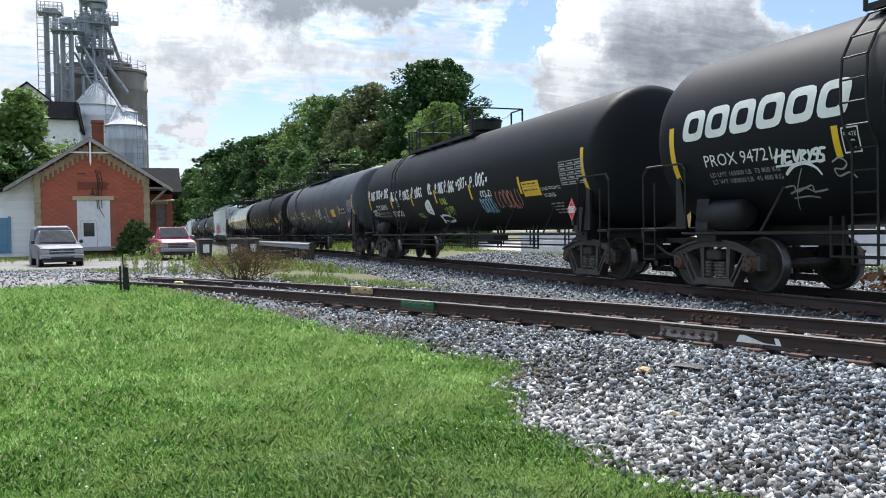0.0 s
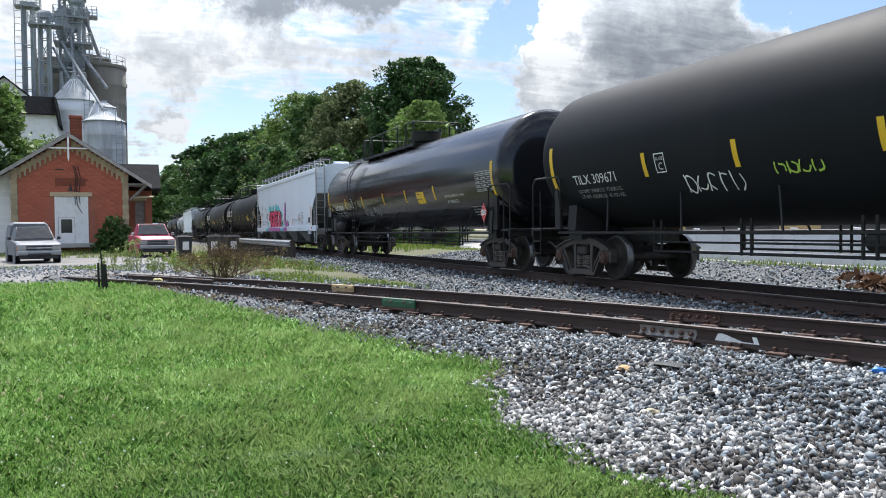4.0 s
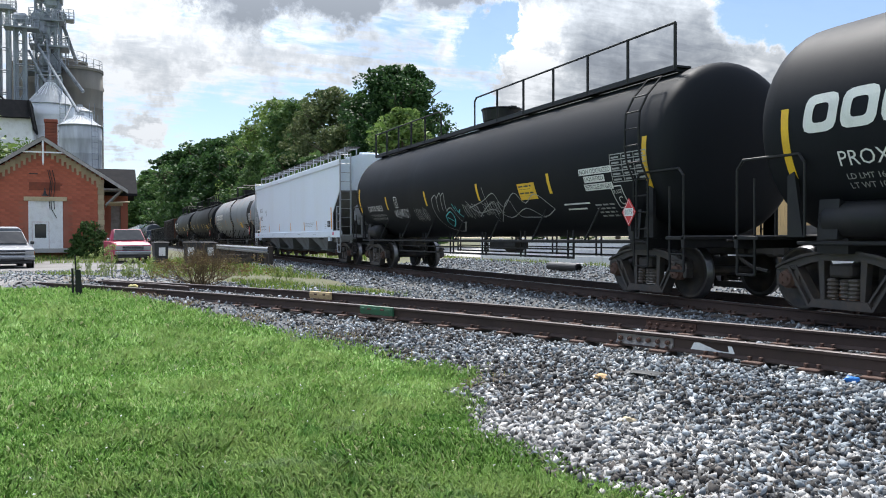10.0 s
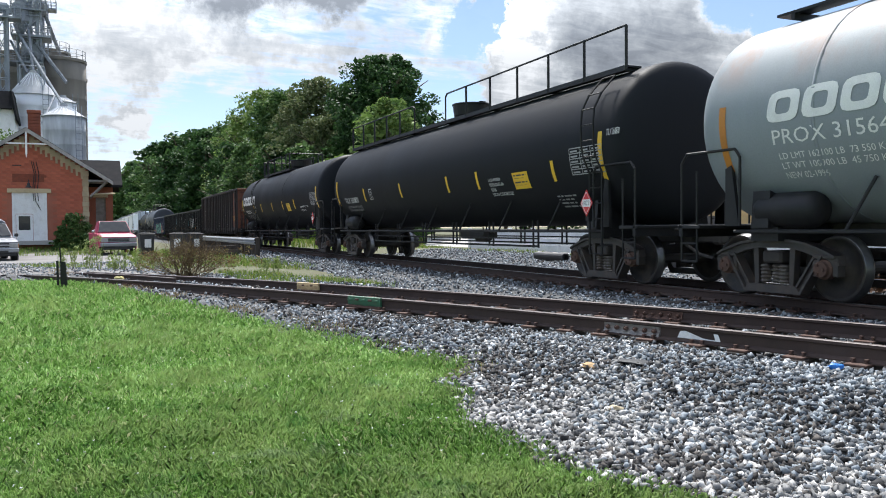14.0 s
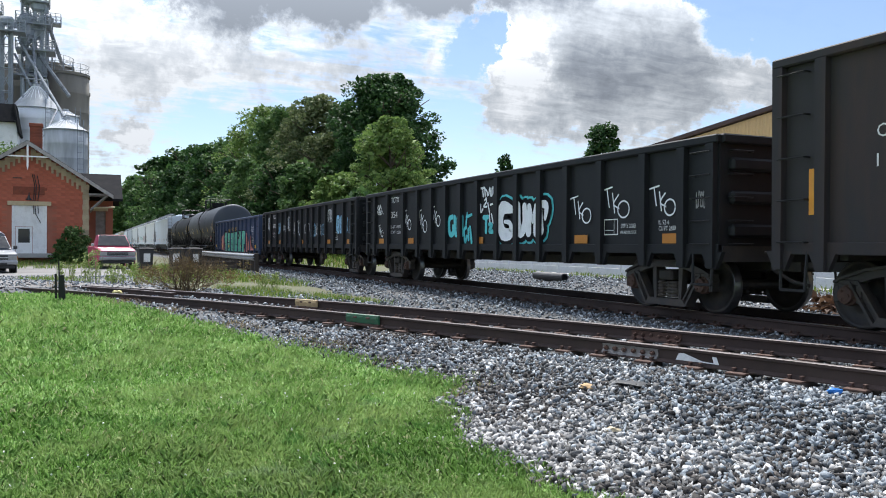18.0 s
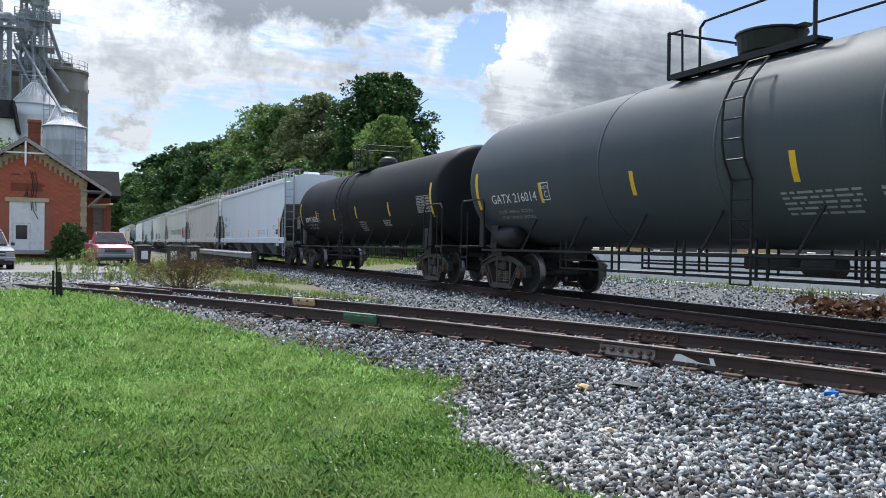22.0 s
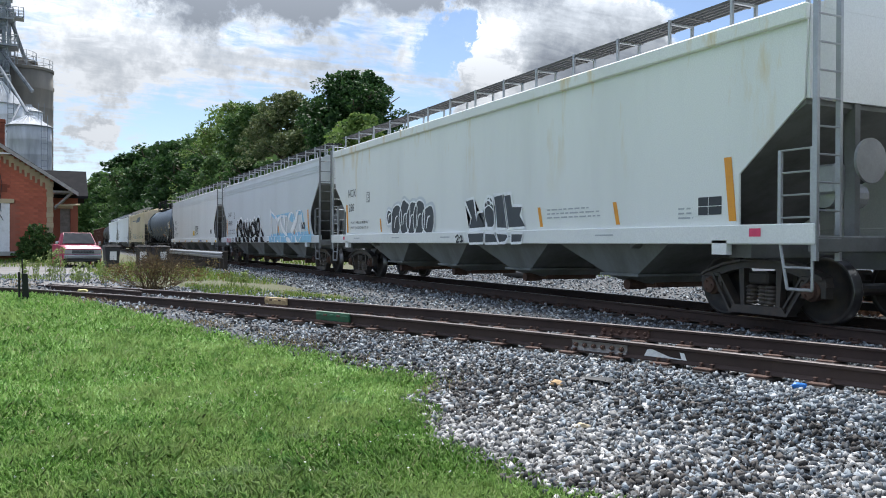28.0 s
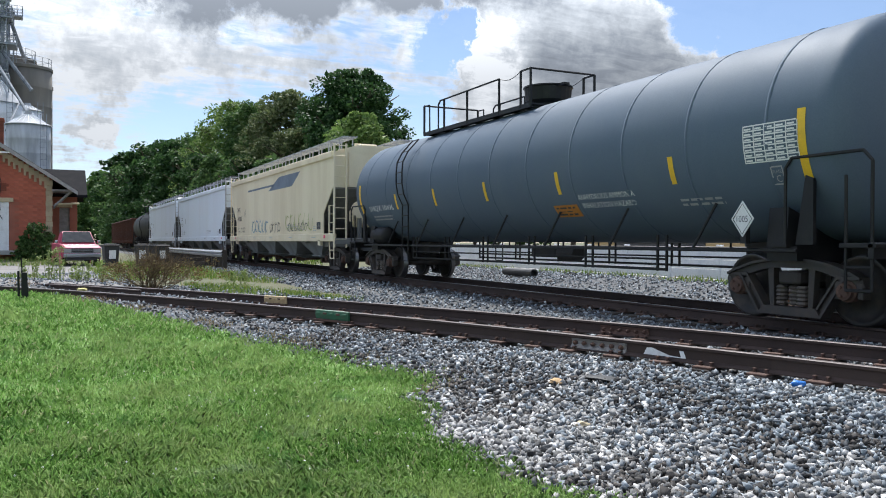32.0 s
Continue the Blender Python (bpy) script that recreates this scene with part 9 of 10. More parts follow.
    box(bm, (DX + 0.04, -3.24, 3.55), (0.14, 2.42, 0.26), None, 0.015)
    part("lintel", bm, M["cream_stone"], ob)
    bm = bmesh.new()
    for i in range(6):
        for j in range(2):
            box(bm, (DX + 0.03, -4.0 + 0.3 * i + (0.15 if j else 0), 4.22 + 0.22 * j), (0.05, 0.14, 0.16))
    box(bm, (DX + 0.015, -3.28, 4.33), (0.02, 1.75, 0.5))
    part("lattice_vent", bm, M["brick_chimney"], ob)
    bm = bmesh.new()
    pipe(bm, [(DX, -3.25, 4.1), (DX + 0.45, -3.25, 4.2), (DX + 0.5, -3.25, 4.0)], 0.025)
    lathe(bm, [(3.72, 0.2), (3.86, 0.09), (4.02, 0.06)], "z", 12, (DX + 0.5, -3.25, 0))
    part("gable_lamp", bm, M["plastic"], ob)
    bm = bmesh.new()
    random.seed(4)
    for off in (0.0, 0.16, -0.1):
        pts = [(DX + 0.06, -3.0 + off, 5.35), (DX + 0.08, -2.85 + off, 4.6), (DX + 0.07, -2.95 + off, 3.6), (DX + 0.06, -2.9 + off, 2.9), (DX + 0.06, -2.62 + off, 2.35)]
        pipe(bm, pts[:5 if off == 0 else 4], 0.022, 5)
    part("cable", bm, M["plastic"], ob, "hanging black service cable")
    bm = bmesh.new()
    box(bm, (DX + 0.04, -3.9, 5.1), (0.05, 0.5, 0.06))
    part("bracket", bm, M["plastic"], ob)
    bm = bmesh.new()
    box(bm, (DX + 0.5, -3.2, DZ + 0.12), (1.0, 2.6, 0.25))
    part("door_step", bm, M["concrete"], ob)
    # chimney
    bm = bmesh.new()
    box(bm, (DX - 3.6, yc + 0.25, 7.6), (0.7, 0.7, 2.6))
    box(bm, (DX - 3.6, yc + 0.25, 8.85), (0.82, 0.82, 0.22), None, 0.02)
    ch = part("chimney", bm, M["brick_chimney"], ob)
    for k in range(8):
        bm = bmesh.new()
        box(bm, (DX - 3.6, yc + 0.25, 7.15 + 0.2 * k), (0.73, 0.73, 0.15), None, 0.01)
        part("chimney_course", bm, M["brick_chimney"], ch)
    # the track-side bay with its cross roof
    bm = bmesh.new()
    rect_hole(bm, 0.12, 1.60, DZ - 0.4, 4.2, [(0.55, 1.18, 1.1, 3.3)], DX - 4.4, DX - 4.05)
    part("bay_wall", bm, M["brick_wall"], ob)
    bm = bmesh.new()
    box(bm, (DX - 7.4, 1.5, 2.0), (6.0, 0.3, 4.6))
    part("bay_side", bm, M["brick_wall"], ob)
    bm = bmesh.new()
    box(bm, (DX - 4.2, 0.86, 2.2), (0.08, 0.63, 2.2))
    part("boarded_window", bm, M["grey_wood"], ob, "grey boarded-up window")
    bm = bmesh.new()
    box(bm, (DX - 4.03, 0.86, 3.42), (0.12, 0.95, 0.22))
    part("lintel", bm, M["cream_stone"], ob)
    bm = bmesh.new()
    slab(bm, [(DX - 3.4, 4.15), (DX - 7.2, 6.1), (DX - 11.0, 4.15), (DX - 11.0, 3.98), (DX - 7.2, 5.92), (DX - 3.4, 3.98)], -3.2, 2.25)
    part("bay_roof", bm, M["shingle"], ob)
    for k in range(3):
        bm = bmesh.new()
        span(bm, (DX + 0.3 - 2.2 * k, 0.2, 3.2), (DX + 0.3 - 2.2 * k, 1.2, 4.2), 0.06)
        box(bm, (DX + 0.3 - 2.2 * k, 0.7, 4.2), (0.1, 1.2, 0.12))
        part("eave_bracket", bm, M["grey_wood"], ob)
    bm = bmesh.new()
    span(bm, (DX + 0.2, 0.3, 3.35), (DX - 3.0, 1.7, 3.55), 0.06, 8)
    part("gutter_pipe", bm, M["cream_stone"], ob)
    # the white clapboard wing
    bm = bmesh.new()
    slab(bm, [(-14.5, DZ - 0.4), (-6.64, DZ - 0.4), (-6.64, roof_z(-6.64) + 0.0), (-8.2, roof_z(-8.2)), (-14.5, 2.9)], DX - 0.9, DX - 0.6, "x")
    part("wing_wall", bm, M["old_white"], ob)
    def board(bm):
        slab(bm, [(0.0, -0.07), (0.035, -0.07), (0.012, 0.08), (0.0, 0.08)], -0.5, 0.5)
    me = shared(("clapboard",), board, M["old_white"])
    z = DZ
    while z < 4.7:
        lim = -6.66
        left = -14.4 if z < 2.9 else -6.7 - (roof_z(-6.66) - 0.1 - z) / 0.66
        if lim - left > 0.3:
            place("clapboard", me, ob, pose(DX - 0.60, (lim + left) / 2, z + 0.07) @ Matrix.Diagonal((1, lim - left, 1, 1)))
        z += 0.145
    bm = bmesh.new()
    slab(bm, [(-8.1, roof_z(-8.1) + 0.14), (-15.2, 2.75), (-15.2, 2.6), (-8.1, roof_z(-8.1) + 0.0)][::-1], DX - 10, DX - 0.2, "x")
    part("wing_roof", bm, M["shingle"], ob)
    bm = bmesh.new()
    box(bm, (DX - 0.56, -9.35, 1.25), (0.05, 2.3, 2.2))
    for k in range(5):
        box(bm, (DX - 0.525, -9.35, 0.45 + 0.42 * k), (0.02, 2.2, 0.36), None, 0.006)
    box(bm, (DX - 0.52, -8.12, 1.3), (0.06, 0.14, 2.3))
    part("garage_door", bm, M["blue_door"], ob, "faded blue panelled garage door")


depot()


# ---- grain elevator behind the depot ----
def banded(bm, x, y, r, z0, z1, seg=32, rings=0, bulge=0.03):
    prof = [(z0, r)]
    for k in range(rings):
        z = z0 + (z1 - z0) * (k + 1) / (rings + 1)
        prof += [(z - 0.06, r), (z, r + bulge), (z + 0.06, r)]
    prof += [(z1, r)]
    lathe(bm, prof, "z", seg, (x, y, 0))


def silo(x, y, r, top, label):
    ob = thing("concrete_silo", None, label, "silo", "grain elevator silos")
    bm = bmesh.new()
    banded(bm, x, y, r, -0.5, top, 40, 9, 0.025)
    part("shaft", bm, M["silo"], ob, smooth=True)
    bm = bmesh.new()
    lathe(bm, [(top - 0.02, r + 0.10), (top + 0.28, r + 0.10), (top + 0.30, r - 0.1), (top + 0.32, 0.1)], "z", 40, (x, y, 0))
    part("rim", bm, M["silo"], ob)
    bm = bmesh.new()
    for k in range(18):
        a = 2 * math.pi * k / 18
        span(bm, (x + r * math.cos(a), y + r * math.sin(a), top + 0.2), (x + r * math.cos(a), y + r * math.sin(a), top + 1.3), 0.03, 5)
        b = a + 2 * math.pi / 18
        for z in (0.8, 1.3):
            span(bm, (x + r * math.cos(a), y + r * math.sin(a), top + z), (x + r * math.cos(b), y + r * math.sin(b), top + z), 0.03, 5)
    part("railing", bm, M["galv_blue"], ob)


silo(-101, -2.4, 2.6, 19.9, "weathered concrete silo with a dark rim")
silo(-106, -4.4, 2.9, 21.7, "tall weathered concrete silo with a top railing")
silo(-103, -7.0, 2.4, 20.6, "weathered concrete silo beside the tower")
silo(-107, -2.05, 2.3, 19.0, "weathered concrete silo behind the others")


def bin_tank(x, y, r, eave, apex, material, label, seams):
    ob = thing("grain_bin", None, label, "grain bin", "steel grain bins")
    bm = bmesh.new()
    banded(bm, x, y, r, -0.3, eave, 36, seams, 0.02)
    part("wall", bm, M[material], ob, smooth=True)
    bm = bmesh.new()
    lathe(bm, [(eave - 0.05, r + 0.12), (eave, r + 0.12), (apex, 0.35), (apex + 0.3, 0.3), (apex + 0.32, 0.05)], "z", 36, (x, y, 0))
    part("cone_roof", bm, M["bin_roof"], ob)
    bm = bmesh.new()
    for k in range(24):
        a = 2 * math.pi * k / 24
        span(bm, (x + r * math.cos(a), y + r * math.sin(a), eave + 0.03), (x + 0.4 * math.cos(a), y + 0.4 * math.sin(a), apex + 0.03), 0.035, 4)
    part("roof_rib", bm, M["bin_white"], ob)
    bm = bmesh.new()
    for dy in (-0.25, 0.25):
        span(bm, (x + r + 0.2, y + dy + 1.2, 0.5), (x + r + 0.2, y + dy + 1.2, eave + 0.8), 0.03, 5)
    for k in range(int(eave / 0.5)):
        span(bm, (x + r + 0.2, y + 0.95, 0.6 + 0.5 * k), (x + r + 0.2, y + 1.45, 0.6 + 0.5 * k), 0.02, 4)
    part("ladder", bm, M["galv_blue"], ob)
    return ob


bin_tank(-92, -4.75, 2.25, 14.7, 17.0, "bin_white", "large white steel grain bin with cone roof", 12)
bin_tank(-95, -2.1, 1.3, 14.6, 15.1, "bin_white", "pale steel surge bin", 10)
bin_tank(-80, -1.72, 1.76, 11.2, 12.1, "bin_dirty", "small streaked galvanized grain bin", 8)


def leg_tower(x, y, w, top, label, lattice=True):
    ob = thing("elevator_tower", None, label, "elevator tower", "grain elevator legs")
    bm = bmesh.new()
    for a in (-1, 1):
        for b in (-1, 1):
            box(bm, (x + a * w / 2, y + b * w / 2, top / 2), (0.14, 0.14, top))
    part("post", bm, M["galv_blue"], ob)
    bm = bmesh.new()
    n = max(4, int(top / 2.6))
    z0 = 12.0 if top > 20 else 2
    k = 0
    z = z0
    while z < top - 0.5:
        for (a, b), (c, d) in (((-1, -1), (1, -1)), ((1, -1), (1, 1)), ((1, 1), (-1, 1)), ((-1, 1), (-1, -1))):
            p, q = (x + a * w / 2, y + b * w / 2), (x + c * w / 2, y + d * w / 2)
            span(bm, (*p, z), (*q, z), 0.06, 4)
            if lattice:
                span(bm, (*p, z), (*q, min(top, z + 2.4)), 0.04, 4)
                span(bm, (*q, z), (*p, min(top, z + 2.4)), 0.04, 4)
        z += 2.4
    part("bracing", bm, M["galv_blue"], ob)
    return ob


def catwalk(ob, x0, x1, y0, y1, z):
    bm = bmesh.new()
    box(bm, ((x0 + x1) / 2, (y0 + y1) / 2, z), (x1 - x0, y1 - y0, 0.16))
    part("platform", bm, M["galv_blue"], ob)
    bm = bmesh.new()
    n = 6
    for k in range(n + 1):
        y = y0 + (y1 - y0) * k / n
        for x in (x0, x1):
            span(bm, (x, y, z), (x, y, z + 1.1), 0.035, 4)
    for zz in (0.4, 0.75, 1.1):
        pipe(bm, [(x0, y0, z + zz), (x1, y0, z + zz), (x1, y1, z + zz), (x0, y1, z + zz), (x0, y0, z + zz)], 0.035, 4)
    part("railing", bm, M["galv_blue"], ob)


def leg(ob, x, y, top, head=1.2):
    bm = bmesh.new()
    for s in (-0.32, 0.32):
        box(bm, (x, y + s, top / 2), (0.34, 0.30, top))
    part("leg_casing", bm, M["galv_blue"], ob)
    bm = bmesh.new()
    box(bm, (x, y, top + 0.5), (0.8, 1.5, 1.0), None, 0.25)
    box(bm, (x, y + 0.7, top + 0.2), (0.5, 0.5, 0.6))
    part("head", bm, M["galv_blue"], ob)


tw = leg_tower(-98, -5.3, 2.3, 30.0, "main lattice elevator tower with platforms")
for z, a, b in ((19.0, -7.4, -4.0), (21.8, -7.0, -3.2), (24.6, -7.0, -3.6), (27.0, -6.6, -3.8), (29.4, -7.2, -3.0)):
    catwalk(tw, -99.4, -96.5, a, b, z)
leg(tw, -98, -5.6, 30.4)
leg(tw, -97.2, -4.8, 26.0)
bm = bmesh.new()
box(bm, (-98, -5.1, 20.4), (1.6, 2.0, 1.8), None, 0.3)
box(bm, (-98, -5.0, 24.0), (1.4, 1.4, 1.6), None, 0.3)
lathe(bm, [(22.2, 0.2), (23.4, 0.9), (25.2, 0.9), (25.8, 0.4)], "z", 14, (-97.6, -6.0, 0))
part("distributor", bm, M["galv_blue"], tw)
t2 = leg_tower(-95, -7.7, 1.1, 24.2, "grey twin-leg elevator with a railed head")
leg(t2, -95, -7.7, 23.6)
catwalk(t2, -96, -94, -9.2, -5.9, 23.0)
t3 = leg_tower(-99, -9.6, 1.2, 26.2, "slim elevator leg with a caged ladder", False)
leg(t3, -99, -9.6, 25.6)
catwalk(t3, -99.9, -98.1, -10.9, -8.4, 25.8)
bm = bmesh.new()
for k in range(24):
    z = 9 + 0.7 * k
    pipe(bm, [(-98.3, -10.9, z), (-97.9, -10.7, z), (-97.9, -10.3, z), (-98.3, -10.1, z)], 0.03, 4)
for yy in (-10.9, -10.1):
    span(bm, (-98.3, yy, 8), (-98.3, yy, 26), 0.04, 4)
part("caged_ladder", bm, M["galv_blue"], t3)
t4 = leg_tower(-103, -4.3, 1.2, 26.4, "elevator leg with a railed top deck", False)
catwalk(t4, -103.9, -102.1, -5.9, -2.8, 26.2)
leg(t4, -103, -4.5, 26.4)
sp = thing("grain_spouts", None, "slanting steel grain spouts between tower and bins", "pipes")
for a, b, r in (((-97.5, -6.6, 22.6), (-80, -1.85, 12.4), 0.13), ((-98, -5.5, 24.0), (-92, -4.75, 17.3), 0.13), ((-98, -5.5, 22.5), (-95, -1.75, 16.8), 0.2), ((-98, -4.2, 25.8), (-101, -2.5, 21.0), 0.2), ((-98, -6.8, 23.2), (-91, -3.6, 16.3), 0.12), ((-91, -2.7, 14.9), (-83, -3.6, 11.0), 0.10), ((-96.0, -7.0, 21.0), (-92, -5.2, 17.0), 0.12)):
    bm = bmesh.new()
    span(bm, a, b, r, 8)
    part("spout", bm, M["spout_steel"], sp)
# bin-top frame
bm = bmesh.new()
for a in (-1, 1):
    for b in (-1, 1):
        span(bm, (-92 + a * 1.0, -4.8 + b * 1.1, 15.3), (-92 + a * 1.0, -4.8 + b * 1.1, 17.6), 0.06, 4)
pipe(bm, [(-93, -5.9, 17.6), (-91, -5.9, 17.6), (-91, -3.7, 17.6), (-93, -3.7, 17.6), (-93, -5.9, 17.6)], 0.06, 4)
part("bin_frame", bm, M["galv_blue"], sp)


def shed(x, y, w, d, eave, ridge, label):
    ob = thing("elevator_house", None, label, "building")
    bm = bmesh.new()
    slab(bm, [(y - w / 2, -0.3), (y + w / 2, -0.3), (y + w / 2, eave), (y, ridge), (y - w / 2, eave)], x - d, x, "x")
    part("wall", bm, M["old_white"], ob)
    for s in (-1, 1):
        bm = bmesh.new()
        slab(bm, [(y, ridge + 0.16), (y + s * (w / 2 + 0.3), eave - 0.1), (y + s * (w / 2 + 0.3), eave - 0.28), (y, ridge)][::s], x - d - 0.3, x + 0.35, "x")
        part("roof", bm, M["shingle"], ob)
    bm = bmesh.new()
    for k in range(9):
        box(bm, (x + 0.012, y, 2 + 1.3 * k), (0.03, w * 0.98, 0.05))
    part("siding_seam", bm, M["old_white"], ob)
    return ob


shed(-92, -11.25, 4.1, 8, 15.2, 16.85, "white elevator house with a dark gable roof")
ob = thing("elevator_house", None, "white lean-to house with dark shingle roof", "building")
bm = bmesh.new()
slab(bm, [(-11.0, -0.3), (-6.05, -0.3), (-6.05, 11.9), (-6.35, 13.1), (-11.0, 13.1)], -90, -86, "x")
part("wall", bm, M["old_white"], ob)
bm = bmesh.new()
slab(bm, [(-86.7, 14.3), (-85.4, 12.5), (-85.5, 12.4), (-86.9, 14.2)], -11.2, -6.2)
slab(bm, [(-90.2, 14.1), (-86.7, 14.3), (-86.7, 14.2), (-90.2, 14.0)], -11.2, -6.2)
slab(bm, [(-6.25, 14.2), (-5.80, 11.5), (-5.95, 11.4), (-6.45, 14.1)], -90.0, -85.5, "x")
part("roof", bm, M["shingle"], ob)


# ---- beyond the tracks: fence, yard and metal building ----
def metal_building():
    ob = thing("metal_building", None, "large tan corrugated metal building with brown roof edge", "building")
    x0, x1, y, base = -55.0, 22.0, 40.0, -0.2
    xr = -16.0
    def rz(x):
        return 8.15 + 0.0985 * (x + 55) if x < xr else 8.15 + 0.0985 * (xr + 55) - 0.0985 * (x - xr)
    bm = bmesh.new()
    slab(bm, [(x0, base), (x1, base), (x1, rz(x1)), (xr, rz(xr)), (x0, rz(x0))], y, y + 0.2)
    box(bm, (x0 + 0.1, y + 20, 4), (0.2, 40, 8.3))
    part("wall", bm, M["tan_metal"], ob)
    def rib(bm):
        slab(bm, [(-0.06, 0), (-0.02, -0.04), (0.02, -0.04), (0.06, 0)], 0, 1, "z")
    me = shared(("wall_rib",), rib, M["tan_metal"])
    k = 0
    x = x0 + 0.15
    while x < -18 and k < 290:
        place("wall_rib", me, ob, pose(x, y, 1.7) @ Matrix.Diagonal((1, 1, rz(x) - 1.72, 1)))
        x += 0.3
        k += 1
    bm = bmesh.new()
    for a, b in ((x0 - 0.4, xr), (xr, x1)):
        slab(bm, [(a, rz(max(a, x0)) + 0.05), (b, rz(b) + 0.05), (b, rz(b) + 0.33), (a, rz(max(a, x0)) + 0.33)], y - 0.25, y + 0.1)
        slab(bm, [(a, rz(max(a, x0)) + 0.2), (b, rz(b) + 0.2), (b, rz(b) + 0.3), (a, rz(max(a, x0)) + 0.3)], y, y + 40)
    part("roof", bm, M["brown_trim"], ob)
    for a, b in ((-51, -41.5), (-38, -30)):
        bm = bmesh.new()
        box(bm, ((a + b) / 2, y - 0.03, 0.95), (b - a, 0.06, 1.5))
        for k in range(6):
            box(bm, ((a + b) / 2, y - 0.07, 0.3 + 0.25 * k), (b - a, 0.03, 0.06))
        part("louvre_band", bm, M["dark_band"], ob)


metal_building()


def fence():
    ob = thing("white_fence", None, "white vinyl board fence behind the tracks", "fence")
    def post(bm):
        box(bm, (0, 0, 0.5), (0.13, 0.13, 1.15), None, 0.01)
        box(bm, (0, 0, 1.1), (0.17, 0.17, 0.05), None, 0.01)
    pm = shared(("fence_post",), post, M["vinyl"])
    def board(bm):
        box(bm, (1.15, 0.0, 0), (2.3, 0.04, 0.30), None, 0.008)
    bme = shared(("fence_board",), board, M["vinyl"])
    x = -40.0
    y = 19.2
    while x < 2:
        place("post", pm, ob, pose(x, y, -0.12))
        for z in (0.06, 0.37, 0.68):
            place("board", bme, ob, pose(x, y, z))
        x += 2.3


fence()

# ---- trees and bushes ----
def branchy(bm, base, top, r, limbs, rnd):
    """A tapered, slightly bent trunk and limbs that reach into the crown."""
    prev = Vector(base)
    n = 5
    pts = [Vector(base)]
    for k in range(1, n + 1):
        p = Vector(base).lerp(Vector(top), k / n) + Vector((rnd.uniform(-1, 1), rnd.uniform(-1, 1), 0)) * r * 0.8
        span(bm, prev, p, r * (1 - 0.8 * (k - 1) / n), 8, r * (1 - 0.8 * k / n))
        prev = p
        pts.append(p)
    for a, L in limbs:
        s = pts[rnd.randint(2, n - 1)]
        e = s + Vector((math.cos(a) * L, math.sin(a) * L, L * rnd.uniform(0.4, 0.9)))
        mid = s.lerp(e, 0.5) + Vector((0, 0, L * 0.08))
        span(bm, s, mid, r * 0.42, 6, r * 0.28)
        span(bm, mid, e, r * 0.28, 6, r * 0.08)
        for _ in range(2):
            q = mid + Vector((rnd.uniform(-1, 1), rnd.uniform(-1, 1), rnd.uniform(0.2, 1))) * L * 0.4
            span(bm, mid, q, r * 0.18, 5, r * 0.05)


def leaf_cards(g, centres, radii, n, size, squash=0.85):
    """Leaf sprays: small bent quads spread through and mostly near the skin of overlapping clumps."""
    k = g.integers(0, len(centres), n)
    w = radii[k] ** 2
    d = g.normal(size=(n, 3))
    d /= np.linalg.norm(d, axis=1)[:, None]
    rr = radii[k] * (0.35 + 0.65 * g.random(n) ** 0.45)
    p = centres[k] + d * rr[:, None] * np.array([1, 1, squash])
    a = (g.normal(size=(n, 3)) + d * 0.4) * np.array([1, 1, 0.6])
    a /= np.linalg.norm(a, axis=1)[:, None]
    b = np.cross(a, g.normal(size=(n, 3)))
    b /= np.linalg.norm(b, axis=1)[:, None]
    s = size * g.uniform(0.55, 1.3, n)[:, None]
    nrm = np.cross(a, b)
    v = np.stack([p - a * s * 0.5, p + b * s * 0.33 + nrm * s * 0.12, p + a * s * 0.6, p - b * s * 0.33 + nrm * s * 0.12], 1)
    f = np.arange(n * 4).reshape(n, 4)
    return v.reshape(-1, 3), f


def tree(name, x, y, z, height, radius, leaf, label, seed, n=9000, size=0.42, low=0.25, clumps=26, wide=1.0, group="trees behind the tracks"):
    rnd, g = random.Random(seed), np.random.default_rng(seed)
    ob = thing(name, pose(x, y, z), label, "tree", group)
    bm = bmesh.new()
    branchy(bm, (0, 0, -0.3), (rnd.uniform(-0.4, 0.4), 0, height * 0.8), 0.022 * height, [(rnd.uniform(0, 6.3), radius * rnd.uniform(0.5, 0.9)) for _ in range(9)], rnd)
    part("trunk", bm, M["bark"], ob, smooth=True)
    cs, rs = [], []
    many = clumps * 4
    for k in range(many):
        t = low + (1 - low) * (k + 0.5) / many
        prof = math.sin(math.pi * min(1, (t - low) / (1 - low) * 0.78 + 0.18)) ** 0.7
        a = rnd.uniform(0, 6.3)
        # lobes of unequal reach give the crown its ragged outline
        reach = 0.86 + 0.20 * math.sin(3 * a + seed) * math.sin(7 * t + seed) + 0.10 * math.sin(5 * a + 11 * t)
        q = radius * prof * reach * rnd.uniform(0.35, 1.0) ** 0.6
        r = radius * rnd.uniform(0.09, 0.21)
        cs.append((math.cos(a) * q * wide, math.sin(a) * q, height * t - r * 0.6 * t))
        rs.append(r)
    v, f = leaf_cards(g, np.array(cs), np.array(rs), int(n * 0.8), size * 0.92, 0.62)
    # the shaded inside of the crown
    v2, f2 = leaf_cards(g, np.array(cs) * np.array([0.72, 0.72, 0.96]), np.array(rs) * 1.5, int(n * 0.25), size * 1.9, 0.9)
    v, f = joined([(v, f), (v2, f2)])
    place("crown", raw_mesh("crown", v, f, M[leaf]), ob)
    return ob


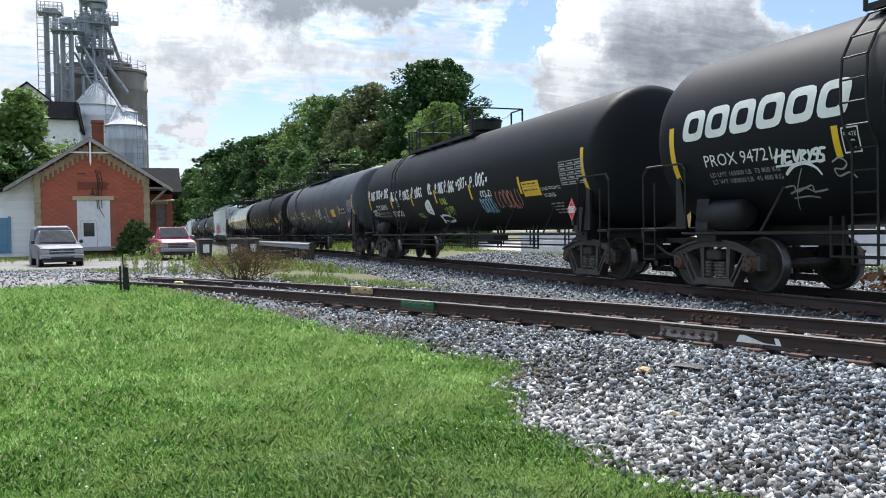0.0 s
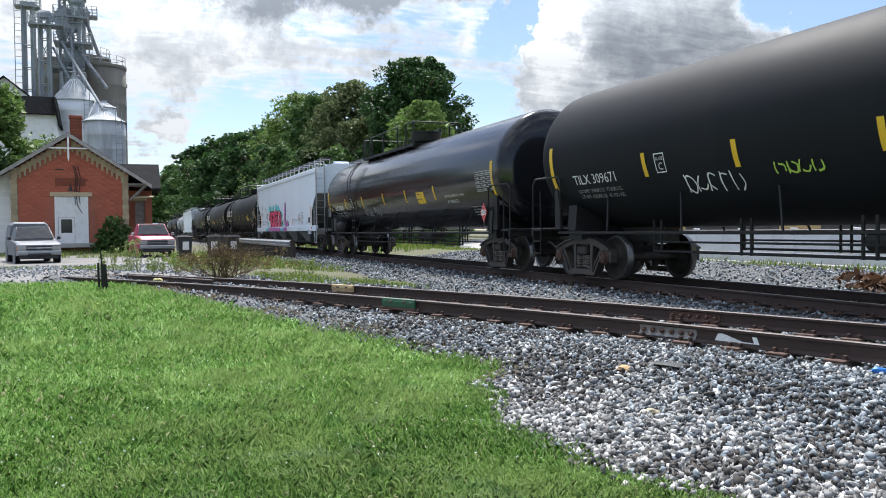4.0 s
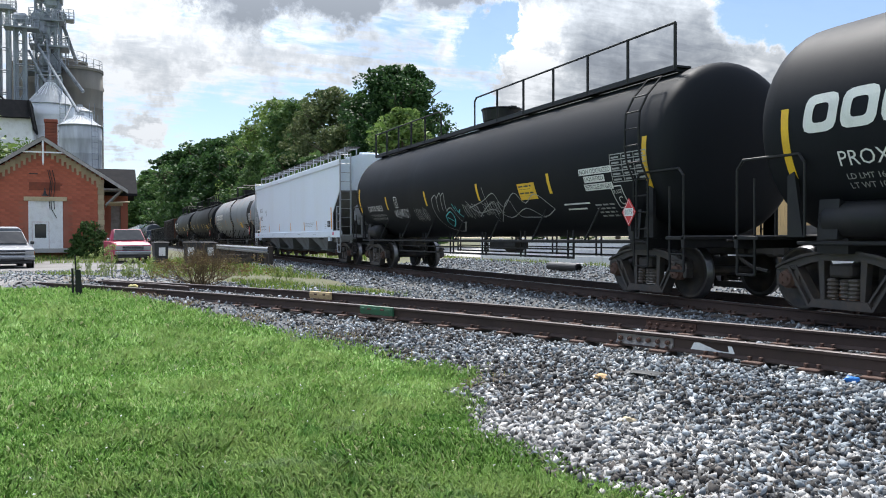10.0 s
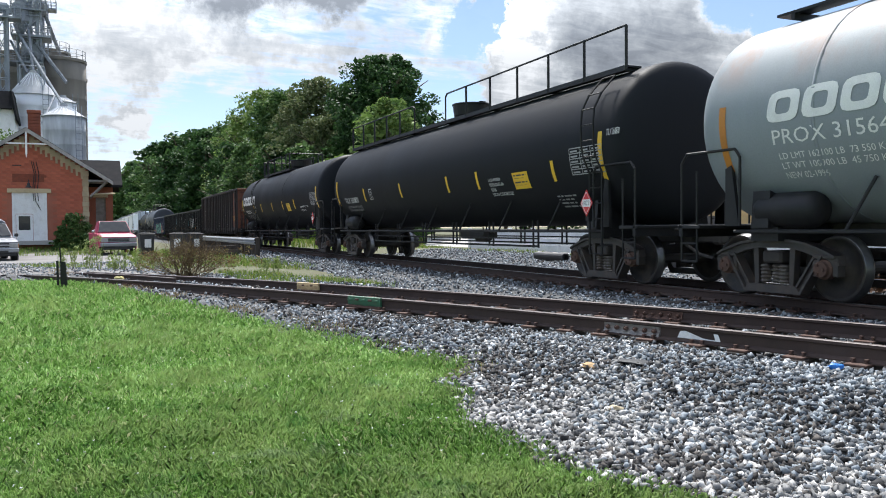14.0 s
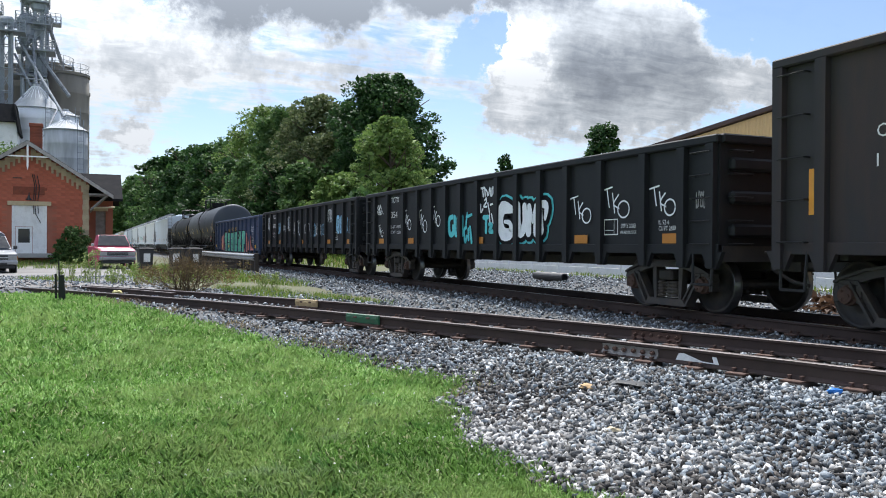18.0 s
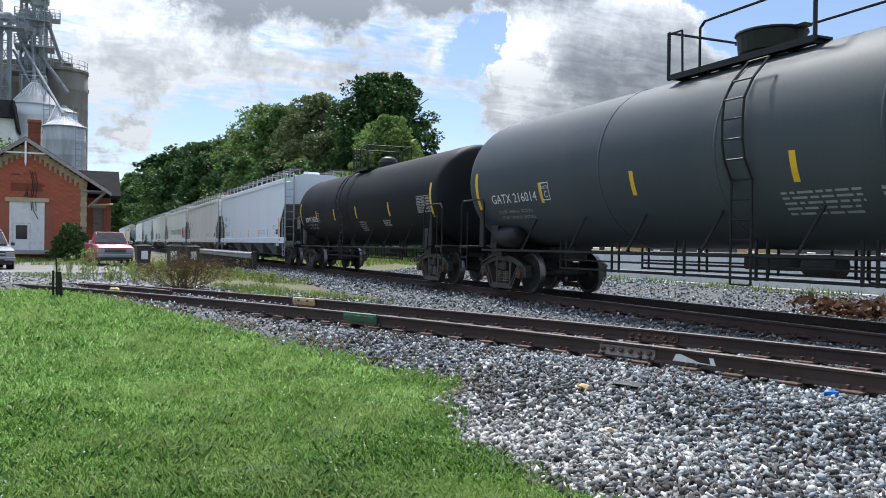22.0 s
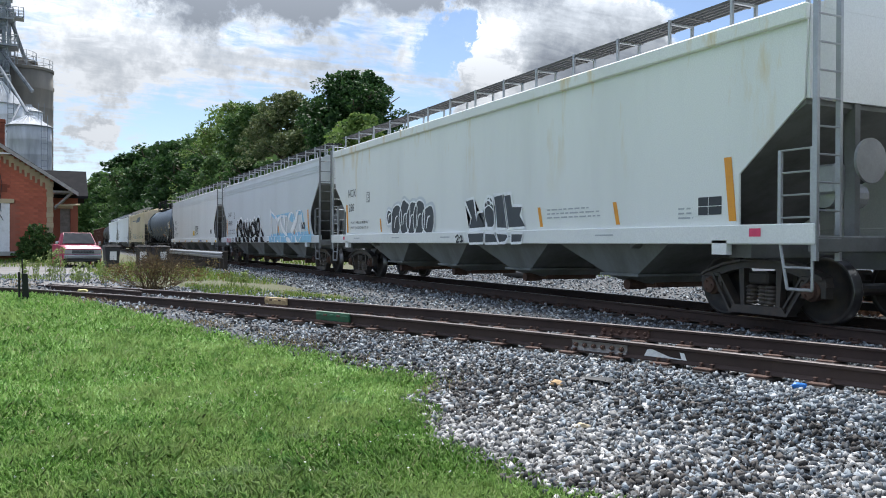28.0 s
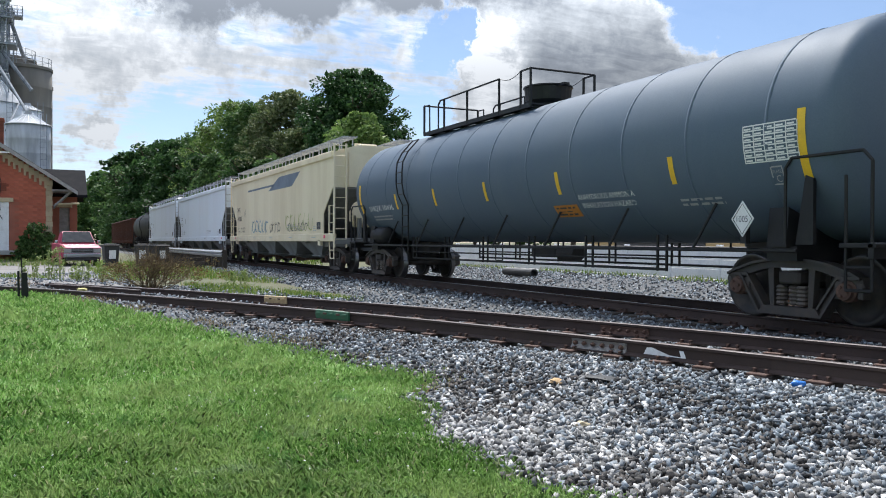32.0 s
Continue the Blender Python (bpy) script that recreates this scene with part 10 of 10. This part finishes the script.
tree("tree", -78, 28, 0, 18.7, 7.6, "leaf_dark", "tall dark green broadleaf tree with a full round crown", 1, 42000, 0.34, 0.12, 48)
tree("tree", -67.5, 24.5, 0, 12.6, 4.6, "leaf_lime", "yellow-green tree with a light crown", 2, 17000, 0.27, 0.05)
tree("tree", -94, 25, 0, 19.2, 7.6, "leaf_olive", "olive tree with thin grey twigs", 3, 30000, 0.31, 0.04, 40)
tree("tree", -82, 23, 0, 13.0, 5.0, "leaf_olive", "low olive-green tree with a broad crown", 4, 16000, 0.29, 0.05, 28)
tree("tree", -112, 25, 0, 20.5, 7.0, "leaf_mid", "mid-green tree with an open crown", 5, 20000, 0.33, 0.06, 30)
tree("tree", -132, 26, 0, 23.8, 9.0, "leaf_lime", "light green feathery tree with an open crown", 6, 18000, 0.38, 0.08, 28)
tree("tree", -150, 24, 0, 21.0, 8.5, "leaf_mid", "mid-green woodland tree with uneven crown", 7, 18000, 0.44, 0.02, 30)
tree("tree", -172, 24, 0, 22.0, 9.0, "leaf_dark", "dark green woodland tree beside the line", 8, 11000, 0.65, 0.02)
tree("tree", -200, 25, 0, 25.0, 10.0, "leaf_dark", "dark green woodland tree beside the line", 9, 11000, 0.75, 0.02)
tree("tree", -235, 24, 0, 28.0, 12.0, "leaf_dark", "dark green woodland tree beside the line", 10, 11000, 0.9, 0.02)
tree("tree", -280, 22, 0, 30.0, 13.0, "leaf_dark", "dark green woodland tree beside the line", 11, 11000, 1.0, 0.02)
tree("tree", -335, 18, 0, 28.0, 14.0, "leaf_mid", "green tree at the end of the line", 12, 9000, 1.1, 0.02)
tree("tree", -380, 6, 0, 20.0, 14.0, "leaf_mid", "green tree beyond the depot", 13, 8000, 1.1, 0.02)
for k, (x, y, h, r, lf) in enumerate(((-62, 20.5, 5.5, 3.0, "leaf_mid"), (-70, 20.5, 7.5, 3.6, "leaf_lime"), (-80, 20, 9.5, 4.2, "leaf_mid"), (-92, 20, 11.0, 4.6, "leaf_dark"), (-106, 19.5, 12.5, 5.4, "leaf_mid"), (-122, 19.5, 14, 6.0, "leaf_dark"), (-54, 21, 4.0, 2.2, "leaf_mid"), (-145, 19, 16, 7, "leaf_dark"), (-175, 18, 18, 8, "leaf_dark"), (-215, 17, 20, 9, "leaf_mid"))):
    tree("understory_tree", x, y, 0, h, r, lf, "bushy low tree at the edge of the wood", 30 + k, 7000, 0.38 if k < 6 else 0.6, 0.02, 22, group="low trees at the wood's edge")
tree("tree", -87, 61, 0, 17.2, 4.0, "leaf_dark", "round dark green tree far off", 50, 6000, 0.42, 0.25, group="far trees")
tree("tree", -104, 66, 0, 12.0, 5.5, "leaf_mid", "mid-green tree far beyond the yard", 51, 5000, 0.5, 0.1, group="far trees")
tree("tree", -112, 60, 0, 15.6, 2.2, "leaf_dark", "slim dark tree far beyond the yard", 52, 2500, 0.42, 0.3, group="far trees")
tree("tree", -118, 68, 0, 14.0, 4.0, "leaf_dark", "dark green tree far beyond the yard", 53, 4000, 0.5, 0.1, group="far trees")
tree("tree", -98, 75, 0, 15.0, 5.0, "leaf_mid", "mid-green tree far beyond the yard", 54, 4000, 0.55, 0.1, group="far trees")
tree("tree", -68, -9.0, 0.3, 12.0, 4.0, "leaf_lime", "light green tree beside the depot", 60, 15000, 0.27, 0.15, 36, group="trees by the depot")
tree("tree", -64, -9.8, 0.3, 7.6, 3.2, "leaf_mid", "dark green tree beside the depot", 61, 6000, 0.36, 0.1, group="trees by the depot")
tree("shrub", -53.6, -0.75, -0.1, 2.25, 1.2, "leaf_mid", "dense green shrub against the depot wall", 62, 5000, 0.12, -0.25, 30, group="shrubs")
tree("shrub", -53.4, -1.35, -0.1, 1.5, 0.8, "leaf_mid", "low bushy green shrub against the depot wall", 63, 2500, 0.14, -0.3, 16, group="shrubs")


def dead_bush():
    rnd = random.Random(3)
    ob = thing("dry_bush", pose(-21.0, 2.28, -0.18) @ Matrix.Diagonal((1, 1, 0.78, 1)), "wiry brown dry bush beside the siding", "bush")
    bm = bmesh.new()
    def grow(p, d, L, r, depth):
        q = p + d * L
        span(bm, p, q, r, 4, r * 0.6)
        if depth:
            for _ in range(3 if depth > 1 else 2):
                e = (d + Vector((rnd.uniform(-0.6, 0.6), rnd.uniform(-0.6, 0.6), rnd.uniform(-0.2, 0.35)))).normalized()
                grow(q, e, L * rnd.uniform(0.55, 0.85), r * 0.6, depth - 1)
    for k in range(60):
        a, t = rnd.uniform(0, 6.3), rnd.uniform(0.1, 1.2)
        d = Vector((math.cos(a) * math.sin(t), math.sin(a) * math.sin(t), math.cos(t)))
        grow(Vector((rnd.uniform(-0.25, 0.25), rnd.uniform(-0.25, 0.25), 0)), d, rnd.uniform(0.42, 0.6), 0.012, 3)
    part("twig_tangle", bm, M["twig"], ob)
    g = np.random.default_rng(7)
    n = 2600
    c = g.normal(size=(40, 3)) * np.array([0.75, 0.75, 0.22]) + np.array([0, 0, 0.75])
    v, f = leaf_cards(g, c, np.full(40, 0.2), n, 0.055)
    v[:, 2] = np.maximum(v[:, 2], 0.02)
    place("foliage", raw_mesh("foliage", v, f, M["weed_brown"]), ob)


M["weed_brown"] = island("weed_brown", [(0.0, (0.12, 0.10, 0.04)), (0.5, (0.20, 0.17, 0.07)), (1.0, (0.16, 0.075, 0.03))], 0.8, 0, 30, 0.2)
dead_bush()


def tall_weed(x, y, hgt, seed):
    rnd, g = random.Random(seed), np.random.default_rng(seed)
    ob = thing("tall_weed", pose(x, y, ground_z(x, y)), "tall pale green weed with feathery top", "weed", "tall weeds by the siding")
    bm = bmesh.new()
    for k in range(5):
        a = rnd.uniform(0, 6.3)
        span(bm, (0.06 * math.cos(a), 0.06 * math.sin(a), 0), (0.16 * math.cos(a), 0.16 * math.sin(a), hgt * rnd.uniform(0.7, 1)), 0.010, 5, 0.004)
    part("stem", bm, M["weed_stem"], ob)
    cs = np.stack([g.normal(0, 0.045, 22), g.normal(0, 0.045, 22), hgt * (0.2 + 0.8 * g.random(22))], 1)
    v, f = leaf_cards(g, cs, np.full(22, 0.06), 170, 0.055)
    place("leaf", raw_mesh("leaf", v, f, M["weed_leaf"]), ob)


M["weed_stem"] = surface("weed_stem", (0.20, 0.26, 0.08), 0.7)
M["weed_leaf"] = leaves("weed_leaf", (0.16, 0.22, 0.06), (0.27, 0.35, 0.11), (0.42, 0.47, 0.22))
for k, (x, y, hgt) in enumerate(((-25.6, -0.35, 0.75), (-25.4, -0.05, 0.85), (-25.2, 0.12, 0.95), (-25.8, 0.28, 1.0), (-26.0, 0.75, 0.55), (-25.0, 0.95, 0.6), (-25.2, 1.3, 0.7), (-24.8, 0.6, 0.45), (-26.5, -0.7, 0.6), (-22.2, 4.4, 0.4), (-23.0, 4.9, 0.45))):
    tall_weed(x, y, hgt, 70 + k)

# dry brush heaped beyond the track
g = np.random.default_rng(21)
c = np.stack([g.uniform(-12.9, -9.0, 30), g.uniform(14.6, 16.2, 30), g.uniform(-0.4, -0.14, 30)], 1)
v, f = leaf_cards(g, c, np.full(30, 0.5), 2600, 0.22, 0.5)
v[:, 2] = np.maximum(v[:, 2], -0.3)
tagged(new("brush_heap", raw_mesh("brush_heap", v, f, M["brush"])), "red-brown heap of dry brush beyond the track", "brush", kind="stuff")

# ---- vehicles, bins, guardrail and odds and ends ----
def pickup(x, y, z, turn, paint, label, cap=False, boxy=False, tall=1.0):
    car = thing("pickup_truck", pose(x, y, z, 0, 0, turn) @ Matrix.Diagonal((0.97, 0.93, tall, 1)), label, "pickup truck", "parked pickups")
    P = M[paint]
    w = 0.98
    hood, roof, belt = (1.08, 1.80, 1.12) if not boxy else (1.12, 1.78, 1.15)
    # the nose looks along +x
    bm = bmesh.new()
    loft(bm, [[(xx, s * ww * w, zz) for s, zz in ((-1, 0.45), (-1.0, belt * k), (-0.9, top), (0.9, top), (1.0, belt * k), (1, 0.45))] for xx, ww, k, top in
              ((-2.75, 0.97, 0.98, belt + 0.02), (-0.2, 1.0, 1.0, belt + 0.02), (1.1, 1.0, 0.97, hood + 0.02), (2.2, 0.98, 0.88, hood - 0.06), (2.5, 0.95, 0.82, hood - 0.16))])
    part("body", bm, P, car)
    bm = bmesh.new()
    back = -0.75
    if cap:
        roof = 1.72
    loft(bm, [[(xx, s * ww, zz) for s, ww, zz in ((-1, 0.92, belt), (-1, 0.74, top), (1, 0.74, top), (1, 0.92, belt))] for xx, top in ((back, roof - 0.06), (back + 0.25, roof), (0.25, roof + 0.02), (1.02, belt + 0.04))])
    part("cab", bm, P, car)
    if cap:
        bm = bmesh.new()
        loft(bm, [[(xx, s * ww, zz) for s, ww, zz in ((-1, 0.95, belt), (-1, 0.86, top - 0.12), (-0.8, 0.86, top), (0.8, 0.86, top), (1, 0.86, top - 0.12), (1, 0.95, belt))] for xx, top in ((-2.72, 1.86), (-2.3, 1.97), (-1.1, 1.98), (-0.76, 1.90))])
        part("topper", bm, P, car)
        bm = bmesh.new()
        box(bm, (2.585, 0, hood - 0.30), (0.03, 1.10, 0.05), None, 0.01)
        box(bm, (2.60, 0, hood - 0.30), (0.03, 0.22, 0.08), None, 0.01)
        part("chrome_bar", bm, M["bumper_chrome"], car)
        bm = bmesh.new()
        box(bm, (2.645, 0, 0.50), (0.02, 1.0, 0.10), None, 0.01)
        part("air_intake", bm, M["plastic"], car)
    bm = bmesh.new()
    slab(bm, [(-0.86, 0.02), (0.86, 0.02), (0.70, 0.92), (-0.70, 0.92)], -0.008, 0.008, "z")
    ob = part("windshield", bm, M["auto_glass"], car)
    a = math.atan2(roof - belt - 0.03, 0.77)
    ob.matrix_basis = Matrix.Translation((1.035, 0, belt + 0.07)) @ Matrix.Rotation(-a, 4, "Y") @ Matrix.Rotation(math.pi / 2, 4, "Z")
    ob.matrix_basis = Matrix.Translation((1.04, 0, belt + 0.06)) @ Matrix(((math.cos(a) * 0, -math.cos(a), math.sin(a), 0), (1, 0, 0, 0), (0, math.sin(a), math.cos(a), 0), (0, 0, 0, 1)))
    for s in (-1, 1):
        for xa, xb in ((-0.6, 0.2), (0.24, 0.75)):
            bm = bmesh.new()
            slab(bm, [(xa, belt + 0.05), (xb, belt + 0.05), (xb - (0.25 if xb > 0.5 else 0), roof - 0.1), (xa, roof - 0.1)], -0.01, 0.01)
            ob = part("side_window", bm, M["window_dark"], car)
            ob.matrix_basis = Matrix.Translation((0, s * 1.13, 0)) @ Matrix.Rotation(s * 0.26, 4, "X")
        bm = bmesh.new()
        box(bm, (2.46, s * 0.74, hood - 0.32), (0.12, 0.40, 0.22), None, 0.02)
        part("headlight", bm, M["lamp_glass"], car)
        bm = bmesh.new()
        box(bm, (2.42, s * 0.93, hood - 0.32), (0.16, 0.07, 0.18), None, 0.01)
        part("turn_lamp", bm, M["amber_lens"], car)
        bm = bmesh.new()
        box(bm, (0.82, s * 1.10, belt + 0.10), (0.10, 0.17, 0.16), None, 0.03)
        part("mirror", bm, M["plastic"] if not boxy else M["chrome"], car)
        for xx in (-1.75, 1.62):
            bm = bmesh.new()
            lathe(bm, [(-0.11, 0.2), (-0.12, 0.33), (-0.09, 0.37), (0.09, 0.37), (0.12, 0.33), (0.11, 0.2)], "y", 22)
            t = part("tyre", bm, M["rubber"], car, smooth=True)
            t.matrix_basis = pose(xx, s * 0.87, 0.37)
            bm = bmesh.new()
            lathe(bm, [(-0.10, 0.03), (-0.105, 0.1), (-0.06, 0.2), (0.06, 0.2), (0.105, 0.1), (0.10, 0.03)], "y", 16)
            part("rim", bm, M["chrome"], t)
            bm = bmesh.new()
            lathe(bm, [(-0.02, 0.40), (-0.02, 0.47), (0.02, 0.47), (0.02, 0.40)], "y", 18, (xx, s * 0.985, 0.40))
            part("wheel_arch", bm, P, car)
    bm = bmesh.new()
    box(bm, (2.49, 0, hood - 0.32), (0.08, 1.12, 0.24), None, 0.02)
    part("grille", bm, M["plastic"], car)
    for k in range(3 if boxy else 2):
        bm = bmesh.new()
        box(bm, (2.535, 0, hood - 0.40 + 0.08 * k), (0.03, 1.12, 0.025))
        part("grille_bar", bm, M["bumper_chrome"], car)
    bm = bmesh.new()
    box(bm, (2.56, 0, 0.56), (0.16, 1.92, 0.2), None, 0.04)
    part("bumper", bm, M["bumper_chrome"], car)
    bm = bmesh.new()
    box(bm, (2.50, 0, 0.38), (0.10, 1.7, 0.16), None, 0.03)
    part("valance", bm, M["plastic"], car)
    bm = bmesh.new()
    box(bm, (-0.2, 0, 0.42), (4.4, 1.5, 0.2))
    part("chassis", bm, M["plastic"], car)
    return car


pickup(-42.2, -4.15, -0.33, 12, "silver_paint", "silver pickup with a topper parked facing the track", True)
pickup(-47.5, 1.22, -0.24, 6, "red_paint", "faded red boxy pickup parked beside the depot", False, True, 1.0)


def cart(x, y, turn, label):
    z = ground_z(x, y)
    ob = thing("rubbish_cart", pose(x, y, z, 0, 0, turn), label, "rubbish cart", "rubbish carts")
    bm = bmesh.new()
    loft(bm, [[(-0.26 - 0.06 * k, -0.28 - 0.05 * k, 0.08 + k * 0.97), (0.26 + 0.06 * k, -0.28 - 0.05 * k, 0.08 + k * 0.97), (0.26 + 0.06 * k, 0.28 + 0.05 * k, 0.08 + k * 0.97), (-0.26 - 0.06 * k, 0.28 + 0.05 * k, 0.08 + k * 0.97)] for k in (0, 0.5, 1)])
    part("bin", bm, M["plastic"], ob)
    bm = bmesh.new()
    box(bm, (0.0, 0, 1.09), (0.76, 0.74, 0.07), None, 0.03)
    box(bm, (-0.02, 0, 1.14), (0.5, 0.5, 0.06), None, 0.02)
    part("lid", bm, M["plastic"], ob)
    bm = bmesh.new()
    box(bm, (0.335, 0.02, 0.66), (0.012, 0.3, 0.40), pose(0, 0, 0, 0, 3.5, 0))
    part("sticker", bm, M["white_mark"], ob, "white paper sticker")
    for s in (-1, 1):
        bm = bmesh.new()
        lathe(bm, [(-0.04, 0.03), (-0.04, 0.12), (0.04, 0.12), (0.04, 0.03)], "y", 14, (-0.26, s * 0.3, 0.12))
        part("wheel", bm, M["rubber"], ob)


for x, y, t in ((-41.0, 2.55, 8), (-40.6, 3.95, -12), (-41.0, 4.75, 15)):
    cart(x, y, t, "black wheeled rubbish cart with a white sticker")
ob = thing("timber_stack", None, "dark heap of old ties beside the carts", "timber")
for k in range(5):
    bm = bmesh.new()
    box(bm, (-41.3 + 0.1 * k, 5.9 + 0.12 * (k % 2), ground_z(-41, 6) + 0.1 + 0.19 * (k // 2)), (0.23, 1.7, 0.18), pose(0, 0, 0, 0, 0, 6 * k - 10), 0.01)
    part("old_tie", bm, M["tie"], ob)


def guardrail():
    ob = thing("guardrail", None, "galvanized corrugated guardrail on timber posts", "guardrail")
    y, x0, x1 = 7.45, -62.0, -39.6
    bm = bmesh.new()
    prof = [(0.0, 0.30), (-0.07, 0.37), (-0.07, 0.42), (0.0, 0.46), (-0.07, 0.50), (-0.07, 0.55), (0.0, 0.62), (0.015, 0.62), (-0.05, 0.55), (-0.05, 0.50), (0.02, 0.46), (-0.05, 0.42), (-0.05, 0.37), (0.015, 0.30)]
    slab(bm, [(y + a, z) for a, z in prof], x0, x1, "x")
    part("beam", bm, M["galv"], ob)
    def post(bm):
        box(bm, (0, 0, 0.1), (0.17, 0.2, 1.1), None, 0.015)
    me = shared(("timber_post",), post, M["tie"])
    x = x1 - 0.1
    while x > x0:
        place("post", me, ob, pose(x, y + 0.13, 0))
        x -= 1.0


guardrail()


def switch_post():
    ob = thing("marker_post", pose(-18.5, -0.50, -0.15), "short black marker post with a thin rod", "post")
    bm = bmesh.new()
    slab(bm, [(-0.03, 0), (0.11, 0), (0.07, 0.57), (-0.03, 0.57)], -0.05, 0.05, "x")
    part("body", bm, M["black_steel"], ob)
    bm = bmesh.new()
    pipe(bm, [(0.02, -0.075, 0), (0.02, -0.085, 0.60)], 0.022)
    part("side_tube", bm, M["black_steel"], ob)
    bm = bmesh.new()
    pipe(bm, [(0, -0.02, 0.56), (0, -0.03, 0.86)], 0.014)
    part("rod", bm, M["black_steel"], ob)


switch_post()


def crumple(name, x, y, s, material, label, cat, seed, flat=0.35):
    rnd = random.Random(seed)
    bm = bmesh.new()
    bmesh.ops.create_icosphere(bm, subdivisions=2, radius=1)
    for v in bm.verts:
        k = rnd.uniform(0.6, 1.1)
        v.co = (v.co.x * s[0] * k, v.co.y * s[1] * k, v.co.z * s[2] * k)
    ob = part(name, bm, material, None)
    ob.matrix_basis = pose(x, y, ground_z(x, y) + s[2] * 0.7 + 0.02, 0, 0, rnd.uniform(0, 90))
    return tagged(ob, label, cat)


crumple("paper_scrap", -6.52, 4.39, (0.10, 0.06, 0.03), M["cardboard"], "crumpled tan paper scrap on the ballast", "litter", 1)
crumple("plastic_scrap", -6.35, 4.75, (0.22, 0.12, 0.02), M["plastic"], "flat dark plastic scrap on the ballast", "litter", 2)
crumple("bottle_scrap", -5.10, 6.02, (0.07, 0.05, 0.04), M["blue_scrap"], "bright blue plastic scrap on the ballast", "litter", 3)
crumple("yellow_scrap", -20.6, 0.66, (0.13, 0.09, 0.06), M["pale_yellow"], "small pale yellow scrap between the rails", "litter", 4)
crumple("pale_stone", -5.2, 3.75, (0.07, 0.05, 0.03), M["cream_stone"], "large pale buff stone in the ballast", "stone", 5)
M_tie = thing("pipe_length", None, "dark hollow pipe lying beyond the track", "pipe")
bm = bmesh.new()
lathe(bm, [(-26.6, 0.12), (-26.6, 0.16), (-24.6, 0.16), (-24.6, 0.12), (-24.8, 0.11)], "x", 16, (0, 15.6, -0.05))
part("barrel", bm, M["plastic"], M_tie)

motions()
